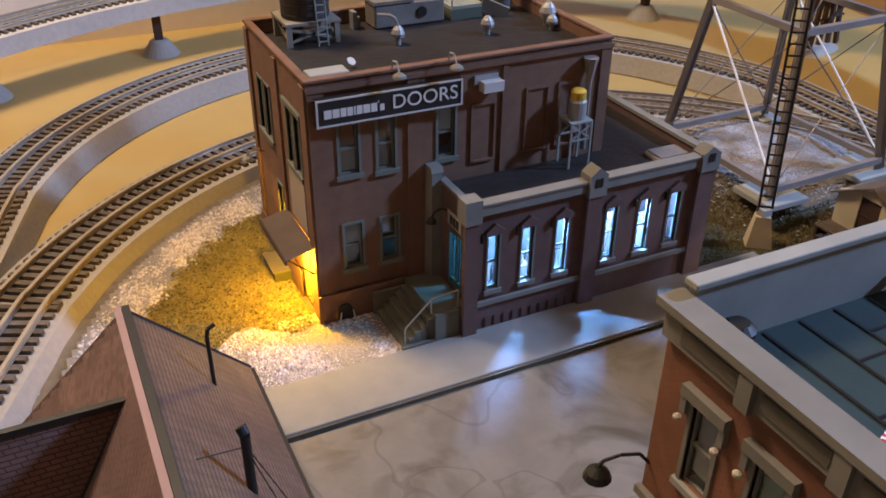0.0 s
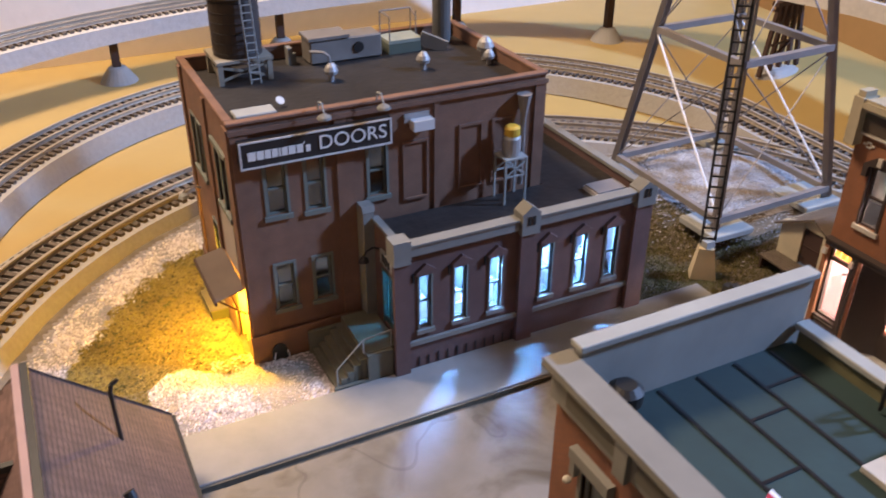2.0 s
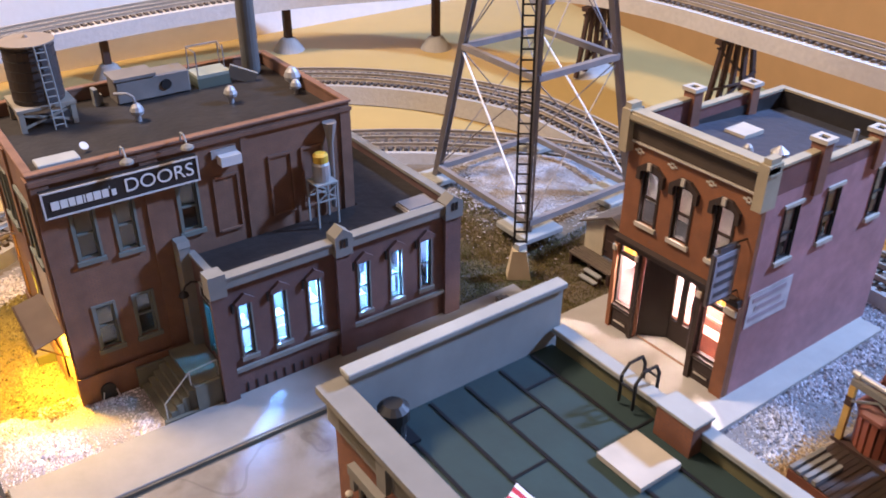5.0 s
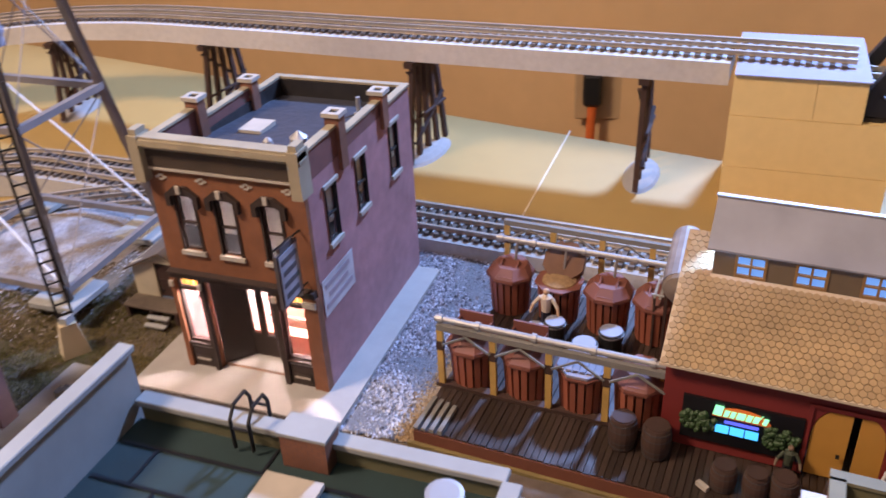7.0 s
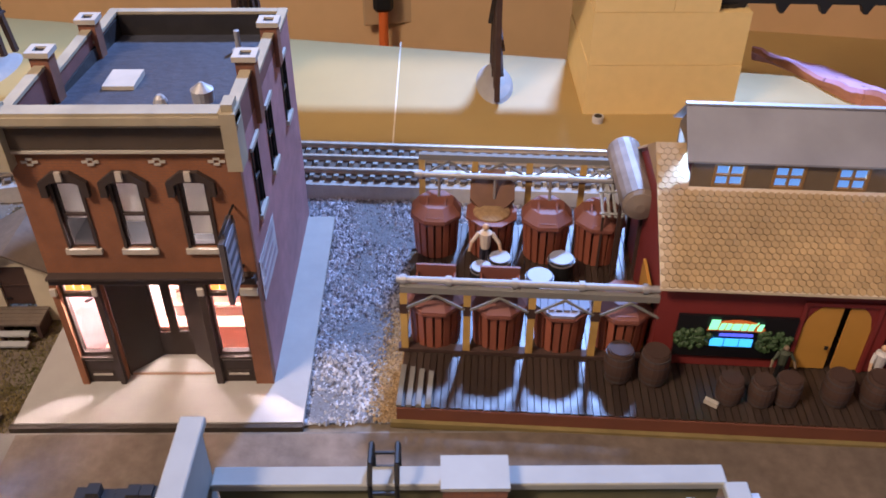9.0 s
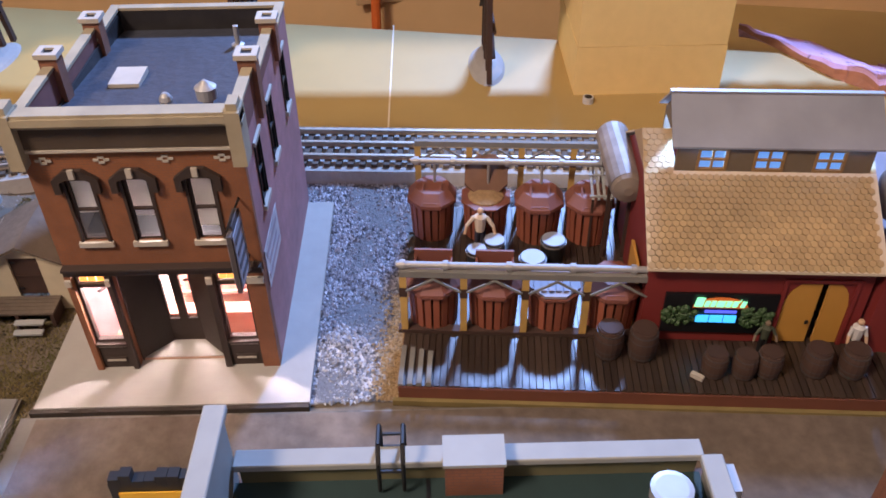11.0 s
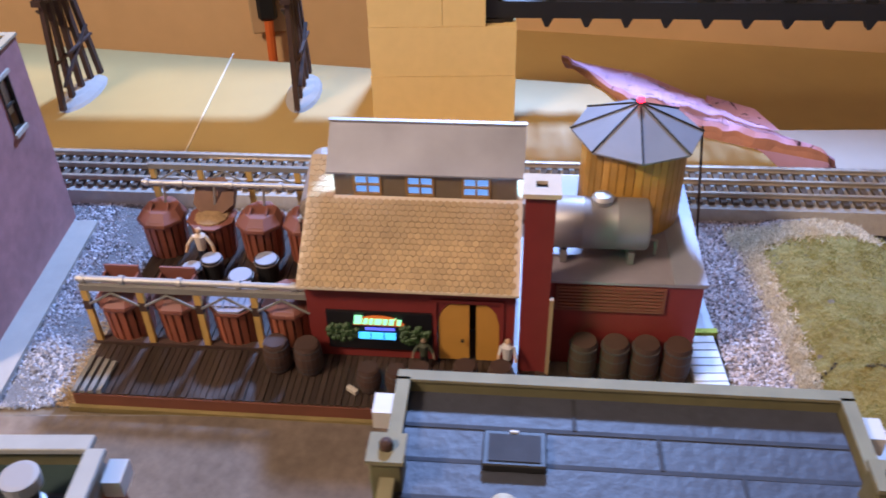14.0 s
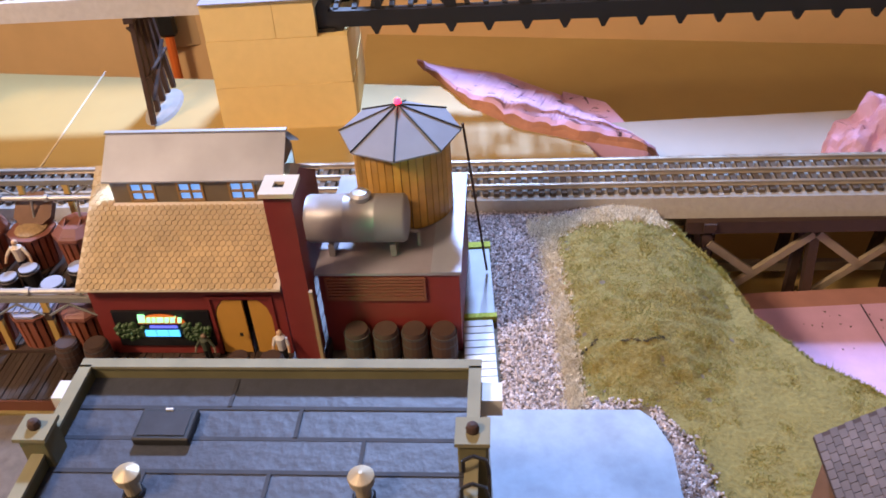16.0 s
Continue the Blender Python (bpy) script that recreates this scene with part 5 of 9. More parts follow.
for k, (u0, u1, v0, v1) in enumerate(G_WIN):
    w = sash_window(corner_shop, GF, u0, u1, v0, v1, STONE, CLEAR_GLASS, deep=0.003, case=0.0020, blind=BLIND, drop=0.9 if k < 2 else 0.35, sill_mat=STONE_PALE)
    part("hood", wboxes(GF, (u0 - 0.005, u1 + 0.005, v1 + 0.0022, v1 + 0.0072, 0.0003, 0.0038), (u0 - 0.005, u0 - 0.0020, v1 - 0.006, v1 + 0.0022, 0.0003, 0.0030), (u1 + 0.0020, u1 + 0.005, v1 - 0.006, v1 + 0.0022, 0.0003, 0.0030)), STONE, w)
    for u in (u0 - 0.0035, u1 + 0.0035):
        part("knob", spun(((0.0004, 0), (0.0017, 0.0008), (0.0017, 0.002), (0.0004, 0.003)), 8, tuple(GF @ Vector((u, 0.0045, v1 - 0.009)))), CREAM_TRIM, w)
for u0, u1, v0, v1 in G_SIDE:
    sash_window(corner_shop, GS, u0, u1, v0, v1, STONE, CLEAR_GLASS, deep=0.003, case=0.0020, sill_mat=STONE_PALE)
GREEN_PAPER = material("green_paper", (0.25, 0.7, 0.5), 0.8, vary=0.05)
part("inner_screen", boxes((GX0 + 0.104, GY1 + 0.008, 0.085, GX0 + 0.106, GY0 - 0.070, 0.150)), GREEN_PAPER, corner_shop)
part("upper_floor", boxes((GX0 + 0.0045, GY1 + 0.0045, 0.084, GX1 - 0.0045, GY0 - 0.0045, 0.0848)), INTERIOR, corner_shop)
part("room_partition", boxes((GX0 + 0.0045, GY0 - 0.0665, 0.085, GX1 - 0.0045, GY0 - 0.0650, 0.1515)), INTERIOR, corner_shop)
for u0, u1 in ((0.020, 0.060), (0.11, 0.15)):
    bay = part("shop_window", wboxes(GF, (u0, u0 + 0.002, 0.004, 0.055, -0.003, 0.001), (u1 - 0.002, u1, 0.004, 0.055, -0.003, 0.001), (u0 + 0.002, u1 - 0.002, 0.053, 0.055, -0.003, 0.001), (u0 + 0.002, u1 - 0.002, 0.004, 0.018, -0.003, 0.001)), STONE, corner_shop)
    part("pane", wboxes(GF, (u0 + 0.002, u1 - 0.002, 0.018, 0.053, -0.002, -0.0016)), CLEAR_GLASS, bay)
part("shop_door", wboxes(GF, (0.075, 0.095, 0.004, 0.058, -0.003, -0.0015)), HOOD, corner_shop)
part("string_course", wboxes(GF, (-0.001, GW + 0.001, 0.0830, 0.0870, 0.0003, 0.0034)), STONE, corner_shop)
aw = bmesh.new()
for k in range(9):
    a = math.pi * k / 8
    bar(aw, tuple(GF @ Vector((0.040 - 0.021 * math.cos(a), 0.0004, 0.062 + 0.014 * math.sin(a)))), tuple(GF @ Vector((0.040 - 0.021 * math.cos(a), 0.024, 0.058 + 0.010 * math.sin(a)))), 0.009, 0.0012)
part("barrel_awning", aw, CREAM_TRIM, corner_shop, "rounded cream awning over the shop window")
# fittings of that roof
part("roof_hatch", boxes((0.130, -0.381, 0.1568, 0.153, -0.357, 0.1592)), CREAM_TRIM, corner_shop, "pale flat roof hatch")
dv = part("roof_pipe", spun(((0.0052, 0), (0.0052, 0.011), (0.0068, 0.0115), (0.0068, 0.0165), (0.004, 0.019)), 16, (0.0700, -0.3000, 0.1562)), NEAR_BLACK, corner_shop, "short black roof pipe with a cap")
part("pipe_base", boxes((0.062, -0.308, 0.1562, 0.078, -0.292, 0.1575)), SEAM, dv)
sk = part("flue_pipe", spun(((0.0050, 0), (0.0050, 0.003), (0.0036, 0.0036), (0.0036, 0.012), (0.0065, 0.0125), (0.0068, 0.018), (0.0052, 0.0182)), 18, (0.148, -0.4300, 0.1562)), SILVER, corner_shop, "silver roof stack with a flared top")
part("stack_band", spun(((0.0038, 0), (0.0040, 0.002), (0.0038, 0.004)), 18, (0.148, -0.4300, 0.1622)), NEAR_BLACK, sk)
fl = thing("cloth_flag", "small striped flag lying on the roof", "flag", (0.0815, -0.369, 0.1585), -68)
cl = bmesh.new()
FX = [-0.011 + 0.0024 * i for i in range(11)]
fg = [[cl.verts.new((x, 0.0021 * k, 0.0014 + 0.0022 * math.sin(3 + 260 * x + 0.3 * k) + 0.0008 * math.sin(k * 1.1))) for x in FX] for k in range(8)]
for k in range(7):
    for i in range(10):
        f = cl.faces.new((fg[k][i], fg[k][i + 1], fg[k + 1][i + 1], fg[k + 1][i]))
        f.material_index = 2 if (k >= 4 and i >= 6) else (k + 1) % 2
clo = part("cloth", cl, material("flag_red", (0.5, 0.03, 0.05), 0.8), fl)
clo.data.materials.append(material("flag_white", (0.75, 0.73, 0.72), 0.8))
clo.data.materials.append(material("flag_blue", (0.05, 0.07, 0.2), 0.8))
so = clo.modifiers.new("thick", "SOLIDIFY")
so.thickness = 0.0004
part("flag_stick", rods(((-0.012, 0.001, 0.0005), (0.020, 0.0155, 0.0030), 0.0005), n=6), WHITE, fl)
hk = bmesh.new()
for dy in (-0.004, 0.004):
    line = [(GX1 - 0.010, -0.3425 + dy, 0.158), (GX1 - 0.010, -0.3425 + dy, 0.172), (GX1 - 0.006, -0.3425 + dy, 0.1765), (GX1 + 0.002, -0.3425 + dy, 0.1765), (GX1 + 0.0045, -0.3425 + dy, 0.172), (GX1 + 0.0045, -0.3425 + dy, 0.10)]
    for a, b in zip(line, line[1:]):
        rod(hk, a, b, 0.0008, None, 6)
for k in range(11):
    rod(hk, (GX1 + 0.0045, -0.3465, 0.104 + k * 0.0065), (GX1 + 0.0045, -0.3385, 0.104 + k * 0.0065), 0.0006, None, 6)
rod(hk, (GX1 - 0.010, -0.3465, 0.168), (GX1 - 0.010, -0.3385, 0.168), 0.0007, None, 6)
part("roof_ladder", hk, NEAR_BLACK, corner_shop, "black hooked ladder over the parapet")
bc = part("brick_chimney", boxes((GX1 - 0.0115, -0.379, 0.1562, GX1 - 0.0002, -0.360, 0.1712)), BRICK_ORANGE, corner_shop, "low brick chimney with a pale slab")
part("chimney_slab", boxes((GX1 - 0.0120, -0.3797, 0.1713, GX1 + 0.0004, -0.3593, 0.1727)), STONE_PALE, bc)
part("window_unit", boxes((GX1 - 0.014, GY1 - 0.0075, 0.150, GX1 - 0.003, GY1 - 0.0004, 0.158)), WHITE, corner_shop, "small white air conditioner on the wall")
ga = bmesh.new()
line = [(0.0512, -0.2865, 0.100), (0.0465, -0.2855, 0.106), (0.0385, -0.2830, 0.1065), (0.0325, -0.2800, 0.1030), (0.0310, -0.2795, 0.1000)]
for a, b in zip(line, line[1:]):
    rod(ga, a, b, 0.0008, None, 6)
gl = part("wall_lamp", ga, NEAR_BLACK, corner_shop, "black gooseneck street lamp on the corner")
part("shade", spun(((0.0062, 0), (0.0050, 0.003), (0.0016, 0.0058)), 14, (0.0308, -0.2795, 0.0942)), NEAR_BLACK, gl)
part("bulb", spun(((0.001, -0.0030), (0.0030, -0.0018), (0.0036, 0.0002)), 12, (0.0308, -0.2795, 0.0942)), material("warm_bulb", (0.7, 0.62, 0.4), 0.4), gl)

# projecting yellow sign on the far wall
ys = part("projecting_sign", boxes((0.1660, -0.2842, 0.105, 0.1690, -0.2470, 0.1585)), NEAR_BLACK, corner_shop, "black framed yellow sign on the side wall")
part("sign_face", boxes((0.1652, -0.2838, 0.108, 0.1658, -0.2500, 0.1545)), material("sign_yellow", (0.75, 0.45, 0.03), 0.6, vary=0.06), ys, "bright yellow sign face")
SIGN_RED = material("sign_lettering_brown", (0.3, 0.08, 0.02), 0.6)
for k, (b0, b1) in enumerate(((-0.2560, -0.2520), (-0.2625, -0.2575), (-0.2680, -0.2640), (-0.2740, -0.2695))):
    part("letter_bar", boxes((0.1646, b0, 0.1395, 0.1651, b1, 0.1480)), SIGN_RED, ys)
for k, (b0, b1) in enumerate(((-0.2570, -0.2540), (-0.2600, -0.2580), (-0.2640, -0.2610))):
    part("letter_bar", boxes((0.1646, b0, 0.1320, 0.1651, b1, 0.1350)), SIGN_RED, ys)
crest = bmesh.new()
rnd = random.Random(3)
for k in range(9):
    box(crest, 0.1655, -0.2835 + k * 0.0040, 0.1586, 0.1695, -0.2797 + k * 0.0040, 0.1605 + rnd.uniform(0, 0.0035))
tagged(part("sign_crest", crest, NEAR_BLACK, ys), kind="stuff")

# ---- the near building at the right ----
near = thing("flat_roof_building", "grey flat-roofed building with low parapets", "building", (0.221, -0.556, 0), -94)
OLIVE_CAP = material("olive_cap", (0.2, 0.185, 0.11), 0.75, vary=0.2, stain=0.3, stain_scale=40)
RW, RD2 = 0.184, 0.125
part("wall", boxes((0, -0.004, 0, RW, 0, 0.1425)), BRICK_ORANGE, near)
part("wall", boxes((0, -RD2, 0, 0.004, -0.0042, 0.1425)), BRICK_ORANGE, near)
part("wall", boxes((RW - 0.004, -RD2, 0, RW, -0.0042, 0.1425)), BRICK_ORANGE, near)
part("wall", boxes((0.0042, -RD2, 0, RW - 0.0042, -RD2 + 0.004, 0.1425)), BRICK_ORANGE, near)
part("roof", boxes((0.004, -RD2 + 0.004, 0.1395, RW - 0.004, -0.004, 0.1425)), FELT_GREY, near, "blue-grey felt roof with overlapping sheets")
for r in ((0, -0.004, 0.1427, RW, 0, 0.1495), (0, -RD2, 0.1427, 0.004, -0.0042, 0.1495), (RW - 0.004, -RD2, 0.1427, RW, -0.0042, 0.1495), (0.0042, -RD2, 0.1427, RW - 0.0042, -RD2 + 0.004, 0.1495)):
    pp = part("parapet", boxes(r), OLIVE, near)
    part("parapet_cap", boxes((r[0] - 0.0008, r[1] - 0.0008, 0.1496, r[3] + 0.0008, r[4] + 0.0008, 0.1512)), OLIVE_CAP, pp)
for k in range(1, 7):
    part("roof_sheet", boxes((0.0045, -0.0045 - k * 0.0175, 0.1427, RW - 0.0045, -0.0035 - (k - 1) * 0.0175, 0.1429 + 0.0003 * (k % 2))), FELT_GREY, near)
    part("roof_seam", boxes((0.0045, -0.0057 - k * 0.0175, 0.1430, RW - 0.0045, -0.0036 - k * 0.0175, 0.14335)), SEAM_SOFT, near)
for u, k in ((0.072, 0), (0.105, 1), (0.135, 2), (0.045, 3), (0.098, 3)):
    part("roof_seam", boxes((u, -0.0040 - (k + 1) * 0.0175, 0.1433, u + 0.0018, -0.0050 - k * 0.0175, 0.1437)), SEAM_SOFT, near)
for u in (-0.0045, RW - 0.0075):
    pr = part("pier", boxes((u, -0.0555, 0.120, u + 0.012, -0.0435, 0.1590), bevel=0.0008), OLIVE, near, "square stone pier with a round knob")
    part("pier_cap", boxes((u - 0.001, -0.0565, 0.1591, u + 0.013, -0.0425, 0.1612)), OLIVE_CAP, pr)
    part("knob", spun(((0.0026, 0), (0.0028, 0.0014), (0.0022, 0.0032), (0.0010, 0.0040)), 12, (u + 0.006, -0.0495, 0.1613)), DARK_WOOD, pr)
rh = part("roof_hatch", boxes((0.0365, -0.0440, 0.1434, 0.0615, -0.0265, 0.1476), bevel=0.0006), NEAR_BLACK, near, "black framed roof hatch")
part("hatch_lid", boxes((0.0388, -0.0420, 0.1477, 0.0592, -0.0288, 0.1480)), SEAM_SOFT, rh)
part("hatch_latch", boxes((0.0470, -0.0282, 0.1477, 0.0505, -0.0272, 0.1486)), WHITE, rh)
BRASSY = material("brassy_vent", (0.42, 0.34, 0.22), 0.45, 0.4, vary=0.2)
for u in (0.0455, 0.1395):
    vv = part("roof_vent", spun(((0.0032, 0), (0.0032, 0.008), (0.0050, 0.0085), (0.0054, 0.012), (0.0052, 0.0125), (0.0008, 0.0145)), 18, (u, -0.0680, 0.1434)), BRASSY, near, "tarnished brassy vent with a shallow cone cap")
    part("vent_foot", spun(((0.0048, 0), (0.0040, 0.0012)), 14, (u, -0.0680, 0.1434)), SEAM, vv)
ld = bmesh.new()
for dv_ in (-0.075, -0.062):
    line = [(RW - 0.005, dv_, 0.1515), (RW - 0.005, dv_, 0.158), (RW - 0.001, dv_, 0.1608), (RW + 0.004, dv_, 0.1585), (RW + 0.005, dv_, 0.153), (RW + 0.005, dv_, 0.06)]
    for a, b in zip(line, line[1:]):
        rod(ld, a, b, 0.0008, None, 6)
for k in range(13):
    rod(ld, (RW + 0.005, -0.075, 0.066 + k * 0.007), (RW + 0.005, -0.062, 0.066 + k * 0.007), 0.0006, None, 6)
part("roof_ladder", ld, NEAR_BLACK, near, "black hooked ladder on the side wall")
for u0, u1 in ((-0.0095, -0.0006), (RW + 0.0006, RW + 0.0100)):
    part("wall_unit", boxes((u0, -0.0200, 0.137, u1, -0.0090, 0.1465)), WHITE, near, "white air conditioner box")
FB = wframe((0, 0, 0), (1, 0, 0), (0, 1, 0))
for k in range(4):
    part("window", wboxes(FB, (0.02 + k * 0.042, 0.034 + k * 0.042, 0.10, 0.13, 0.0003, 0.0012)), SAGE, near)


# ---- the barrel works with its vats ----
H = (0.372, -0.484, 0)
HT = -94
brewery = thing("barrel_works", "dark red works building with a raised monitor roof", "building", H, HT)
HF = wframe((0, 0, 0), (1, 0, 0), (0, -1, 0))
PZ = 0.0145
BW = 0.131
SH = material("hex_shingle", (0.41, 0.285, 0.14), 0.6, vary=0.15, scale=80, stain=0.5, stain_scale=15, random_tint=0.12)
SH_GAP = material("shingle_gap", (0.6, 0.5, 0.36), 0.9)
DOOR_H = (0.0820, 0.1215, PZ, 0.0625)
part("wall", wall_with_openings(HF, 0, BW, PZ, 0.0800, [DOOR_H], 0.003), RED_WALL, brewery)
gable = ((0, PZ), (0.128, PZ), (0.128, 0.0800), (0.0885, 0.1085), (0.0400, 0.1085), (0, 0.0800))
for u in (0.0, BW - 0.003):
    part("wall", panel(bmesh.new(), wframe((u, 0.0032, 0), (0, 1, 0), (1, 0, 0)), gable, 0, 0.003), RED_WALL, brewery)
part("wall", boxes((0, 0.1315, PZ, BW, 0.1345, 0.0800)), RED_WALL, brewery)
# lower roof slopes
RS = [((-0.003, -0.0075, 0.0775), (BW + 0.002, -0.0075, 0.0775), (BW + 0.002, 0.0440, 0.1115), (-0.003, 0.0440, 0.1115)), ((-0.003, 0.142, 0.0775), (BW + 0.002, 0.142, 0.0775), (BW + 0.002, 0.0905, 0.1115), (-0.003, 0.0905, 0.1115))]


def slab_from(quad, t):
    bm = bmesh.new()
    lo = [bm.verts.new((x, y, z - t)) for x, y, z in quad]
    hi = [bm.verts.new(q) for q in quad]
    bm.faces.new(lo[::-1])
    bm.faces.new(hi)
    for i in range(4):
        bm.faces.new((lo[i], lo[(i + 1) % 4], hi[(i + 1) % 4], hi[i]))
    return bm


front_roof = part("roof_slope", slab_from(RS[0], 0.0016), SH_GAP, brewery, "tan roof slope of six-sided shingles")
part("roof_slope", slab_from(RS[1], 0.0016), SH_GAP, brewery)
ridge_u = Vector((1, 0, 0))
slope_v = (Vector(RS[0][3]) - Vector(RS[0][0])).normalized()
slope_n = ridge_u.cross(slope_v)
R6 = 0.00238
hexa = bmesh.new()
lo = [hexa.verts.new((R6 * math.sin(math.pi / 3 * k), R6 * math.cos(math.pi / 3 * k), 0)) for k in range(6)]
hi = [hexa.verts.new((0.94 * R6 * math.sin(math.pi / 3 * k), 0.94 * R6 * math.cos(math.pi / 3 * k), 0.0005)) for k in range(6)]
hexa.faces.new(hi[::-1])
for i in range(6):
    hexa.faces.new((lo[i], lo[(i + 1) % 6], hi[(i + 1) % 6], hi[i]))
bmesh.ops.recalc_face_normals(hexa, faces=hexa.faces[:])
hex_me = bpy.data.meshes.new("shingle")
hexa.to_mesh(hex_me)
hexa.free()
hex_me.materials.append(SH)
spots = []
dx, dy = R6 * 1.78, R6 * 1.545
length = (Vector(RS[0][3]) - Vector(RS[0][0])).length
rows_n = int((length - R6) / dy)
for j in range(rows_n):
    n_in = int((BW + 0.003) / dx)
    for i in range(n_in):
        spots.append((RS[0][0][0] + dx * (0.55 + i + 0.5 * (j % 2)), R6 + j * dy))
for j in range(rows_n, rows_n + 8):
    for i in range(4):
        u_ = RS[0][0][0] + dx * (0.55 + i + 0.5 * (j % 2))
        if u_ < 0.0125 and R6 + j * dy < length + 0.0262:
            spots.append((u_, R6 + j * dy))
basis = Matrix((ridge_u, slope_v, slope_n)).transposed().to_4x4()
rest = bmesh.new()
for k, (u, s) in enumerate(spots):
    p = Vector(RS[0][0]) + slope_v * s + slope_n * 0.0002
    m = Matrix.Translation((u, p.y, p.z)) @ basis
    if k < 300:
        ob = new("shingle", hex_me)
        ob.parent, ob.matrix_basis = front_roof, m
    else:
        q = len(rest.verts)
        rest.from_mesh(hex_me)
        rest.verts.ensure_lookup_table()
        for v in rest.verts[q:]:
            v.co = m @ v.co
tagged(part("shingle_field", rest, SH, front_roof), kind="stuff")
for u_ in (-0.0030, 0.1255):
    part("roof_saddle", panel(bmesh.new(), wframe((u_, 0, 0), (0, 1, 0), (1, 0, 0)), ((0.0441, 0.1112), (0.0904, 0.1112), (0.0672, 0.1265)), 0, 0.0178 if u_ < 0 else 0.0075), SH, brewery)
# monitor with its windows and metal roof
MF = wframe((0, 0.0445, 0), (1, 0, 0), (0, -1, 0))
M_WIN = [(0.0280, 0.0440, 0.1128, 0.1262), (0.0610, 0.0770, 0.1128, 0.1262), (0.0960, 0.1120, 0.1128, 0.1262)]
MON = material("monitor_boards", (0.16, 0.12, 0.075), 0.8, vary=0.25, scale=60)
mon = part("monitor", wall_with_openings(MF, 0.0150, 0.1290, 0.1080, 0.1290, M_WIN, 0.0025), MON, brewery, "raised roof monitor with lit windows")
for m_row in ((0.0150, 0.0475, 0.104, 0.0175, 0.0890, 0.1120), (0.1265, 0.0475, 0.104, 0.1290, 0.0890, 0.1120), (0.0150, 0.0895, 0.104, 0.1290, 0.0920, 0.1285)):
    part("monitor_wall", boxes(m_row), MON, mon)
for u_ in (0.0150, 0.1265):
    part("monitor_gable", panel(bmesh.new(), wframe((u_, 0, 0), (0, 1, 0), (1, 0, 0)), ((0.0475, 0.1245), (0.0890, 0.1245), (0.0890, 0.1315), (0.0685, 0.1486), (0.0475, 0.1315)), 0, 0.0025), MON, mon)
for a, b, c, d in M_WIN:
    um, vm = (a + b) / 2, (c + d) / 2
    mw = part("monitor_window", wall_with_openings(MF @ pose(0, 0.0008, 0), a - 0.001, b + 0.001, c - 0.001, d + 0.001, [(p + 0.0006, q - 0.0005, r + 0.0006, s_ - 0.0005) for p, q in ((a, um), (um, b)) for r, s_ in ((c, vm), (vm, d))], 0.0028), material("window_ochre", (0.3, 0.17, 0.06), 0.7) if "window_ochre" not in bpy.data.materials else bpy.data.materials["window_ochre"], mon)
    for p, q in ((a, um), (um, b)):
        for r, s in ((c, vm), (vm, d)):
            part("pane", wboxes(MF, (p + 0.0007, q - 0.0007, r + 0.0007, s - 0.0007, -0.0012, -0.0009)), material("lit_pane", (0.1, 0.2, 0.3), 0.4, vary=0.02, emit=(0.16, 0.46, 1.0), strength=0.8) if "lit_pane" not in bpy.data.materials else bpy.data.materials["lit_pane"], mw)
mr = part("monitor_roof", slab_from(((0.0110, 0.0420, 0.1292), (0.1335, 0.0420, 0.1292), (0.1335, 0.0685, 0.1510), (0.0110, 0.0685, 0.1510)), 0.0012), ZINC, mon, "grey sheet metal monitor roof")
part("monitor_roof", slab_from(((0.0110, 0.0950, 0.1292), (0.1335, 0.0950, 0.1292), (0.1335, 0.0687, 0.1510), (0.0110, 0.0687, 0.1510)), 0.0012), ZINC, mon)
part("ridge_cap", boxes((0.0105, 0.0670, 0.1508, 0.1340, 0.0703, 0.1520)), SILVER, mr)
# neon sign: plain glowing shapes on a dark leafy board
sg = part("neon_sign", wboxes(HF, (0.0120, 0.0790, 0.0235, 0.0545, 0.0003, 0.0022)), material("sign_night", (0.006, 0.006, 0.008), 0.4), brewery, "dark sign with green, blue and orange glowing lines")
part("sign_arch", panel(bmesh.new(), HF, [(0.0455 + 0.0165 * math.cos(a), 0.0440 + 0.0085 * math.sin(a)) for a in [math.pi * k / 14 for k in range(15)]], 0.0023, 0.0026), material("neon_orange", (0.5, 0.12, 0.02), 0.5, emit=(1.0, 0.2, 0.02), strength=0.35), sg)
LEAF = material("sign_leaf", (0.03, 0.07, 0.02), 0.6, vary=0.5, scale=300)
for cu in (0.0215, 0.0680):
    lf = bmesh.new()
    rnd = random.Random(int(cu * 10000))
    for k in range(46):
        a, r = rnd.uniform(0, 6.28), 0.0100 * rnd.random() ** 0.6
        bmesh.ops.create_icosphere(lf, subdivisions=1, radius=rnd.uniform(0.0014, 0.0026), matrix=Matrix.Translation(HF @ Vector((cu + r * math.cos(a), 0.0026, 0.0375 + 0.8 * r * math.sin(a)))))
    part("leaf_wreath", lf, LEAF, sg)
NEON_G = material("neon_green", (0.1, 0.6, 0.3), 0.4, vary=0, emit=(0.25, 1.0, 0.45), strength=1.5)
NEON_B = material("neon_blue", (0.1, 0.4, 0.8), 0.4, vary=0, emit=(0.02, 0.5, 1.0), strength=1.6)
NEON_V = material("neon_violet", (0.1, 0.1, 0.5), 0.4, vary=0, emit=(0.1, 0.15, 1.0), strength=1.2)
u = 0.0295
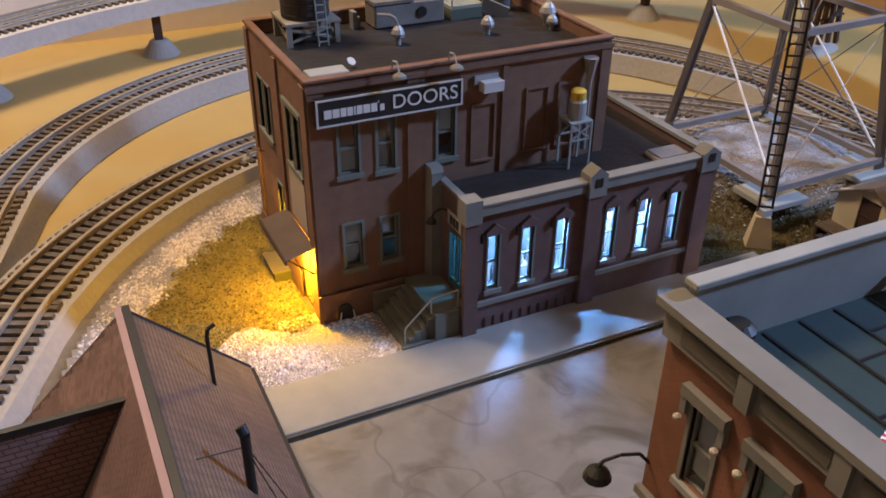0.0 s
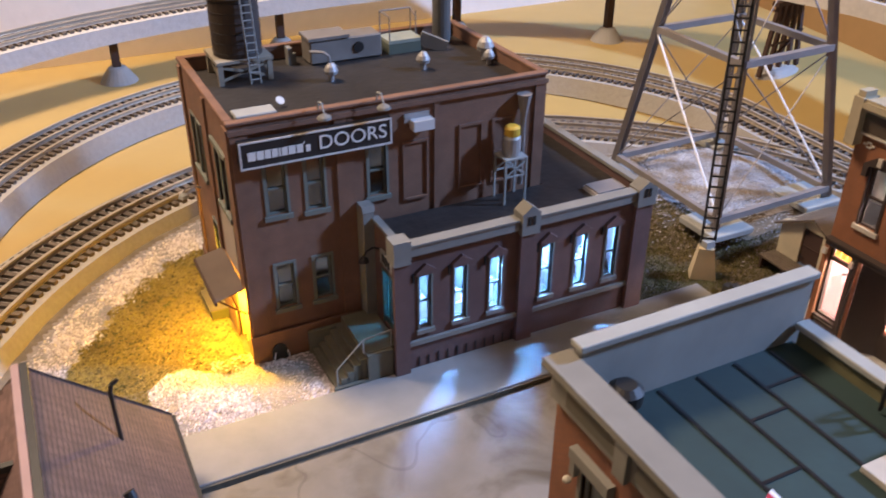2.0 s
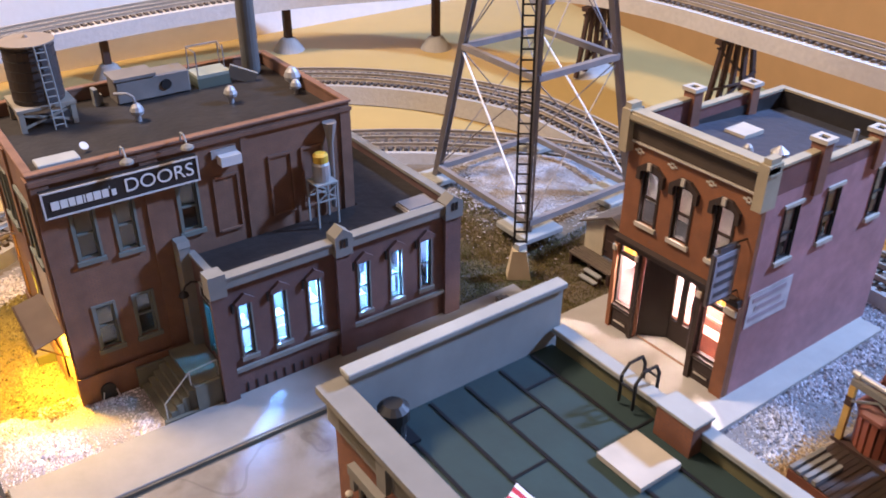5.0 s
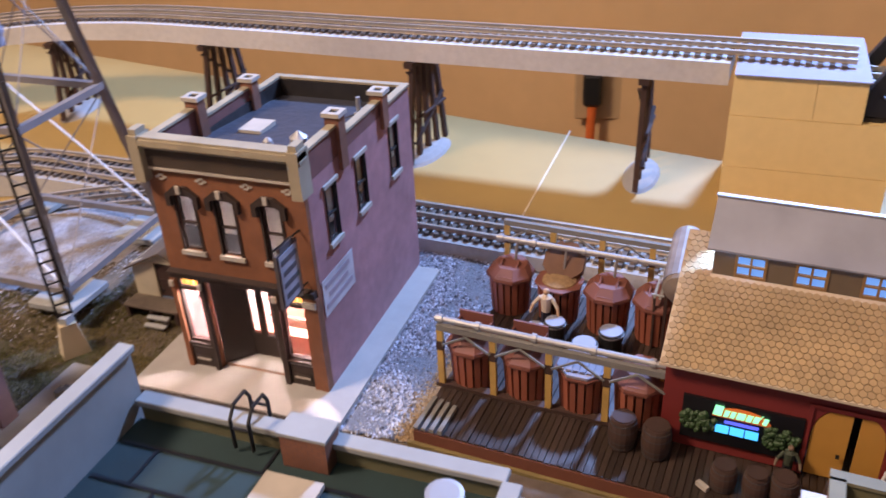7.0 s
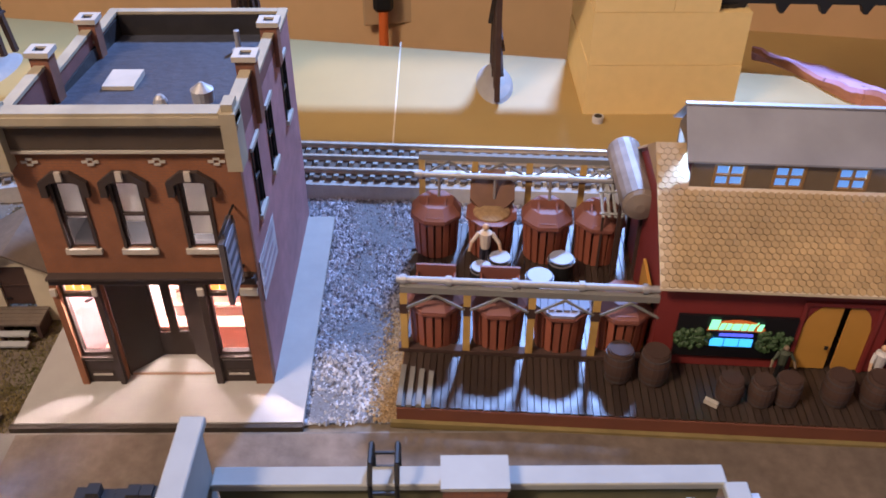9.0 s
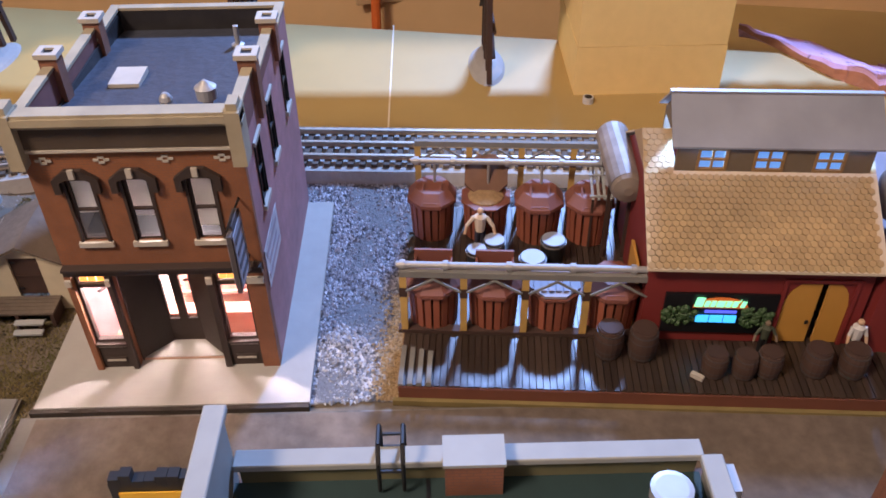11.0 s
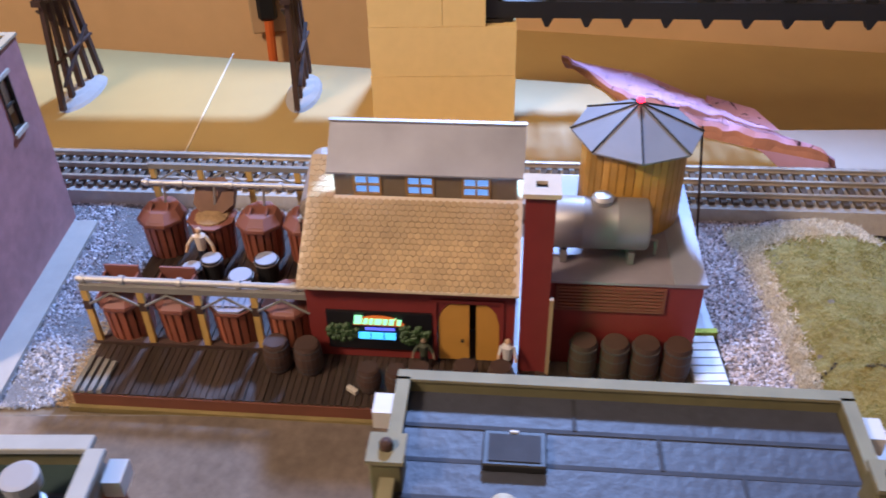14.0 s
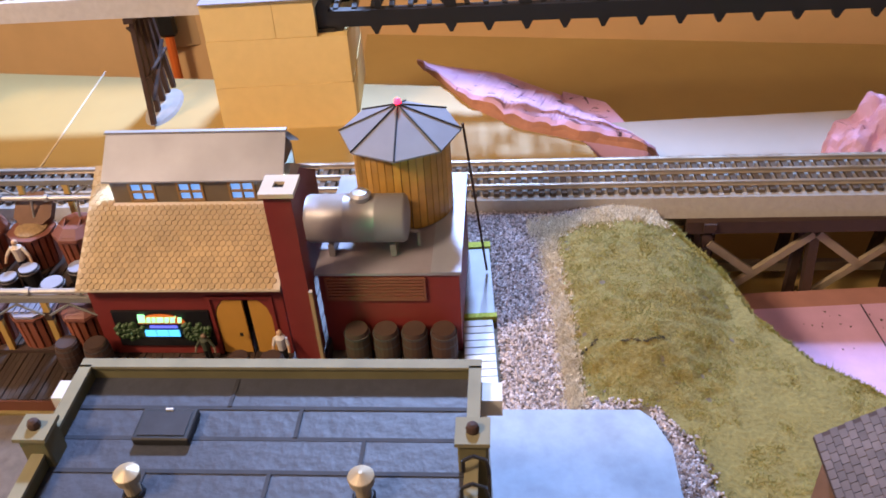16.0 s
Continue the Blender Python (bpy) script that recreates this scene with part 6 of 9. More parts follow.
for k, (w, h) in enumerate(((0.0058, 0.0070), (0.0036, 0.0045), (0.0034, 0.0045), (0.0055, 0.0045), (0.0038, 0.0045), (0.0040, 0.0045), (0.0012, 0.0020), (0.0034, 0.0045))):
    v0 = 0.0455 + (0.0040 if k == 6 else 0)
    part("glow_bar", panel(bmesh.new(), HF, ((u, v0), (u + w - 0.0009, v0), (u + w + 0.0001, v0 + h), (u + 0.0010, v0 + h)), 0.0028, 0.0034), NEON_G, sg)
    u += w
part("glow_bar", wboxes(HF, (0.0365, 0.0555, 0.0405, 0.0425, 0.0028, 0.0032)), NEON_V, sg)
part("glow_bar", wboxes(HF, (0.0320, 0.0395, 0.0330, 0.0385, 0.0028, 0.0034), (0.0402, 0.0480, 0.0330, 0.0385, 0.0028, 0.0034), (0.0487, 0.0560, 0.0330, 0.0385, 0.0028, 0.0034)), NEON_B, sg)
# arched ochre doors, one leaf ajar
arch = [(0.0210 * math.cos(a), 0.030 + 0.0215 * math.sin(a)) for a in [math.pi / 2 + math.pi / 2 * k / 8 for k in range(9)]]
leaf = [(0, 0)] + [(0, arch[0][1])] + arch[1:] + [(-0.0210, 0)]
dl = part("barn_door", panel(bmesh.new(), HF, [(0.1025 + a * 0.93, PZ + 0.0005 + b) for a, b in leaf], -0.0022, -0.0004), OCHRE_DOOR, brewery, "ochre arched barn door leaf")
part("door_latch", wboxes(HF, (0.0975, 0.0995, 0.033, 0.0355, 0.0023, 0.0030)), NEAR_BLACK, dl)
part("barn_door", panel(bmesh.new(), HF, [(0.1068 - a * 0.69, PZ + 0.0005 + b) for a, b in leaf], -0.0024, -0.0006), OCHRE_DOOR, brewery)
arch_fill = [(0.0820 + 0.0395 * k / 16, PZ + 0.0305 + 0.0215 * max(0, 1 - ((k - 8) / 8) ** 2) ** 0.5) for k in range(17)]
part("door_spandrel", panel(bmesh.new(), HF, arch_fill + [(0.1215, 0.0625), (0.0820, 0.0625)], -0.0028, -0.0002), RED_WALL, brewery)
part("door_frame", wboxes(HF, (0.0795, 0.0820, PZ, 0.0640, 0.0003, 0.0012), (0.1215, 0.1240, PZ, 0.0640, 0.0003, 0.0012), (0.0795, 0.1240, 0.0640, 0.0665, 0.0003, 0.0012)), RED_WALL, brewery)
part("dark_inside", boxes((0.0815, 0.030, PZ, 0.1220, 0.031, 0.07)), NEAR_BLACK, brewery)
# chimney
cm = part("chimney", boxes((0.1340, -0.0060, 0.0, 0.1510, 0.0105, 0.1480)), RED_WALL, brewery, "tall dark red chimney with a pale cap")
part("chimney_cap", boxes((0.1322, -0.0085, 0.1482, 0.1535, -0.0010, 0.1512), (0.1322, 0.0055, 0.1482, 0.1535, 0.0130, 0.1512), (0.1322, -0.0010, 0.1482, 0.1395, 0.0055, 0.1512), (0.1460, -0.0010, 0.1482, 0.1535, 0.0055, 0.1512)), material("cap_cream", (0.55, 0.45, 0.33), 0.8), cm)
part("flue", boxes((0.1395, -0.0010, 0.1478, 0.1460, 0.0055, 0.1490)), NEAR_BLACK, cm)
part("base_strip", boxes((0.1512, -0.0075, 0.0, 0.1535, -0.0045, 0.075)), material("stain_tan", (0.35, 0.22, 0.12), 0.8, vary=0.4), cm)
# tank house
th = thing("tank_house", "low red annex with a louvre and a flat roof deck", "building", H, HT)
for tw_row in ((0.152, 0.0180, 0.0, 0.2465, 0.0205, 0.0690), (0.2440, 0.0206, 0.0, 0.2465, 0.1360, 0.0690), (0.152, 0.0206, 0.0, 0.1545, 0.1360, 0.0690), (0.1546, 0.1335, 0.0, 0.2439, 0.1360, 0.0690)):
    part("wall", boxes(tw_row), RED_WALL, th)
part("roof_deck", boxes((0.150, 0.0165, 0.0692, 0.2480, 0.1380, 0.0712)), material("deck_paint", (0.3, 0.27, 0.3), 0.5, vary=0.2, stain=0.35, stain_scale=16), th, "dull brown-grey roof deck")
# paler strip puts the cool light on the deck's right edge into colour
part("lit_deck_edge", boxes((0.228, 0.0165, 0.0714, 0.2480, 0.1380, 0.0722)), ZINC, th)
lv = part("louvre", boxes((0.1560, 0.0162, 0.0475, 0.2240, 0.0179, 0.0490), (0.1560, 0.0162, 0.0655, 0.2240, 0.0179, 0.0670), (0.1560, 0.0162, 0.0490, 0.1575, 0.0179, 0.0655), (0.2225, 0.0162, 0.0490, 0.2240, 0.0179, 0.0655)), material("louvre_rust", (0.22, 0.07, 0.04), 0.7), th, "rusty red slatted louvre")
for k in range(6):
    part("slat", boxes((0.1575, 0.0160, 0.0497 + k * 0.0027, 0.2225, 0.0179, 0.0512 + k * 0.0027)), bpy.data.materials["louvre_rust"], lv)
# horizontal tank on saddles
tk = thing("storage_tank", "grey horizontal storage tank with a domed hatch", "tank", H, HT)
tb = spun(((0.004, 0.1428), (0.011, 0.1433), (0.0152, 0.1445), (0.0165, 0.1465), (0.0165, 0.1700), (0.0167, 0.1705), (0.0165, 0.1710), (0.0165, 0.1910), (0.0167, 0.1915), (0.0165, 0.1920), (0.0165, 0.2095), (0.0152, 0.2115), (0.011, 0.2127), (0.004, 0.2132)), 28)
for v in tb.verts:
    v.co = Vector((v.co.z, 0.0460 + v.co.x, 0.0955 + v.co.y))
part("tank_body", tb, material("tank_grey", (0.32, 0.31, 0.31), 0.42, 0.3, vary=0.15, stain=0.25, stain_scale=20), tk, smooth=True)
part("tank_hatch", spun(((0.0065, 0), (0.0065, 0.003), (0.0072, 0.0035), (0.0050, 0.0055), (0.001, 0.0062)), 16, (0.1820, 0.0460, 0.1112)), SILVER, tk)
for x in (0.160, 0.202):
    part("saddle", boxes((x - 0.002, 0.034, 0.0722, x + 0.002, 0.058, 0.0815)), STEEL, tk)
part("drain_pipe", rods(((0.2125, 0.046, 0.085), (0.2185, 0.046, 0.084), 0.0012), ((0.2185, 0.046, 0.084), (0.2185, 0.046, 0.072), 0.0012), n=8), STEEL, tk)
# round wooden water tank with a cone roof and a red beacon
wt = thing("round_tank", "round yellow plank tank with a ribbed cone roof", "tank", H, HT)
TC = (0.2050, 0.0975)
TR = 0.0335
for k in range(40):
    a0 = 2 * math.pi * k / 40
    st_ = bmesh.new()
    c = (TC[0] + TR * math.cos(a0), TC[1] + TR * math.sin(a0))
    box(st_, -0.0007, -0.0024, 0, 0.0007, 0.0024, 0.0620)
    ob = part("stave", st_, material("plank_yellow", (0.5, 0.27, 0.055), 0.5, vary=0.3, scale=60, stain=0.35, stain_scale=70, random_tint=0.3) if "plank_yellow" not in bpy.data.materials else bpy.data.materials["plank_yellow"], wt)
    ob.matrix_basis = pose(c[0], c[1], 0.0725, 0, 0, math.degrees(a0))
part("tank_core", spun(((TR - 0.0008, 0), (TR - 0.0008, 0.0615)), 32, (TC[0], TC[1], 0.0725)), DARK_WOOD, wt)
NR = 8
cone = bmesh.new()
apex = cone.verts.new((TC[0], TC[1], 0.1530))
apex2 = cone.verts.new((TC[0], TC[1], 0.1518))
ring = [cone.verts.new((TC[0] + 0.0425 * math.cos(2 * math.pi * k / NR), TC[1] + 0.0425 * math.sin(2 * math.pi * k / NR), 0.1335)) for k in range(NR)]
ring2 = [cone.verts.new((v.co.x, v.co.y, v.co.z - 0.0012)) for v in ring]
for k in range(NR):
    j = (k + 1) % NR
    cone.faces.new((ring[k], ring[j], apex))
    cone.faces.new((ring2[j], ring2[k], apex2))
    cone.faces.new((ring2[k], ring2[j], ring[j], ring[k]))
cr = part("cone_roof", cone, material("cone_zinc", (0.23, 0.24, 0.27), 0.5, 0.15, vary=0.12), wt, "pale grey metal cone roof")
for k in range(NR):
    a = 2 * math.pi * k / NR
    part("rib", rods(((TC[0] + 0.043 * math.cos(a), TC[1] + 0.043 * math.sin(a), 0.1338), (TC[0], TC[1], 0.1534), 0.0006), n=6), NEAR_BLACK, cr)
part("beacon", spun(((0.0010, 0), (0.0023, 0.0008), (0.0023, 0.0029), (0.0008, 0.0043)), 12, (TC[0], TC[1], 0.1532)), material("red_beacon", (0.9, 0.1, 0.1), 0.3, vary=0, emit=(1.0, 0.015, 0.04), strength=9.0), wt, "glowing red beacon bulb")
part("ground_rod", rods(((TC[0] + 0.043, TC[1] + 0.008, 0.133), (TC[0] + 0.0570, TC[1] + 0.004, 0.006), 0.0009), n=6), DARK_WOOD, wt)
# platform
pf = thing("loading_platform", "dark plank platform with a red skirt", "platform", H, HT)
part("skirt", boxes((-0.1465, -0.0450, 0.0, 0.1540, -0.0432, 0.0128), (-0.1465, -0.0432, 0.0, -0.1447, 0.1380, 0.0128)), material("skirt_red", (0.15, 0.05, 0.026), 0.7, vary=0.25), pf)
part("base_board", boxes((-0.1500, -0.0480, 0.0, 0.1560, -0.0452, 0.0042)), material("base_ochre", (0.2, 0.15, 0.05), 0.8, vary=0.3), pf)
part("core", boxes((-0.1445, -0.0430, 0.0, 0.1540, 0.1375, 0.0118)), DARK_WOOD, pf)
PLANK = material("platform_plank", (0.042, 0.028, 0.02), 0.4, vary=0.25, scale=110, stain=0.3, stain_scale=30, random_tint=0.25)
pk = bmesh.new()
box(pk, 0, 0, 0, 0.0036, 0.1812, 0.0016)
pk_me = bpy.data.meshes.new("plank")
pk.to_mesh(pk_me)
pk.free()
pk_me.materials.append(PLANK)
for k in range(73):
    ob = new("plank", pk_me)
    ob.parent = pf
    ob.matrix_basis = pose(-0.1462 + k * 0.0041, -0.0440, 0.0120 + 0.0003 * ((k * 7) % 3))
# pale slats at the platform's left end stand in for planks caught by light
for k in range(4):
    part("lit_slat", boxes((-0.1468 + 0.0056 * k, -0.0446, 0.0139, -0.1438 + 0.0056 * k, -0.0120 - 0.002 * k, 0.0152 + 0.0006 * k)), STONE, pf)


# vat: staves, hoop, hinged octagonal lid
def octagon(r, z0, z1, rim=0.0):
    bm = bmesh.new()
    prism(bm, [(r * math.cos(math.pi / 8 + math.pi / 4 * k), r * math.sin(math.pi / 8 + math.pi / 4 * k)) for k in range(8)], z0, z1)
    return bm


stave_bm = bmesh.new()
box(stave_bm, -0.0009, -0.0019, 0, 0.0009, 0.0019, 0.0292)
stave_me = bpy.data.meshes.new("stave")
stave_bm.to_mesh(stave_me)
stave_bm.free()
stave_me.materials.append(VAT_WOOD)


LID_OPEN = material("lid_dark", (0.15, 0.07, 0.035), 0.7, vary=0.25, stain=0.3, stain_scale=60)


def lid_cone():
    """Octagonal lid with sloping sides."""
    bm = bmesh.new()
    rings = [[bm.verts.new((r * math.cos(math.pi / 8 + math.pi / 4 * k), r * math.sin(math.pi / 8 + math.pi / 4 * k) + dy, z)) for k in range(8)] for r, z, dy in ((0.0185, 0.0310, 0), (0.0181, 0.0322, 0), (0.0125, 0.0375, 0.003))]
    for lo, hi in zip(rings, rings[1:]):
        for k in range(8):
            bm.faces.new((lo[k], lo[(k + 1) % 8], hi[(k + 1) % 8], hi[k]))
    bm.faces.new(rings[-1])
    bm.faces.new(rings[0])
    return bm


def vat(u, w, lid, label):
    p = Matrix.Translation(H) @ pose(0, 0, 0, 0, 0, HT) @ Vector((u, w, 0.0140))
    v = thing("vat", label, "vat", tuple(p), HT, group="pickling vats")
    part("core", spun(((0.0124, 0), (0.0138, 0.0290)), 20), VAT_DARK, v)
    for k in range(18):
        a = 2 * math.pi * k / 18
        ob = new("stave", stave_me)
        ob.parent = v
        ob.matrix_basis = pose(0.0137 * math.cos(a), 0.0137 * math.sin(a), 0.0002, 0, 0, math.degrees(a)) @ pose(0, 0, 0, 0, 3.0, 0)
    part("rim", octagon(0.0186, 0.0293, 0.0308), LID_WOOD, v)
    if lid == "shut":
        l = part("lid", lid_cone(), LID_WOOD, v, "red-brown octagonal lid")
        part("lid_frame", bars(((-0.0062, -0.0158, 0.0318), (-0.0062, 0.0020, 0.0400), 0.0013, 0.0022), ((0.0062, -0.0158, 0.0318), (0.0062, 0.0020, 0.0400), 0.0013, 0.0022), ((-0.0055, -0.0140, 0.0330), (0.0055, -0.0140, 0.0330), 0.0014, 0.0016), ((-0.0055, -0.0100, 0.0352), (0.0055, -0.0100, 0.0352), 0.0014, 0.0016)), LID_WOOD, l)
    elif lid == "open":
        l = part("lid", octagon(0.0165, 0, 0.006), LID_OPEN, v, "raised octagonal lid")
        l.matrix_basis = pose(0, 0.0150, 0.0365, 38, 0, 0)
        part("filling", spun(((0.0130, 0), (0.0125, 0.0018), (0.006, 0.0042)), 14, (0, 0, 0.0300)), material("filling_tan", (0.3, 0.19, 0.09), 0.9, vary=0.5, scale=300, bump=0.5) if "filling_tan" not in bpy.data.materials else bpy.data.materials["filling_tan"], v)
    elif lid == "pale":
        l = part("lid", octagon(0.0170, 0.0310, 0.0330), material("lid_pale", (0.27, 0.25, 0.28), 0.6, vary=0.2) if "lid_pale" not in bpy.data.materials else bpy.data.materials["lid_pale"], v, "pale slatted lid")
        for k in range(6):
            part("lid_slat", boxes((-0.0130 + k * 0.0045, -0.0115, 0.0332, -0.0095 + k * 0.0045, 0.0115, 0.0342)), bpy.data.materials["lid_pale"], l)
    else:
        l = part("lid", lid_cone(), LID_WOOD, v, "red-brown octagonal lid")
        part("lid_box", boxes((-0.0118, 0.0060, 0.0385, 0.0118, 0.0076, 0.0500), (-0.0118, -0.0030, 0.0385, -0.0104, 0.0058, 0.0455), (0.0104, -0.0030, 0.0385, 0.0118, 0.0058, 0.0455), (-0.0102, -0.0045, 0.0385, 0.0102, -0.0031, 0.0430)), LID_WOOD, l)
    return v


for u, w, lid in ((-0.1345, 0.108, "shut"), (-0.0965, 0.108, "open"), (-0.0590, 0.106, "shut"), (-0.0235, 0.106, "shut")):
    vat(u, w, lid, "redwood vat with an octagonal lid" if lid == "shut" else "open redwood vat full of shredded leaves")
for u, w, lid in ((-0.1285, 0.0165, "box"), (-0.0905, 0.0165, "box"), (-0.0530, 0.0165, "pale"), (-0.0165, 0.0165, "shut")):
    vat(u, w, lid, "redwood vat under the timber gallery" if lid != "pale" else "redwood vat with a pale slatted lid")


def gallery(w, label, pipe_dw, top=0.0645, pipe_z=0.0669):
    g = thing("pipe_gallery", label, "frame", H, HT, group="pipe galleries")
    part("beam", boxes((-0.1480, w - 0.0018, top - 0.0042, 0.0060, w + 0.0018, top)), STONE, g, "grey weathered beam")
    for u in (-0.1460, -0.1090, -0.0715, -0.0345, 0.0030):
        ps_ = part("post", boxes((u - 0.0021, w - 0.0015, 0.0142, u + 0.0021, w + 0.0015, top - 0.0044)), YELLOW_WOOD, g, "chipped yellow post")
        part("post_band", boxes((u - 0.0024, w - 0.0018, top - 0.0200, u + 0.0024, w + 0.0018, top - 0.0130)), DARK_WOOD, ps_)
    for u in (-0.1460, -0.1090, -0.0715, -0.0345):
        part("brace", bars(((u + 0.002, w - 0.0020, top - 0.0150), (u + 0.0187, w - 0.0020, top - 0.0050), 0.0010, 0.0014), ((u + 0.0355, w - 0.0020, top - 0.0150), (u + 0.0187, w - 0.0020, top - 0.0050), 0.0010, 0.0014)), STONE, g)
    pi = part("pipe", rods(((-0.1500, w + pipe_dw, pipe_z), (0.0040, w + pipe_dw, pipe_z), 0.0021), n=12), SILVER, g, "silver pipe along the beam")
    for u in (-0.146, -0.120, -0.082, -0.044, -0.008):
        part("pipe_collar", rods(((u - 0.0016, w + pipe_dw, pipe_z), (u + 0.0016, w + pipe_dw, pipe_z), 0.0031), n=12), SILVER, pi)
    return g


gallery(0.0020, "timber gallery with yellow posts and a silver pipe", 0.0026)
g2 = gallery(0.1330, "rear timber gallery with yellow posts and pipes", -0.0130, 0.0745, 0.0655)
for u in (-0.1330, -0.0950, -0.0575, -0.0220):
    part("drop_pipe", rods(((u, 0.1195, 0.0650), (u, 0.1110, 0.0392), 0.0010), n=8), STEEL, g2)
part("sill_beam", boxes((-0.150, 0.0000, 0.0140, 0.0060, 0.0060, 0.0166)), DARK_WOOD, pf)
# boiler on the roof's left side, slatted rack, ochre side panel
bo = thing("boiler", "old grey boiler lying beside the gable", "boiler", H, HT)
bb = bmesh.new()
rod(bb, (-0.0060, 0.0700, 0.0810), (-0.0100, 0.1290, 0.0840), 0.0112, 0.0112, 18)
part("boiler_shell", bb, material("boiler_grey", (0.27, 0.24, 0.22), 0.55, 0.1, vary=0.5, stain=0.6, stain_scale=30), bo, smooth=False)
part("boiler_end", spun(((0.0113, 0), (0.0095, 0.004), (0.003, 0.006)), 18), material("boiler_end_tan", (0.22, 0.18, 0.14), 0.6), bo).matrix_basis = pose(-0.0059, 0.0702, 0.0810, 90, 0, 0)
for w in (0.080, 0.118):
    part("cradle", boxes((-0.0160, w, 0.0140, -0.0140, w + 0.003, 0.0740), (-0.0020, w, 0.0140, 0.0, w + 0.003, 0.0725), (-0.0160, w, 0.0690, 0.0, w + 0.003, 0.0712)), DARK_WOOD, bo)
rk = thing("slatted_rack", "pale slatted rack leaning by the vats", "rack", H, HT)
for k in range(4):
    part("slat", bars(((-0.0240 + k * 0.0040, 0.0880, 0.0575), (-0.0240 + k * 0.0040, 0.1330, 0.0660), 0.0018, 0.0010)), STONE_PALE, rk)
for w, z in ((0.090, 0.0590), (0.110, 0.0628), (0.130, 0.0667)):
    part("cross_slat", bars(((-0.0260, w, z), (-0.0100, w, z), 0.0016, 0.0010)), STONE_PALE, rk)
part("rack_leg", boxes((-0.0245, 0.0890, 0.0140, -0.0230, 0.0905, 0.0575), (-0.0120, 0.0890, 0.0140, -0.0105, 0.0905, 0.0575)), DARK_WOOD, rk)
sp = thing("side_panel", "ochre plank panel against the gable wall", "panel", H, HT)
part("panel_board", boxes((-0.0040, 0.0120, 0.0142, -0.0022, 0.0420, 0.0600)), OCHRE_DOOR, sp)


# tubs and barrels
def tub(u, w, r, h, label, mat, top_mat):
    p = Matrix.Translation(H) @ pose(0, 0, 0, 0, 0, HT) @ Vector((u, w, 0.0140))
    t = thing("tub", label, "tub", tuple(p), 0, group="tubs")
    part("tub_body", spun(((r * 0.88, 0), (r, h)), 18), mat, t)
    part("tub_lid", spun(((r * 0.9, 0), (r * 0.9, 0.0008)), 18, (0, 0, h + 0.0001)), top_mat, t)
    part("tub_rim", spun(((r * 1.03, 0), (r * 1.05, 0.0012)), 18, (0, 0, h - 0.0022)), STEEL, t)


LIDP = material("tub_lid_pale", (0.27, 0.29, 0.35), 0.5, vary=0.12)
for u, w, r, h in ((-0.0495, 0.0770, 0.0088, 0.0170), (-0.0640, 0.0600, 0.0090, 0.0150), (-0.0900, 0.0765, 0.0078, 0.0160), (-0.1020, 0.0670, 0.0072, 0.0150)):
    tub(u, w, r, h, "dark tub with a pale lid", NEAR_BLACK, LIDP)


def barrel(u, w, r, h, tilt=0.0):
    p = Matrix.Translation(H) @ pose(0, 0, 0, 0, 0, HT) @ Vector((u, w, 0.0140))
    b = thing("barrel", "dark brown wooden barrel on the platform", "barrel", tuple(p), 20 * u * 100 % 360, group="barrels")
    part("barrel_body", spun(((r * 0.82, 0), (r * 0.96, h * 0.25), (r, h * 0.5), (r * 0.96, h * 0.75), (r * 0.82, h)), 18), BARREL_WOOD, b)
    for t in (0.12, 0.32, 0.68, 0.88):
        part("hoop", spun(((r * (0.99 - 0.5 * (t - 0.5) ** 2), 0), (r * (0.99 - 0.5 * (t - 0.5) ** 2), h * 0.05)), 18, (0, 0, h * t - h * 0.025)), HOOP, b)
    part("barrel_head", spun(((r * 0.74, 0), (r * 0.74, 0.0006)), 18, (0, 0, h + 0.0001)), DARK_WOOD, b)


for u, w, r, h in ((-0.0200, -0.0130, 0.0090, 0.0225), (0.0005, -0.0135, 0.0092, 0.0225), (0.0415, -0.0270, 0.0078, 0.0170), (0.0590, -0.0275, 0.0076, 0.0170), (0.0735, -0.0260, 0.0080, 0.0180), (0.1015, -0.0240, 0.0084, 0.0200), (0.1235, -0.0240, 0.0086, 0.0200)):
    barrel(u, w, r, h)
for u in (0.1755, 0.1955, 0.2150, 0.2350):
    b = thing("barrel", "dark brown barrel lying against the red annex", "barrel", tuple(Matrix.Translation(H) @ pose(0, 0, 0, 0, 0, HT) @ Vector((u, 0.0060, 0.0))), HT, group="barrels")
    part("barrel_body", spun(((0.0078, 0), (0.0090, 0.008), (0.0093, 0.016), (0.0090, 0.024), (0.0078, 0.032)), 18), BARREL_WOOD, b)
    for z in (0.004, 0.011, 0.021, 0.028):
        part("hoop", spun(((0.0092, 0), (0.0092, 0.0014)), 18, (0, 0, z - 0.0007)), HOOP, b)
mal = thing("mallet", "pale wooden mallet lying on a barrel", "mallet", H, HT)
part("mallet_head", bars(((0.0280, -0.0300, 0.0160), (0.0345, -0.0345, 0.0160), 0.003, 0.003)), CREAM_TRIM, mal)


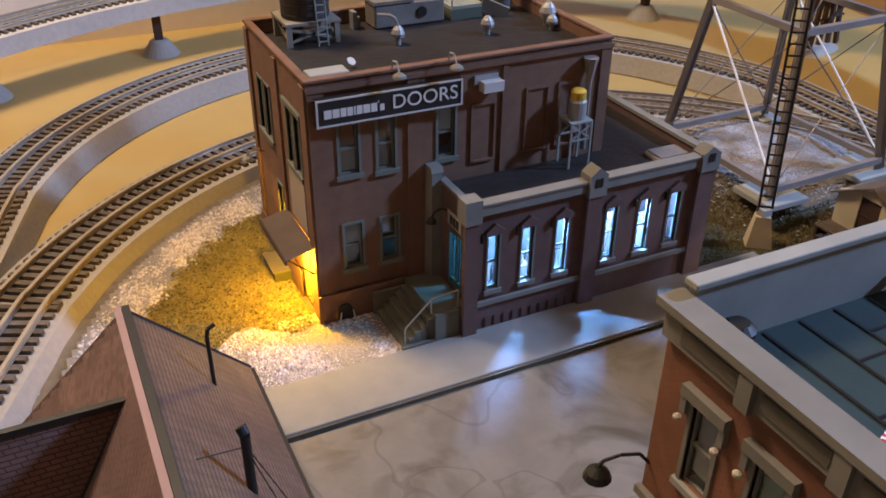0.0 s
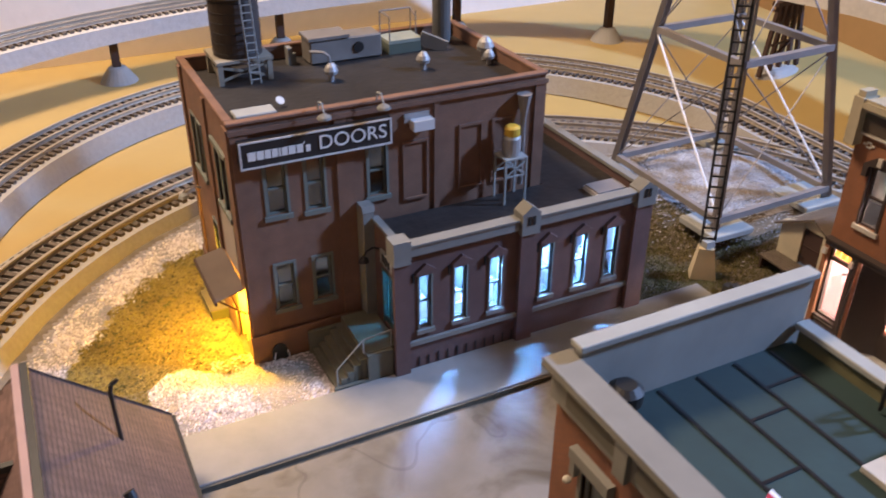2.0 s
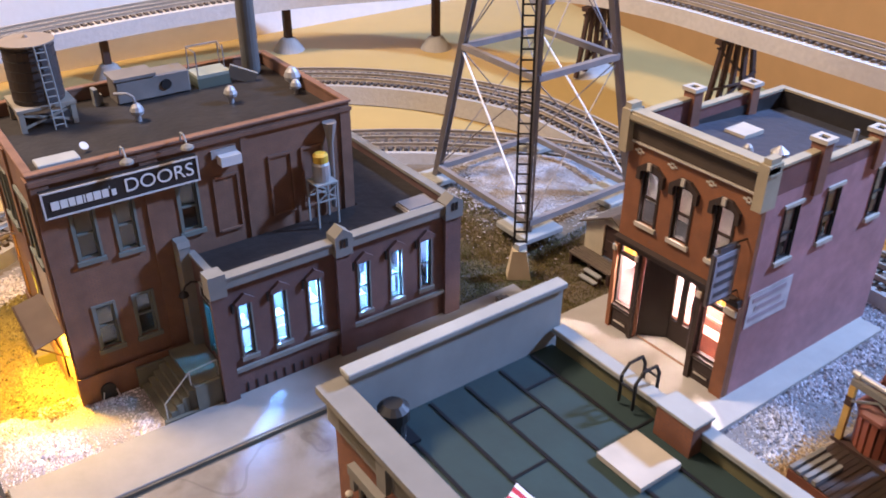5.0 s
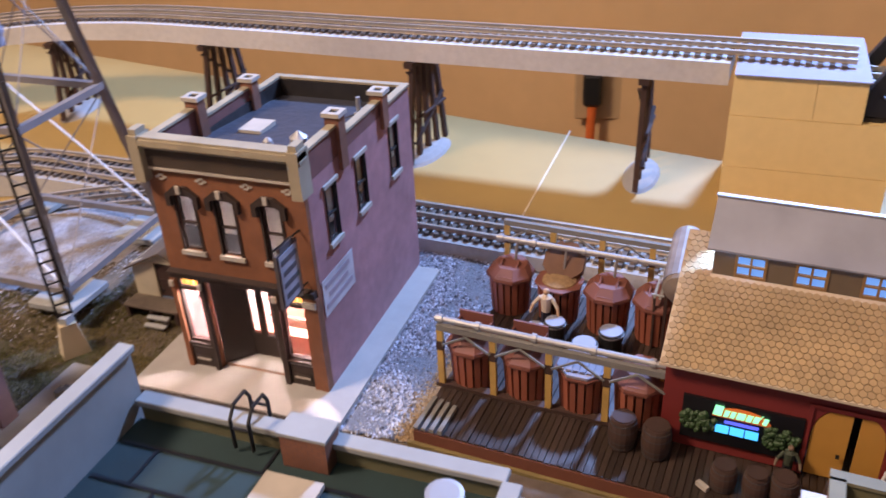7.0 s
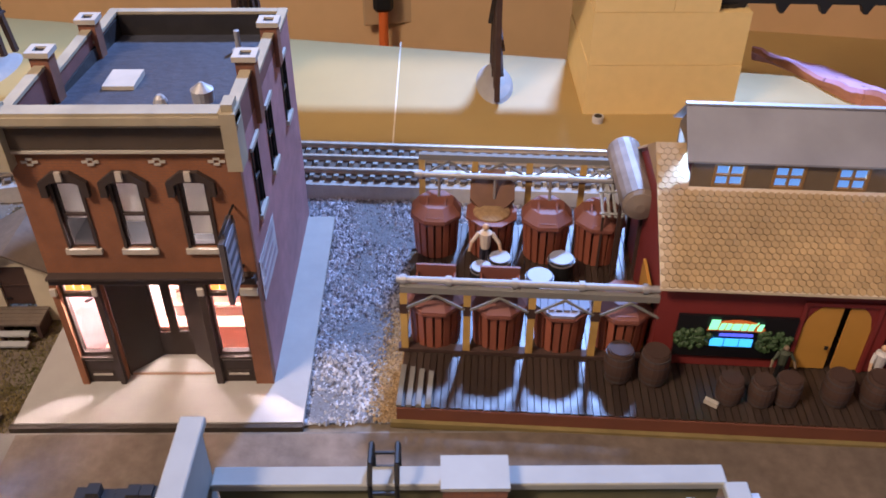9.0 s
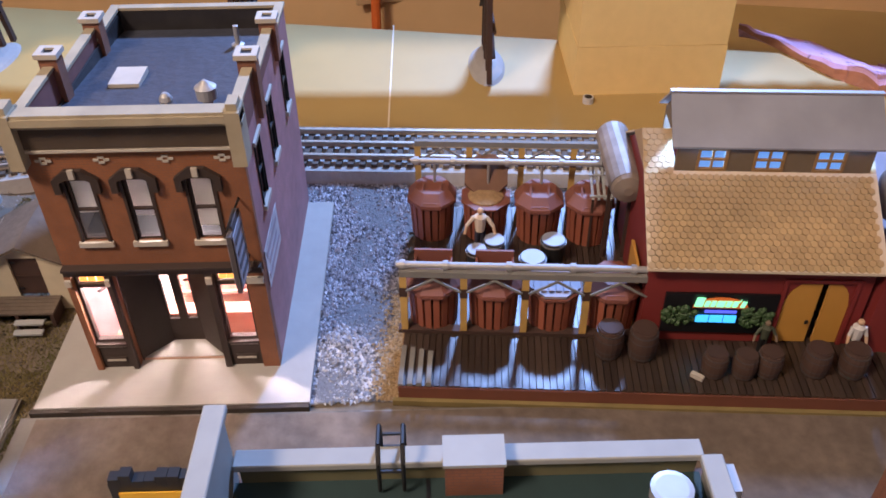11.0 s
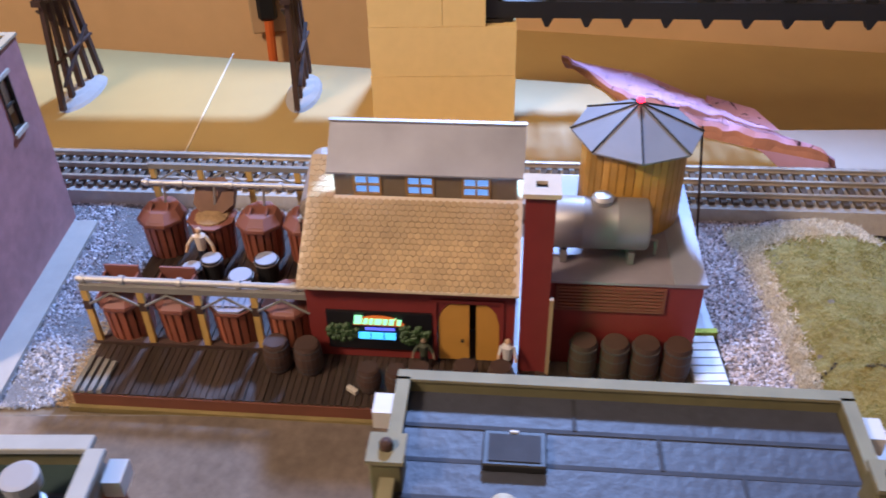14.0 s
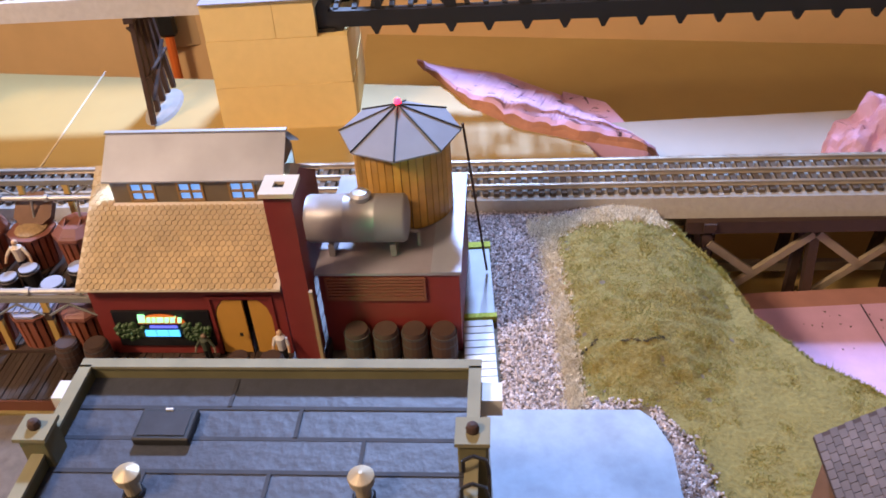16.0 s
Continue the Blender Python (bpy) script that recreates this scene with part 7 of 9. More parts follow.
# plain dolls
def doll(u, w, z, label, top, bottom, head, arms=0.6, turn=0.0, s=1.0):
    p = Matrix.Translation(H) @ pose(0, 0, 0, 0, 0, HT) @ Vector((u, w, z))
    bm = bmesh.new()
    def tint(k, n0):
        bm.faces.ensure_lookup_table()
        for f in bm.faces[n0:]:
            f.material_index = k
    for sx in (-1, 1):
        rod(bm, (sx * 0.0022, 0, 0), (sx * 0.0017, 0, 0.017), 0.0017, 0.0021, 8)
    tint(1, 0)
    n = len(bm.faces)
    rod(bm, (0, 0, 0.0165), (0, 0, 0.0215), 0.0034, 0.0038, 10)
    rod(bm, (0, 0, 0.0215), (0, 0, 0.0285), 0.0038, 0.0044, 10)
    rod(bm, (0, 0, 0.0285), (0, 0, 0.0305), 0.0044, 0.0016, 10)
    for sx in (-1, 1):
        rod(bm, (sx * 0.0042, 0, 0.0280), (sx * (0.0052 + 0.004 * arms), -0.002, 0.0215), 0.0016, 0.0013, 8)
    tint(0, n)
    n = len(bm.faces)
    for sx in (-1, 1):
        rod(bm, (sx * (0.0052 + 0.004 * arms), -0.002, 0.0215), (sx * (0.0056 + 0.005 * arms), -0.0045, 0.0160), 0.0013, 0.0010, 8)
    bmesh.ops.create_uvsphere(bm, u_segments=10, v_segments=8, radius=0.0024, matrix=Matrix.Translation((0, 0, 0.0330)))
    tint(2, n)
    ob = mesh_object("doll", bm, top)
    ob.data.materials.append(bottom)
    ob.data.materials.append(head)
    ob.matrix_world = Matrix.Translation(p) @ pose(0, 0, 0, 0, 0, HT + turn) @ Matrix.Scale(s, 4)
    return tagged(ob, label, "doll")


SKIN = material("doll_tan", (0.55, 0.36, 0.22), 0.6)
CLOTH = material("doll_cream", (0.6, 0.5, 0.38), 0.7)
doll(-0.1000, 0.0870, 0.0140, "small doll in a cream shirt beside a tub", CLOTH, material("doll_navy", (0.03, 0.03, 0.05), 0.7), SKIN, 1.0)
doll(0.1270, -0.0095, 0.0140, "small doll in a white shirt by the barn door", WHITE, NEAR_BLACK, SKIN, 0.2, 0.0, 0.85)
doll(0.0740, -0.0080, 0.0140, "small doll in dull green under the sign", material("doll_green", (0.05, 0.06, 0.035), 0.8), NEAR_BLACK, material("doll_drab", (0.2, 0.14, 0.09), 0.7), 0.8, 0.0, 0.72)


# ---- tracks, trestle, tower and the far side ----
TIE_STEP = 0.0097
tie_bm = bmesh.new()
box(tie_bm, -0.0282, -0.0024, 0, 0.0282, 0.0024, 0.0030)
tie_me = bpy.data.meshes.new("tie")
tie_bm.to_mesh(tie_me)
tie_bm.free()
tie_me.materials.append(TIE_BROWN)
I_PROFILE = ((-0.0022, 0), (0.0022, 0), (0.0022, 0.0006), (0.0006, 0.0009), (0.0006, 0.0034), (0.0014, 0.0038), (0.0014, 0.0050), (-0.0014, 0.0050), (-0.0014, 0.0038), (-0.0006, 0.0034), (-0.0006, 0.0009), (-0.0022, 0.0006))


def track(name, label, points, bed, single, bed_top=0.034, bed_foot=0.041, bed_mat=ROADBED):
    """Three-rail track: roadbed of the given height, ties and rails. single(x, y): whether a tie there is an object of its own."""
    tr = thing(name, label, "track", group="tracks")
    line = resample(points, TIE_STEP)
    if bed:
        part("roadbed", sweep(bmesh.new(), line, ((-bed_foot, -bed), (bed_foot, -bed), (bed_top, 0), (-bed_top, 0))), bed_mat, tr, "pale grey roadbed")
    joined, count = bmesh.new(), 0
    for i, p in enumerate(line[:-1]):
        d = line[i + 1] - p
        m = pose(p.x, p.y, p.z + 0.0001, 0, 0, math.degrees(math.atan2(-d.x, d.y)))
        if count < 300 and single(p.x, p.y):
            ob = new("tie", tie_me)
            ob.parent, ob.matrix_basis = tr, m
            count += 1
        else:
            q = len(joined.verts)
            joined.from_mesh(tie_me)
            joined.verts.ensure_lookup_table()
            for v in joined.verts[q:]:
                v.co = m @ v.co
    if len(joined.verts):
        tagged(part("joined_tie", joined, TIE_BROWN, tr), kind="stuff")
    else:
        joined.free()
    for s in (-0.0196, 0, 0.0196):
        part("rail", sweep(bmesh.new(), [Vector(p) + Vector((0, 0, 0.0031)) for p in line], tuple((a + s, b * 0.8) for a, b in I_PROFILE)), RAIL_TOP, tr)
    return tr


def arc(cx, cy, r, a0, a1, z, n=24):
    return [(cx + r * math.cos(radians(a0 + (a1 - a0) * k / n)), cy + r * math.sin(radians(a0 + (a1 - a0) * k / n)), z) for k in range(n + 1)]


BED = 0.0165
inner = [(-0.47, -0.52, 0.0105), (-0.32, -0.20, 0.0105)]
for k in range(25):
    a = 156 - 6.5 * k
    r = 0.422 + 0.0145 * min(1.0, max(0.0, (a - 55) / 45))
    inner.append((0.195 + r * math.cos(radians(a)), -0.115 + r * math.sin(radians(a)), 0.0105))
inner += [(0.610, -0.24, 0.0105), (0.5935, -0.50, 0.0105), (0.578, -0.75, 0.0105), (0.5575, -1.08, 0.0105), (0.535, -1.40, 0.0105)]
track("ground_track", "three-rail track on a grey roadbed round the yard", inner, BED, lambda x, y: (x < 0.12 and y > -0.02) or (x > 0.5 and -1.2 < y < 0.06))
outer = [(-0.42, -0.46, 0.016), (-0.30, -0.08, 0.016)] + arc(0.200, 0.123, 0.427, 164, 12, 0.016) + [(0.616, 0.10, 0.0155), (0.6175, 0.02, 0.013), (0.6165, -0.08, 0.0112)]
track("outer_track", "outer three-rail track on a thick grey roadbed", outer, 0.022, lambda x, y: x < 0.12 and y > 0.1)
deck = [(-0.42, 0.40, 0.064), (-0.30, 0.515, 0.066), (-0.145, 0.615, 0.069), (0.0, 0.672, 0.072), (0.18, 0.700, 0.075), (0.36, 0.698, 0.079), (0.52, 0.660, 0.086), (0.69, 0.545, 0.099), (0.80, 0.385, 0.112), (0.828, 0.22, 0.120), (0.812, 0.04, 0.126), (0.796, -0.12, 0.1295), (0.788, -0.30, 0.131), (0.783, -0.50, 0.131), (0.776, -0.60, 0.131)]
FASCIA = material("deck_grey", (0.55, 0.53, 0.5), 0.9, vary=0.15, scale=150, bump=0.35, stain=0.15)
up = track("high_track", "raised three-rail track along the walls", deck, 0, lambda x, y: x > 0.6 and y < 0.45)
part("deck", sweep(bmesh.new(), [p for p in resample(deck, 0.01) if p.y > -0.5005], ((-0.036, -0.021), (0.036, -0.021), (0.036, -0.0002), (-0.036, -0.0002))), FASCIA, up, "grey foam deck with a rough edge")


def bent(x, y, top, turn, wide=True):
    b = thing("trestle_bent", "dark brown timber trestle bent on a plaster foot" if wide else "single brown trestle post on a plaster foot", "trestle", (x, y, -0.007), turn, group="trestle bents")
    h = top + 0.007
    if wide:
        for k, (t, bt) in enumerate(((-0.026, -0.044), (-0.013, -0.022), (0.0, 0.0), (0.013, 0.022), (0.026, 0.044))):
            part("leg", bars(((t, 0, h - 0.006), (bt, 0, 0.003), 0.0050, 0.0060)), DARK_WOOD, b)
        part("cap", boxes((-0.036, -0.005, h - 0.006, 0.036, 0.005, h - 0.0002)), DARK_WOOD, b)
        part("brace", bars(((-0.030, 0.0042, h - 0.012), (0.036, 0.0042, h * 0.42), 0.0035, 0.0022), ((0.034, -0.0042, h * 0.55), (-0.036, -0.0042, h * 0.22), 0.0035, 0.0022)), DARK_WOOD, b)
        part("girt", bars(((-0.038, -0.0046, h * 0.45), (0.038, -0.0046, h * 0.45), 0.0030, 0.0022)), DARK_WOOD, b)
        ft = spun(((0.044, 0), (0.039, 0.003), (0.026, 0.0068), (0.012, 0.0085)), 24)
        for v in ft.verts:
            v.co.y *= 0.42
        part("plaster_foot", ft, PLASTER, b, "rough white plaster foot")
    else:
        part("leg", bars(((0, 0, h - 0.0002), (0, 0, 0.012), 0.010, 0.010)), DARK_WOOD, b)
        part("plaster_foot", spun(((0.024, 0), (0.021, 0.005), (0.012, 0.018), (0.009, 0.020)), 22), PLASTER, b, "white plaster cone foot")


for x, y, z, a, wide in ((-0.20, 0.585, 0.046, 35, False), (0.006, 0.668, 0.050, 0, False), (0.235, 0.700, 0.054, 0, False), (0.500, 0.668, 0.0635, 0, False), (0.690, 0.545, 0.077, 0, False)):
    bent(x, y, z, a, wide)
for x, y, z, a in ((0.811, 0.322, 0.0935, 12), (0.817, 0.092, 0.1020, -5), (0.790, -0.178, 0.108, -6), (0.786, -0.415, 0.1095, 0)):
    bent(x, y, z, a)
# foam pier that ends the raised track
fp = thing("foam_pier", "stepped pier of tan foam blocks", "pier")
part("block", boxes((0.7215, -0.6335, -0.007, 0.845, -0.4945, 0.0420)), FOAM_TAN, fp)
part("block", boxes((0.7220, -0.6330, 0.0424, 0.845, -0.4950, 0.0915)), FOAM_TAN, fp)
part("block", boxes((0.7225, -0.5640, 0.0919, 0.845, -0.4955, 0.1293)), FOAM_TAN, fp)
part("block", boxes((0.7225, -0.6040, 0.0919, 0.845, -0.5644, 0.1293)), FOAM_TAN, fp)
SHEET = material("violet_grey_sheet", (0.3, 0.29, 0.36), 0.7, vary=0.12, scale=60, stain=0.15)
part("top_sheet", boxes((0.7190, -0.606, 0.1296, 0.848, -0.4960, 0.1306)), SHEET, fp, "violet-grey sheet on the pier")
cup = thing("white_cap", "small white plastic cap with a dark middle", "cap", (0.707, -0.506, -0.007))
part("cap_ring", spun(((0.0052, 0), (0.0052, 0.006)), 16), WHITE, cup)
part("cap_hole", spun(((0.0036, 0), (0.0036, 0.0003)), 14, (0, 0, 0.0061)), NEAR_BLACK, cup)
# truss bridge past the pier
br = thing("truss_bridge", "black steel truss railway bridge", "bridge")
BX0, BX1 = 0.738, 0.815
for x in (BX0, BX1):
    part("bottom_chord", bars(((x, -0.598, 0.104), (x - 0.035, -1.30, 0.104), 0.010, 0.016)), NEAR_BLACK, br)
    part("top_chord", bars(((x - 0.003, -0.665, 0.205), (x - 0.032, -1.24, 0.205), 0.010, 0.010)), NEAR_BLACK, br)
    part("end_post", bars(((x, -0.604, 0.104), (x - 0.003, -0.665, 0.205), 0.011, 0.012)), NEAR_BLACK, br)
    for k in range(8):
        y = -0.665 - k * 0.072
        xx = x - 0.05 * (-0.6 - y)
        part("hanger", bars(((xx, y, 0.106), (xx, y, 0.205), 0.006, 0.006)), NEAR_BLACK, br)
        part("diagonal", bars(((xx, y, 0.205), (xx - 0.0036, y - 0.072, 0.108), 0.005, 0.007)), NEAR_BLACK, br)
    for k in range(17):
        y = -0.625 - k * 0.0365
        xx = x - 0.05 * (-0.6 - y)
        part("gusset", panel(bmesh.new(), wframe((xx - 0.004, y, 0), (0, 1, 0), (1, 0, 0)), ((-0.006, 0.096), (0.006, 0.096), (0.0015, 0.087), (-0.0015, 0.087)), 0, 0.008), NEAR_BLACK, br)
    part("bearing", boxes((x - 0.007, -0.6215, 0.0907, x + 0.007, -0.603, 0.0955)), NEAR_BLACK, br)
for k in range(34):
    y = -0.605 - k * 0.0182
    off = -0.05 * (-0.6 - y)
    part("cross_beam", bars(((BX0 + off, y, 0.1105), (BX1 + off, y, 0.1105), 0.005, 0.006)), NEAR_BLACK, br)
for s in (-0.0196, 0, 0.0196):
    part("rail", bars((((BX0 + BX1) / 2 + s, -0.600, 0.1345 - 0.016), ((BX0 + BX1) / 2 - 0.033 + s, -1.28, 0.1345 - 0.016), 0.0028, 0.0045)), RAIL_TOP, br)

# bents below the ground track at the low end
for k, y in enumerate((-0.945, -1.04, -1.135)):
    x = 0.5575 - 0.062 * (y + 1.08)
    lt = thing("low_trestle", "dark timber bent below the ground track", "trestle", (x, y, -0.125), -3, group="low trestle bents")
    for t in (-0.028, 0.0, 0.028):
        part("leg", bars(((t * 0.8, 0, 0.1185), (t * 1.5, 0, 0.0002), 0.008, 0.008)), DARK_WOOD, lt)
    part("cap", boxes((-0.034, -0.005, 0.1105, 0.034, 0.005, 0.1188)), DARK_WOOD, lt)
gl_ = thing("track_girder", "dark girder and rail fence under the track", "girder")
part("girder", bars(((0.523, -0.925, -0.012), (0.500, -1.32, -0.012), 0.006, 0.012)), DARK_WOOD, gl_)
for k in range(3):
    y = -0.945 - k * 0.095
    x = 0.5195 - 0.062 * (y + 0.945)
    part("diagonal", bars(((x, y, -0.028), (x + 0.003, y - 0.046, -0.068), 0.004, 0.007), ((x, y, -0.100), (x + 0.006, y - 0.092, -0.028), 0.004, 0.007)), material("grey_plank", (0.3, 0.24, 0.16), 0.85, vary=0.3) if k == 0 else bpy.data.materials["grey_plank"], gl_)
for z in (-0.045, -0.1):
    part("plank_rail", bars(((0.58, -0.92, z), (0.558, -1.30, z), 0.006, 0.010)), bpy.data.materials["grey_plank"], gl_)
pkf = thing("pink_foam_slab", "flat pink foam slab on the lower level", "foam")
part("slab", boxes((0.28, -1.70, -0.1248, 0.492, -0.955, -0.082)), FOAM_PINK, pkf)
part("slab_strip", boxes((0.4925, -1.70, -0.1248, 0.515, -0.955, -0.0835)), material("foam_rust", (0.42, 0.2, 0.16), 0.8), pkf)

part("slab_joint", boxes((0.28, -1.0765, -0.0822, 0.4915, -1.0755, -0.0816)), NEAR_BLACK, pkf)

# crumpled pink foam hill piece behind the track
ph = thing("pink_foam_hill", "carved pink foam hill piece with dark scuffs", "foam")
def along(line, t):
    """A point on a broken line, t from 0 to 1."""
    k = min(int(t * (len(line) - 1)), len(line) - 2)
    return Vector(line[k]).lerp(Vector(line[k + 1]), t * (len(line) - 1) - k)


bm = bmesh.new()
N = 72
rows = []
HILL_BACK = [(0.872, -0.700, -0.012), (0.885, -0.790, -0.036), (0.870, -0.862, -0.062), (0.835, -0.910, -0.080), (0.712, -0.944, -0.066)]
HILL_FOOT = [(0.860, -0.693, -0.0068), (0.745, -0.752, -0.0068), (0.694, -0.800, -0.0068), (0.668, -0.850, -0.0068), (0.640, -0.915, -0.0068), (0.662, -0.946, -0.050)]
for k in range(N + 1):
    t = k / N
    back, foot = along(HILL_BACK, t), along(HILL_FOOT, t)
    rise = 0.016 * math.sin(math.pi * min(1.0, 0.06 + t * 0.92)) ** 0.6
    ring = []
    for w, g in ((0.0, 0.0), (0.015, 0.35), (0.02, 0.72), (0.05, 1.0), (0.25, 0.92), (0.5, 0.70), (0.75, 0.35), (1.0, 0.0)):
        p = foot.lerp(back, w) + Vector((0, 0, rise * g))
        rough = 0.0 if g == 0 else 0.0045
        ring.append(bm.verts.new(p + rough * Vector((noise.noise((k * 0.21 + w * 3, w * 4.0, 1.7)), noise.noise((k * 0.5, w * 4.0, 8.7)), 1.1 * noise.noise((k * 0.24 - w * 4, w * 5.0, 4.2))))))
    low = -0.056 if t > 0.5 else min(back.z, foot.z) - 0.010
    ring += [bm.verts.new((back.x, back.y, low)), bm.verts.new((foot.x, foot.y, foot.z - 0.0001 if t <= 0.5 else low))]
    rows.append(ring)
for a, b in zip(rows, rows[1:]):
    n = len(a)
    for i in range(n):
        f = bm.faces.new((a[i], a[(i + 1) % n], b[(i + 1) % n], b[i]))
        f.material_index = 1 if i < 2 else 0
bm.faces.new(rows[0])
bm.faces.new(rows[-1][::-1])
hill = part("hill", bm, FOAM_SCUFFED, ph)
hill.data.materials.append(material("foam_cut", (0.44, 0.2, 0.13), 0.85, vary=0.25, scale=70, bump=0.4, stain=0.3, stain_scale=25))
ph2 = thing("pink_foam_lump", "small carved pink foam lump", "foam", (0.675, -1.150, -0.05))
bm = bmesh.new()
bmesh.ops.create_icosphere(bm, subdivisions=5, radius=0.042)
for v in bm.verts:
    v.co *= 1 + 0.35 * noise.noise(v.co * 40) + 0.10 * noise.noise(v.co * 140)
    v.co.z = max(0.0, v.co.z * 1.4)
part("lump", bm, FOAM_SCUFFED, ph2)

# socket on the room wall, with a plug and an orange cable
sok = thing("wall_socket", "cream plastic socket plate on the room wall", "socket", (1.284, -0.284, -0.150), 10.4)
part("plate", boxes((-0.004, -0.048, 0.0, 0.004, 0.040, 0.120), bevel=0.002), WALL_PAINT, sok)
plg = thing("plug_cable", "yellow and black plug with an orange cable", "cable", (1.264, -0.276, -0.150), 10.4)
part("plug", boxes((-0.012, -0.014, 0.085, 0.008, 0.014, 0.135), bevel=0.003), material("tool_yellow", (0.75, 0.5, 0.04), 0.5), plg)
part("strain_relief", boxes((-0.014, -0.015, 0.030, 0.006, 0.015, 0.084), bevel=0.005), NEAR_BLACK, plg)
part("cable", rods(((-0.004, 0, 0.030), (-0.004, 0.004, -0.14), 0.0075), n=10), material("tool_orange", (0.75, 0.16, 0.03), 0.5), plg)

# water tower: four tapering legs on pads, struts, tie rods, ladder
tw = thing("water_tower", "tall grey steel water tower frame with a ladder", "tower")
LB = {"A": (0.3865, -0.0265), "B": (0.3895, 0.1190), "C": (0.5200, -0.0215), "D": (0.5205, 0.1215)}
CX, CY = 0.4545, 0.048


def leg_at(k, z):
    x, y = LB[k]
    f = 1 - (z - 0.025) / 0.135 * 0.255
    return Vector((CX + (x - CX) * f, CY + (y - CY) * f, z))


for k in LB:
    lg = bmesh.new()
    a, b = leg_at(k, 0.026), leg_at(k, 0.46)
    for da in ((0.0028, 0), (-0.0028, 0), (0, 0.0028)):
        off = Vector((da[0], da[1], 0))
        bar(lg, a + off, b + off, 0.0022 if da[0] else 0.0050, 0.0050 if da[0] else 0.0016)
    part("leg", lg, STEEL, tw)
    x, y = LB[k]
    grow, inward = (0.022, 0.012) if k in "AC" else (0.016, 0.0)
    part("pad", boxes((x - grow + (inward if k == "A" else -inward), y - grow + inward, 0.0195, x + grow + (inward if k == "A" else -inward), y + grow + inward, 0.0252), bevel=0.0008), STONE_PALE, tw, "pale concrete pad")
RING = ("A", "B", "D", "C")
for z, wdt in ((0.034, 0.0050), (0.160, 0.0055), (0.285, 0.005), (0.41, 0.005)):
    for i in range(4):
        a, b = leg_at(RING[i], z), leg_at(RING[(i + 1) % 4], z)
        part("strut", bars((a, b, wdt, 0.0055)), STEEL, tw)
for lo, hi in ((0.036, 0.157), (0.163, 0.282)):
    for i in range(4):
        p, q = RING[i], RING[(i + 1) % 4]
        for c, d in ((p, q), (q, p)):
            if lo < 0.1 and (c, d) in (("A", "B"), ("C", "D")):
                # thicker and white, with the glint put into the colour
                part("tie_rod", rods((leg_at(c, lo), leg_at(d, hi), 0.0010), n=8), GLINT_WIRE, tw, "tie rod coloured white for its glint")
            else:
                part("tie_rod", rods((leg_at(c, lo), leg_at(d, hi), 0.0006), n=6), STEEL, tw)
part("riser", spun(((0.011, 0), (0.011, 0.30)), 18, (CX, CY, 0.205)), ZINC, tw, "pale riser drum between the legs")
part("riser_ring", spun(((0.0125, 0), (0.0125, 0.004)), 18, (CX, CY, 0.214)), ZINC, tw)
bl_ = bmesh.new()
L0, L1 = Vector((0.3600, -0.0465, 0.030)), Vector((0.3965, 0.0035, 0.42))
side = Vector((0.80, -0.60, 0)) * 0.0052
for s in (-1, 1):
    bar(bl_, L0 + side * s, L1 + side * s, 0.0018, 0.0018)
n = 46
for k in range(n):
    p = L0 + (L1 - L0) * ((k + 0.5) / n)
    rod(bl_, p - side, p + side, 0.0008, None, 6)
part("ladder", bl_, NEAR_BLACK, tw, "long dark ladder")
bmf = bmesh.new()
fx, fy = 0.3575, -0.0485
lo = [bmf.verts.new((fx + dx, fy + dy, 0.0)) for dx, dy in ((-0.0110, 0.0015), (0.0055, -0.0110), (0.0140, 0.0010), (-0.0025, 0.0135))]
hi = [bmf.verts.new((fx + dx, fy + dy, 0.027)) for dx, dy in ((-0.0060, 0.0018), (0.0035, -0.0056), (0.0095, 0.0020), (0.0, 0.0094))]
bmf.faces.new(lo[::-1])
bmf.faces.new(hi)
for i in range(4):
    bmf.faces.new((lo[i], lo[(i + 1) % 4], hi[(i + 1) % 4], hi[i]))
part("ladder_footing", bmf, material("footing_cream", (0.5, 0.42, 0.27), 0.8, vary=0.15), tw, "cream wedge footing")
part("ladder_shoe", boxes((0.3555, -0.0505, 0.0272, 0.3645, -0.0420, 0.0330)), STONE_PALE, tw)

# cream yard hut with a porch deck and steps beside the shop
sd = thing("yard_hut", "small cream hut with a weathered brown roof", "hut", (0.428, -0.090, 0.0))
HUT_CREAM = material("hut_cream", (0.5, 0.44, 0.3), 0.8, vary=0.12, scale=60, stain=0.25, stain_scale=30)
HUT_ROOF = material("hut_roof", (0.11, 0.085, 0.06), 0.85, vary=0.35, scale=120, bump=0.4, stain=0.3, stain_scale=35)
HG = wframe((0, 0, 0), (0, 1, 0), (-1, 0, 0))
part("shed_wall", panel(bmesh.new(), HG, ((0.0112, 0), (0.033, 0), (0.033, 0.0410), (0.0112, 0.0510)), -0.003, 0), HUT_CREAM, sd, "cream front wall")
part("shed_wall", panel(bmesh.new(), HG, ((-0.008, 0.0445), (0.0110, 0.0445), (0.0110, 0.0511), (0, 0.0560), (-0.008, 0.0521)), -0.003, 0), HUT_CREAM, sd)
part("shed_wall", panel(bmesh.new(), HG, ((-0.028, 0), (-0.0082, 0), (-0.0082, 0.0520), (-0.028, 0.0425)), -0.003, 0), HUT_CREAM, sd)
part("shed_wall", boxes((0.0032, 0.0300, 0, 0.052, 0.0330, 0.0405)), HUT_CREAM, sd)
part("shed_wall", boxes((0.0032, -0.0280, 0, 0.052, -0.0250, 0.0405)), HUT_CREAM, sd)
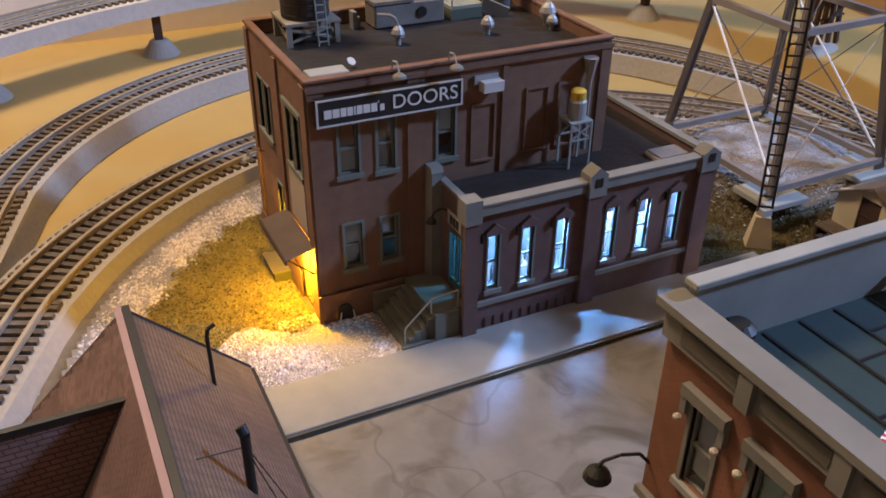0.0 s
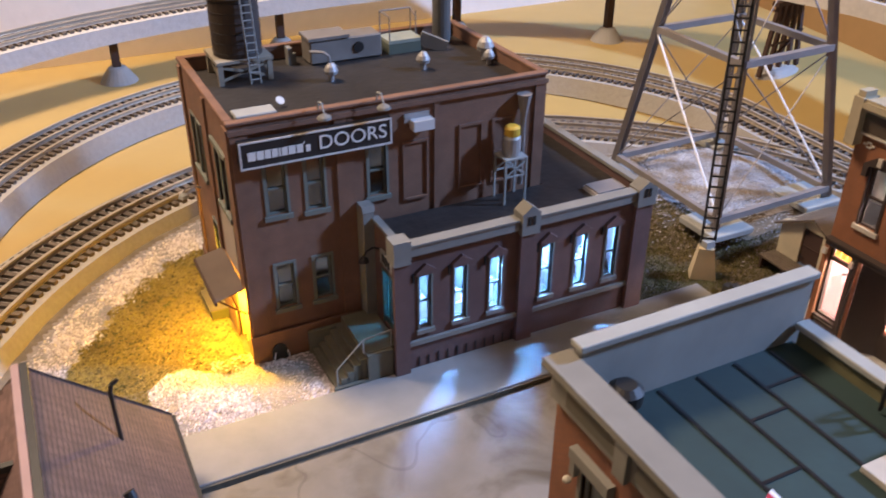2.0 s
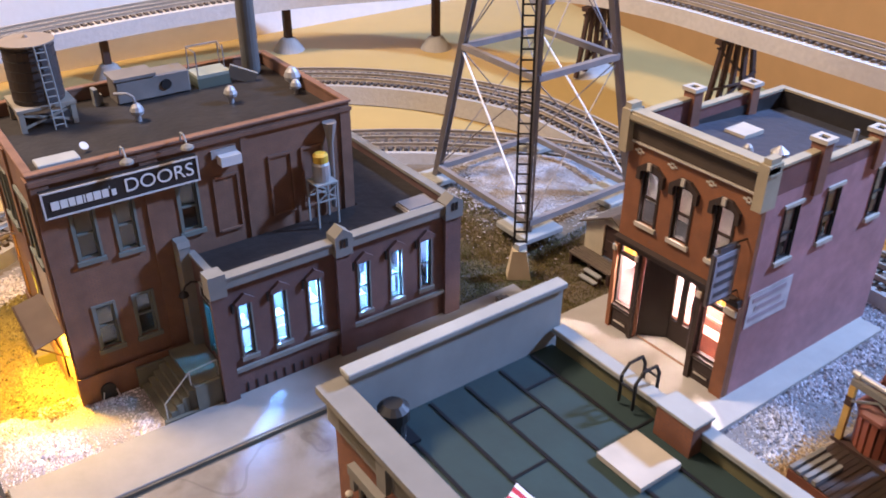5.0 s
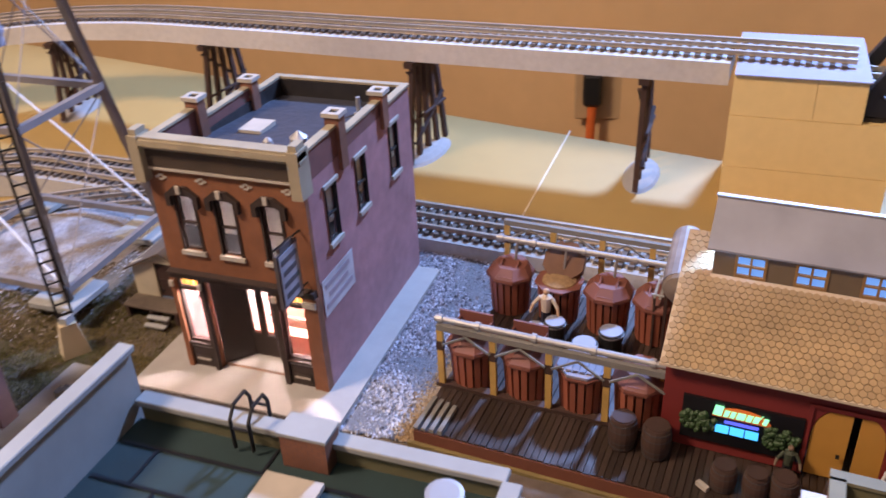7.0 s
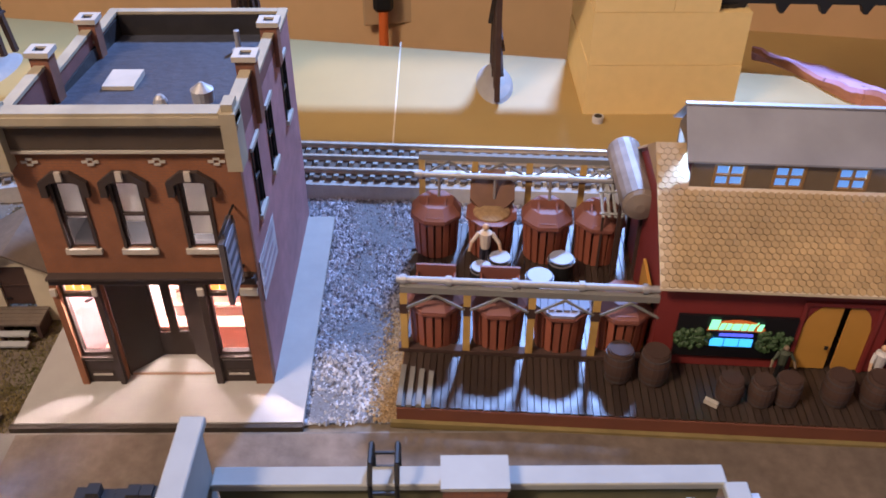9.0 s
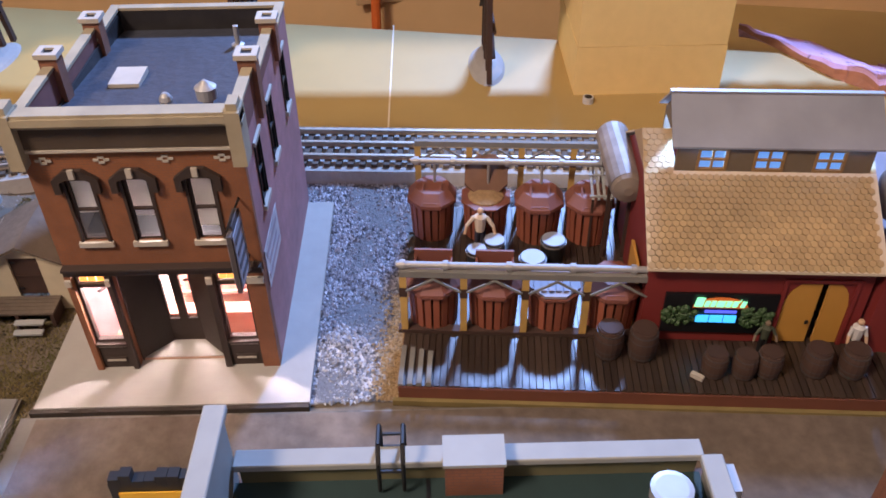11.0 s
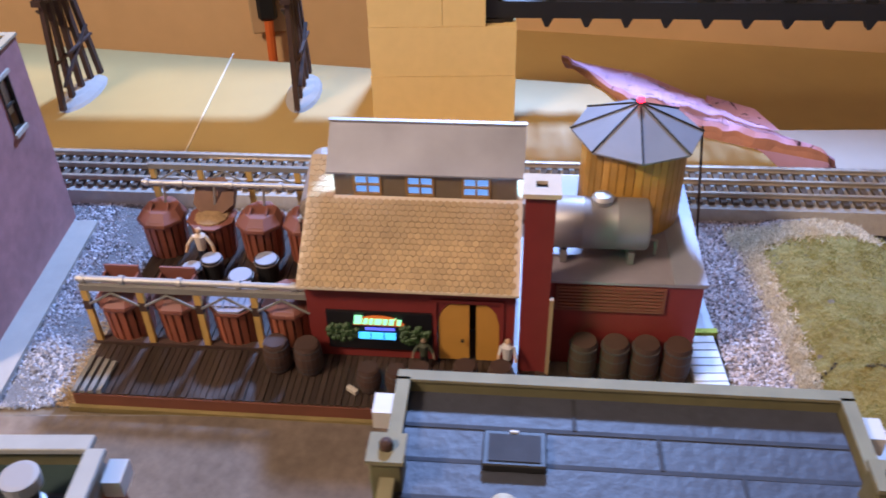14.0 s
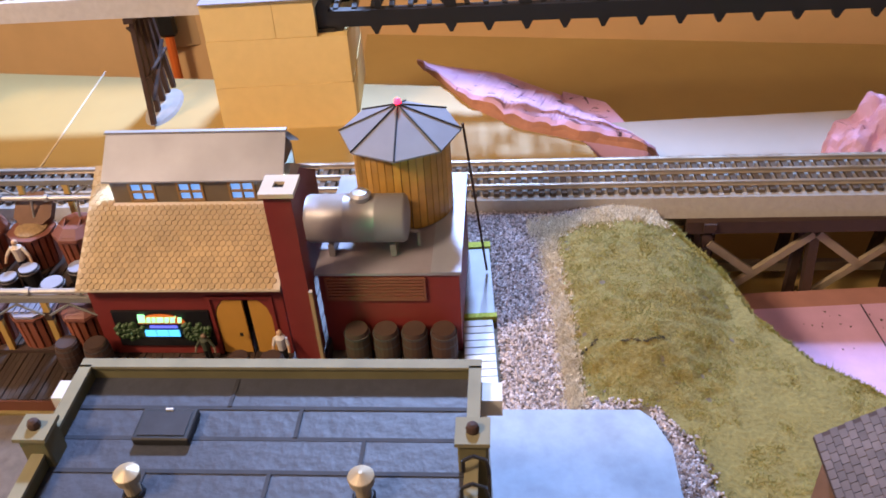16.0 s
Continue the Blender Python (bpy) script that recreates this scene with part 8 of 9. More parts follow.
for a, b in ((0.0365, 0.0385), (-0.0320, 0.0405)):
    part("shed_roof", slab_from(((-0.005, a, b), (0.055, a, b), (0.055, 0, 0.0575), (-0.005, 0, 0.0575)), 0.0016), HUT_ROOF, sd, "weathered brown plank roof")
hd_ = part("shed_door", boxes((0.0015, -0.0080, 0.0128, 0.0028, 0.0110, 0.0444), (0.0010, -0.0080, 0.0280, 0.0014, 0.0110, 0.0292)), DARK_WOOD, sd, "dark brown plank door")
part("hinge", boxes((0.0004, 0.0070, 0.0400, 0.0009, 0.0108, 0.0412), (0.0004, 0.0070, 0.0180, 0.0009, 0.0108, 0.0192)), NEAR_BLACK, hd_)
dk = thing("porch_deck", "brown plank porch deck before the hut", "deck", (0.4100, -0.0560, 0.0))
for k in range(5):
    part("deck_board", boxes((0.0036 * k, -0.0500, 0.0108, 0.0036 * k + 0.0032, 0.0, 0.0124)), HUT_ROOF, dk)
for y in (-0.0480, -0.0250, -0.0020):
    part("joist", boxes((0.0006, y - 0.0012, 0.0, 0.0170, y + 0.0012, 0.0107)), DARK_WOOD, dk)
bn = thing("timber_steps", "two pale grey timber steps up to the porch", "steps", (0.4000, -0.0900, 0.0))
part("tread", boxes((-0.0005, -0.0095, 0.0022, 0.0042, 0.0095, 0.0036)), STONE_PALE, bn)
part("tread", boxes((0.0047, -0.0095, 0.0064, 0.0092, 0.0095, 0.0078)), STONE_PALE, bn)
for y in (-0.0075, 0.0075):
    part("stringer", boxes((0.0002, y - 0.0008, 0.0, 0.0040, y + 0.0008, 0.0021), (0.0048, y - 0.0008, 0.0, 0.0090, y + 0.0008, 0.0063)), DARK_WOOD, bn)

# depot with a shingled gable roof and a cross gable
dp = thing("depot", "depot with a dull red-brown shingle roof", "building")
DS = brickwork("depot_shingle", (0.17, 0.085, 0.065), (0.06, 0.03, 0.025), 0.8, 0.0062, 0.0023, 0.6, 0.3)
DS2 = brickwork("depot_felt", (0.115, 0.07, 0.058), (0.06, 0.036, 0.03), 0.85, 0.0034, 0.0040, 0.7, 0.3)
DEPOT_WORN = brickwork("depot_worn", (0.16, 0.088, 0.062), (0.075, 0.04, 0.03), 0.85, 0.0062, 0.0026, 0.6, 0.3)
RIDGE_X, RIDGE_Z, EAVE_Z, RUN = -0.132, 0.133, 0.041, 0.063
DY0, DY1, HIP_Y = -0.080, -0.320, -0.131
WEST_X, EAST_X = RIDGE_X - RUN, RIDGE_X + RUN
part("depot_wall", boxes((-0.182, DY1 + 0.01, 0.0, -0.082, DY0 - 0.014, 0.046)), material("depot_board", (0.25, 0.12, 0.07), 0.7), dp)
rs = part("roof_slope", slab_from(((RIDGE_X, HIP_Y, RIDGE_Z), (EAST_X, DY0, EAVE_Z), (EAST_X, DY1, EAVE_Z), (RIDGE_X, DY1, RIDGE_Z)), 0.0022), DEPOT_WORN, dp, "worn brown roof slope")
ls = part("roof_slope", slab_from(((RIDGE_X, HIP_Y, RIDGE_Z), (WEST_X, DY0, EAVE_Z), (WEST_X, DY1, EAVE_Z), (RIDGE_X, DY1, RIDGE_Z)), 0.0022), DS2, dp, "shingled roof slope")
hip = bmesh.new()
top = [hip.verts.new(p) for p in ((RIDGE_X, HIP_Y + 0.0002, RIDGE_Z), (EAST_X, DY0 + 0.0002, EAVE_Z), (WEST_X, DY0 + 0.0002, EAVE_Z))]
low = [hip.verts.new((v.co.x, v.co.y, v.co.z - 0.0022)) for v in top]
hip.faces.new(top)
hip.faces.new(low[::-1])
for k in range(3):
    hip.faces.new((top[k], top[(k + 1) % 3], low[(k + 1) % 3], low[k]))
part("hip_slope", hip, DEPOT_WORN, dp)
dv = Vector((-RUN, 0, EAVE_Z - RIDGE_Z)).normalized()
dn = Vector((0, 1, 0)).cross(dv)
dn = dn if dn.z > 0 else -dn
SLOPE = math.hypot(RUN, RIDGE_Z - EAVE_Z)
shm = bmesh.new()
box(shm, -0.0021, 0, 0, 0.0021, 0.0027, 0.0007)
sh_me = bpy.data.meshes.new("roof_shingle")
shm.to_mesh(sh_me)
shm.free()
sh_me.materials.append(material("shingle_rose", (0.2, 0.125, 0.115), 0.8, vary=0.25, random_tint=0.2, stain=0.2))
frame_l = Matrix((Vector((0, 1, 0)), dv, dn)).transposed().to_4x4()
rest = bmesh.new()
cnt = 0
for j in range(42):
    for i in range(48):
        d = 0.003 + j * 0.0026
        y = DY0 - 0.004 - i * 0.0045 - 0.00225 * (j % 2)
        if y > HIP_Y + (DY0 - HIP_Y) * d / SLOPE - 0.004:
            continue
        m = Matrix.Translation(Vector((RIDGE_X, y, RIDGE_Z)) + dv * d + dn * 0.0001) @ frame_l @ pose(0, 0, 0, -4, 0, 0)
        if cnt < 300 and i < 22:
            ob = new("roof_shingle", sh_me)
            ob.parent, ob.matrix_basis = ls, m
            cnt += 1
        else:
            q = len(rest.verts)
            rest.from_mesh(sh_me)
            rest.verts.ensure_lookup_table()
            for v in rest.verts[q:]:
                v.co = m @ v.co
tagged(part("shingle_field", rest, sh_me.materials[0], ls), kind="stuff")
part("ridge_cap", bars(((RIDGE_X - 0.0020, HIP_Y + 0.001, RIDGE_Z + 0.0002), (RIDGE_X - 0.0020, DY1, RIDGE_Z + 0.0002), 0.0032, 0.0026)), material("ridge_rose", (0.36, 0.22, 0.18), 0.7), rs)
part("ridge_trim", bars(((RIDGE_X + 0.0016, HIP_Y + 0.001, RIDGE_Z + 0.0001), (RIDGE_X + 0.0016, DY1, RIDGE_Z + 0.0001), 0.0034, 0.0024)), NEAR_BLACK, rs)
part("verge", bars(((RIDGE_X, HIP_Y + 0.0005, RIDGE_Z - 0.0005), (EAST_X, DY0 + 0.0005, EAVE_Z - 0.0005), 0.0014, 0.0022)), DARK_WOOD, rs)
part("gutter", bars(((EAST_X + 0.001, DY0, EAVE_Z - 0.002), (EAST_X + 0.001, DY1, EAVE_Z - 0.002), 0.0024, 0.0024)), NEAR_BLACK, rs)
cg = part("cross_gable", slab_from(((-0.136, -0.182, 0.1205), (-0.275, -0.182, 0.1205), (-0.275, -0.208, 0.035), (-0.136, -0.208, 0.035)), 0.0020), DS, dp, "shingled cross gable roof")
part("cross_gable", slab_from(((-0.136, -0.1818, 0.1205), (-0.275, -0.1818, 0.1205), (-0.275, -0.158, 0.035), (-0.136, -0.158, 0.035)), 0.0020), DS, dp)
part("cross_ridge", bars(((-0.138, -0.182, 0.1215), (-0.275, -0.182, 0.1215), 0.0030, 0.0032)), NEAR_BLACK, cg)
part("valley_trim", bars(((-0.138, -0.1826, 0.1222), (-0.190, -0.2010, 0.0505), 0.0030, 0.0030)), NEAR_BLACK, cg)
hp_ = bmesh.new()
line = [(-0.0980, -0.139, 0.080), (-0.0980, -0.139, 0.1120), (-0.0970, -0.139, 0.1165), (-0.0935, -0.139, 0.1185)]
for a, b in zip(line, line[1:]):
    rod(hp_, a, b, 0.0011, None, 8)
part("hooked_pipe", hp_, NEAR_BLACK, dp, "small hooked vent pipe")
pp_ = part("stove_pipe", rods(((-0.0995, -0.217, 0.080), (-0.0995, -0.217, 0.1165), 0.0022), ((-0.0995, -0.217, 0.1165), (-0.1005, -0.2150, 0.1195), 0.0024), n=12), NEAR_BLACK, dp, "black stove pipe with guy wires")
part("guy_wire", rods(((-0.0995, -0.217, 0.110), (-0.0760, -0.222, 0.0520), 0.0003), ((-0.0995, -0.217, 0.110), (-0.1200, -0.222, 0.1160), 0.0003), ((-0.0995, -0.217, 0.108), (-0.0840, -0.236, 0.0640), 0.0003), n=5), NEAR_BLACK, pp_)

# corner of a tiled roof at the low end
fr = thing("brown_roof_building", "building with a dull brown tiled roof", "building", (0.2406, -0.9204, 0.0), -94)
part("wall", boxes((0.006, -0.194, 0.0, 0.094, -0.006, 0.0505)), BRICK_BROWN, fr)
part("gable", panel(bmesh.new(), wframe((0, -0.0062, 0), (1, 0, 0), (0, 1, 0)), ((0.006, 0.0507), (0.094, 0.0507), (0.050, 0.0835)), -0.003, 0), BRICK_BROWN, fr)
TILE = material("brown_tile", (0.115, 0.085, 0.075), 0.8, vary=0.3, random_tint=0.25, stain=0.3, stain_scale=40)
fr1 = part("tiled_roof", slab_from(((0, 0, 0.05), (0.05, 0, 0.0875), (0.05, -0.20, 0.0875), (0, -0.20, 0.05)), 0.002), DARK_WOOD, fr, "brown tiled roof slope")
part("tiled_roof", slab_from(((0.1, 0, 0.05), (0.0502, 0, 0.0875), (0.0502, -0.20, 0.0875), (0.1, -0.20, 0.05)), 0.002), TILE, fr)
tl = bmesh.new()
box(tl, 0, 0, 0, 0.0040, 0.0056, 0.0009)
tl_me = bpy.data.meshes.new("roof_tile")
tl.to_mesh(tl_me)
tl.free()
tl_me.materials.append(TILE)
slope_a = math.degrees(math.atan2(0.0375, 0.05))
for j in range(14):
    for i in range(20):
        ob = new("roof_tile", tl_me)
        ob.parent = fr1
        d = 0.0004 + j * 0.0043
        ob.matrix_basis = Matrix.Translation((d * 0.8, -0.0060 - i * 0.0060 - 0.003 * (j % 2), 0.0501 + d * 0.6)) @ pose(0, 0, 0, 0, -slope_a + 4, 0)
# oval plaster piece under the track
dsc = thing("plaster_disc", "oval off-white plaster piece under the track", "plaster", (0.566, -0.962, -0.125))
dm = spun(((0.005, -0.003), (0.021, -0.0022), (0.023, 0.0), (0.021, 0.0022), (0.005, 0.003)), 20)
for v in dm.verts:
    v.co = Vector((v.co.z, v.co.x, 0.085 + v.co.y * 0.62))
part("disc", dm, PLASTER, dsc)
part("stake", boxes((-0.002, -0.004, 0.0, 0.002, 0.004, 0.074)), DARK_WOOD, dsc)


# ---- gravel, turf and dust ----
def scatter(name, label, count, place, size, mat, seed, flat=0.75, jitter=0.5):
    """Small angular stones strewn by place(rnd), all in one mesh."""
    rnd = random.Random(seed)
    base = [(1, 0, 0), (0, 1, 0), (-1, 0, 0), (0, -1, 0), (0, 0, 1), (0, 0, -0.4)]
    faces0 = ((0, 1, 4), (1, 2, 4), (2, 3, 4), (3, 0, 4), (1, 0, 5), (2, 1, 5), (3, 2, 5), (0, 3, 5))
    verts, faces = [], []
    for _ in range(count):
        x, y, z = place(rnd)
        s = size * rnd.uniform(0.55, 1.3)
        a = rnd.uniform(0, 6.283)
        ca, sa = math.cos(a), math.sin(a)
        n = len(verts)
        for bx, by, bz in base:
            k = s * (1 + jitter * rnd.uniform(-1, 1))
            px_, py_ = bx * k + rnd.uniform(-0.25, 0.25) * s, by * k * 0.8 + rnd.uniform(-0.25, 0.25) * s
            verts.append((x + px_ * ca - py_ * sa, y + px_ * sa + py_ * ca, z + bz * k * flat))
        faces += [tuple(n + i for i in f) for f in faces0]
    me = bpy.data.meshes.new(name)
    me.from_pydata(verts, [], faces)
    me.materials.append(mat)
    ob = new(name, me)
    return tagged(ob, label, "gravel", kind="stuff")


def stone_material(name, dark, light, rough=0.9, patch=None, patch_scale=25.0):
    """Colours by the piece; patch mixes in a second colour in soft areas."""
    m = bpy.data.materials.new(name)
    m.use_nodes = True
    t = m.node_tree
    b = t.nodes["Principled BSDF"]
    geo, ramp = t.nodes.new("ShaderNodeNewGeometry"), t.nodes.new("ShaderNodeValToRGB")
    ramp.color_ramp.elements[0].color, ramp.color_ramp.elements[1].color = (*dark, 1), (*light, 1)
    ramp.color_ramp.elements[0].position, ramp.color_ramp.elements[1].position = 0.0, 0.85
    t.links.new(geo.outputs["Random Per Island"], ramp.inputs[0])
    last = ramp.outputs[0]
    if patch:
        nz, cut, mix = t.nodes.new("ShaderNodeTexNoise"), t.nodes.new("ShaderNodeMapRange"), t.nodes.new("ShaderNodeMix")
        nz.inputs["Scale"].default_value, nz.inputs["Detail"].default_value = patch_scale, 3
        t.links.new(geo.outputs["Position"], nz.inputs["Vector"])
        cut.inputs["From Min"].default_value, cut.inputs["From Max"].default_value = 0.4, 0.65
        t.links.new(nz.outputs["Fac"], cut.inputs[0])
        mix.data_type = "RGBA"
        mix.inputs[7].default_value = (*patch, 1)
        t.links.new(cut.outputs[0], mix.inputs[0])
        t.links.new(last, mix.inputs[6])
        last = mix.outputs[2]
    t.links.new(last, b.inputs["Base Color"])
    b.inputs["Roughness"].default_value = rough
    return m


PALE_STONE = stone_material("pale_ballast", (0.36, 0.32, 0.31), (0.74, 0.69, 0.68))
BLUE_STONE = stone_material("grey_ballast", (0.1, 0.105, 0.12), (0.62, 0.64, 0.69))
DUST_STONE = stone_material("grey_dust", (0.3, 0.3, 0.31), (0.52, 0.52, 0.54), patch=(0.26, 0.2, 0.14), patch_scale=40)
TURF = stone_material("turf_fibre", (0.2, 0.16, 0.045), (0.42, 0.34, 0.1), patch=(0.26, 0.2, 0.055))
TURF_DARK = stone_material("dark_fibre", (0.085, 0.065, 0.022), (0.24, 0.185, 0.065), patch=(0.11, 0.105, 0.03))
TURF_GREEN = stone_material("turf_green", (0.13, 0.12, 0.03), (0.46, 0.41, 0.135), patch=(0.24, 0.24, 0.065), patch_scale=30)
TURF_TAN = stone_material("turf_tan", (0.42, 0.36, 0.25), (0.78, 0.71, 0.58))
DIRT = stone_material("dirt_crumb", (0.03, 0.025, 0.018), (0.16, 0.13, 0.09))


def left_ring(rnd):
    """Along the inner edge of the ground track, left of the factory."""
    while True:
        a, r = radians(rnd.uniform(88, 182)), rnd.triangular(0.346, 0.388, 0.370)
        x, y = 0.195 + r * math.cos(a), -0.115 + r * math.sin(a)
        if not (-0.003 < x < 0.29 and -0.06 < y < 0.145):
            return x, y, ground_height(x, y) + 0.0011


def front_patch(rnd):
    while True:
        x, y = rnd.uniform(-0.10, 0.040), rnd.uniform(-0.0575, 0.012)
        if x > 0.0 and y > -0.004:
            continue
        if x < -0.03 and y > 0.002 + 0.012 * math.sin(x * 90) or x < -0.075 and y > -0.02:
            continue
        return x, y, ground_height(x, y) + 0.0011


def gap_patch(rnd):
    while True:
        x, y = rnd.uniform(0.338, 0.575), rnd.uniform(-0.338, -0.2805)
        if y < -0.334 + 0.07 * (x - 0.338) * -1 or (x > 0.545 and False):
            continue
        return x, y, ground_height(x, y) + 0.0011


def back_patch(rnd):
    while True:
        x, y = rnd.uniform(0.541, 0.585), rnd.uniform(-0.30, -0.10)
        return x, y, ground_height(x, y) + 0.0011


def behind_vats(rnd):
    y = rnd.uniform(-0.50, -0.33)
    x = rnd.uniform(0.505 + 0.07 * (y + 0.4), 0.572 + 0.062 * (y + 0.25))
    return x, y, ground_height(x, y) + 0.0011


def right_strip(rnd):
    while True:
        x, y = rnd.uniform(0.10, 0.556), rnd.uniform(-0.885, -0.735)
        if on_grass(x + rnd.gauss(0, 0.0025), y + rnd.gauss(0, 0.0025)) or (x < 0.310 and y > -0.850):
            continue
        if 0.33 < x < 0.494 and y > -0.757 or x < 0.33 and y > -0.748 or x > 0.52 and y < -0.84:
            continue
        return x, y, max(0.0, ground_height(x, y)) + 0.0011


def tower_patch(rnd):
    while True:
        x, y = rnd.gauss(0.465, 0.038), rnd.gauss(0.058, 0.038)
        if x > 0.30 and inside_yard(x, y) and (x - 0.195) ** 2 + (y + 0.115) ** 2 < 0.385 ** 2:
            return x, y, ground_height(x, y) + 0.0021


def bed(name, label, x0, x1, y0, y1, keep, mat, lift=0.0006, step=0.004):
    """A thin fill under stones and turf."""
    return tagged(grid_sheet(name, x0, x1, y0, y1, step, lambda x, y: keep(x, y) and inside_yard(x, y), lambda x, y: max(ground_height(x, y), -0.0005) + lift + 0.0006 * noise.noise((x * 90, y * 90, 2)), mat), label, "ground", kind="structure")


GRIT = material("pale_grit", (0.24, 0.22, 0.21), 0.95, vary=0.4, scale=420, bump=0.6, stain=0.2, stain_scale=25)
GREY_GRIT = material("grey_grit", (0.16, 0.16, 0.165), 0.95, vary=0.4, scale=420, bump=0.6, stain=0.2, stain_scale=25)
MOSS = material("moss_mat", (0.22, 0.175, 0.05), 0.95, vary=0.45, scale=300, bump=0.7, stain=0.25, stain_scale=60)
OCHRE_SOIL = material("ochre_soil", (0.3, 0.23, 0.07), 0.95, vary=0.4, scale=260, bump=0.7, stain=0.4, stain_scale=35)
DUST = material("pale_dust", (0.33, 0.33, 0.34), 0.95, vary=0.2, scale=150, bump=0.4, stain=0.4, stain_scale=40)
ring = lambda x, y: math.hypot(x - 0.195, y + 0.115)
bed("gravel_bed", "pale gritty bed under the gravel", -0.20, 0.20, -0.12, 0.28, lambda x, y: 0.350 < ring(x, y) < 0.392 and not (-0.003 < x < 0.29 and y < 0.145), GRIT)
bed("gravel_bed", "pale gritty bed before the steps", -0.105, 0.04, -0.0575, 0.004, lambda x, y: x < 0 or y < -0.004, GRIT)
bed("gravel_bed", "grey gritty bed beside the shop", 0.338, 0.575, -0.332, -0.2805, lambda x, y: True, GREY_GRIT)
bed("gravel_bed", "grey gritty bed along the back", 0.505, 0.59, -0.50, -0.10, lambda x, y: x > 0.541 or y < -0.2805, GREY_GRIT)
bed("gravel_bed", "grey gritty bed beside the knoll", 0.10, 0.556, -0.885, -0.735, lambda x, y: not on_grass(x, y) and not (x < 0.310 and y > -0.850) and not (0.33 < x < 0.494 and y > -0.757), GRIT)
bed("turf_mat", "mossy olive mat on the knoll", 0.02, 0.525, -1.04, -0.79, lambda x, y: on_grass(x, y) and not beyond_cliff(x, y), MOSS, step=0.002)
bed("turf_mat", "ochre soil beside the factory", -0.165, -0.002, -0.03, 0.215, lambda x, y: ring(x, y) < 0.356 and y > 0.002, OCHRE_SOIL)
bed("dust_bed", "pale grey dust under the tower", 0.36, 0.56, -0.04, 0.16, lambda x, y: ((x - 0.465) / 0.072) ** 2 + ((y - 0.058) / 0.072) ** 2 < 1 + 0.4 * noise.noise((x * 40, y * 40, 7)), DUST, lift=0.0014)


def platform_dirt(rnd):
    w, u = rnd.uniform(-0.046, 0.05), -0.1475 - abs(rnd.gauss(0, 0.007))
    p = Matrix.Translation(H) @ pose(0, 0, 0, 0, 0, HT) @ Vector((u, w, 0))
    return p.x, p.y, 0.0022


scatter("ballast_gravel", "pale pinkish gravel along the track and by the steps", 13000, left_ring, 0.0018, PALE_STONE, 1)
scatter("ballast_gravel", "pale pinkish gravel in front of the factory", 6500, front_patch, 0.0017, PALE_STONE, 2)
scatter("side_gravel", "cool grey gravel beside the brick shop", 6500, gap_patch, 0.0019, BLUE_STONE, 3)
scatter("side_gravel", "cool grey gravel along the back track", 3400, back_patch, 0.0019, BLUE_STONE, 4)
scatter("side_gravel", "cool grey gravel behind the vats", 3400, behind_vats, 0.0019, BLUE_STONE, 5)
scatter("strip_gravel", "grey-brown gravel beside the knoll and the pad", 12000, right_strip, 0.00155, stone_material("mixed_ballast", (0.16, 0.135, 0.135), (0.66, 0.6, 0.6)), 6)
scatter("tower_gravel", "grey dust and gravel under the water tower", 16000, tower_patch, 0.0010, DUST_STONE, 7, 0.5)


def tufts(name, label, count, place, size, mat, seed):
    """Short fibres of ground foam and static grass."""
    rnd = random.Random(seed)
    verts, faces = [], []
    for _ in range(count):
        x, y, z = place(rnd)
        a, h = rnd.uniform(0, 6.283), size * rnd.uniform(0.5, 1.5) * (1 + 0.45 * noise.noise((x * 70, y * 70, 3.0)))
        w, lx, ly = size * 0.32, rnd.gauss(0, 0.6) * h, rnd.gauss(0, 0.6) * h
        n = len(verts)
        verts += [(x + w * math.cos(a), y + w * math.sin(a), z), (x - w * math.cos(a), y - w * math.sin(a), z), (x + w * math.sin(a) * 0.7, y - w * math.cos(a) * 0.7, z), (x + lx, y + ly, z + h)]
        faces += [(n, n + 1, n + 3), (n + 1, n + 2, n + 3), (n + 2, n, n + 3)]
    me = bpy.data.meshes.new(name)
    me.from_pydata(verts, [], faces)
    me.materials.append(mat)
    return tagged(new(name, me), label, "turf", kind="stuff")


def yard_turf(rnd):
    while True:
        x, y = rnd.uniform(-0.165, 0.03), rnd.uniform(-0.035, 0.215)
        r = math.hypot(x - 0.195, y + 0.115)
        if r > 0.352 + 0.010 * noise.noise((x * 60, y * 60, 2.0)) or (x > -0.004 and y < 0.148):
            continue
        if y < 0.004 + 0.010 * math.sin(x * 90) and x > -0.075:
            continue
        z = 0.0004 + 0.005 * max(0, noise.noise((x * 45, y * 45, 4.0)))
        return x, y, z


def knoll(rnd):
    while True:
        x, y = rnd.uniform(0.10, 0.525), rnd.uniform(-1.04, -0.79)
        if on_grass(x + rnd.gauss(0, 0.002), y + rnd.gauss(0, 0.002)) and not beyond_cliff(x, y + abs(rnd.gauss(0, 0.0012))):
            return x, y, ground_height(x, y) + 0.0002


def knoll_fringe(rnd):
    while True:
        x, y = rnd.uniform(0.31, 0.528), rnd.uniform(-0.915, -0.79)
        near_back, near_side = 0.512 - x, -0.803 - y
        if (abs(near_back) < abs(rnd.gauss(0, 0.009)) or (abs(near_side) < abs(rnd.gauss(0, 0.004)))) and not beyond_cliff(x, y - 0.004):
            return x, y, max(0, ground_height(x, y)) + 0.0006


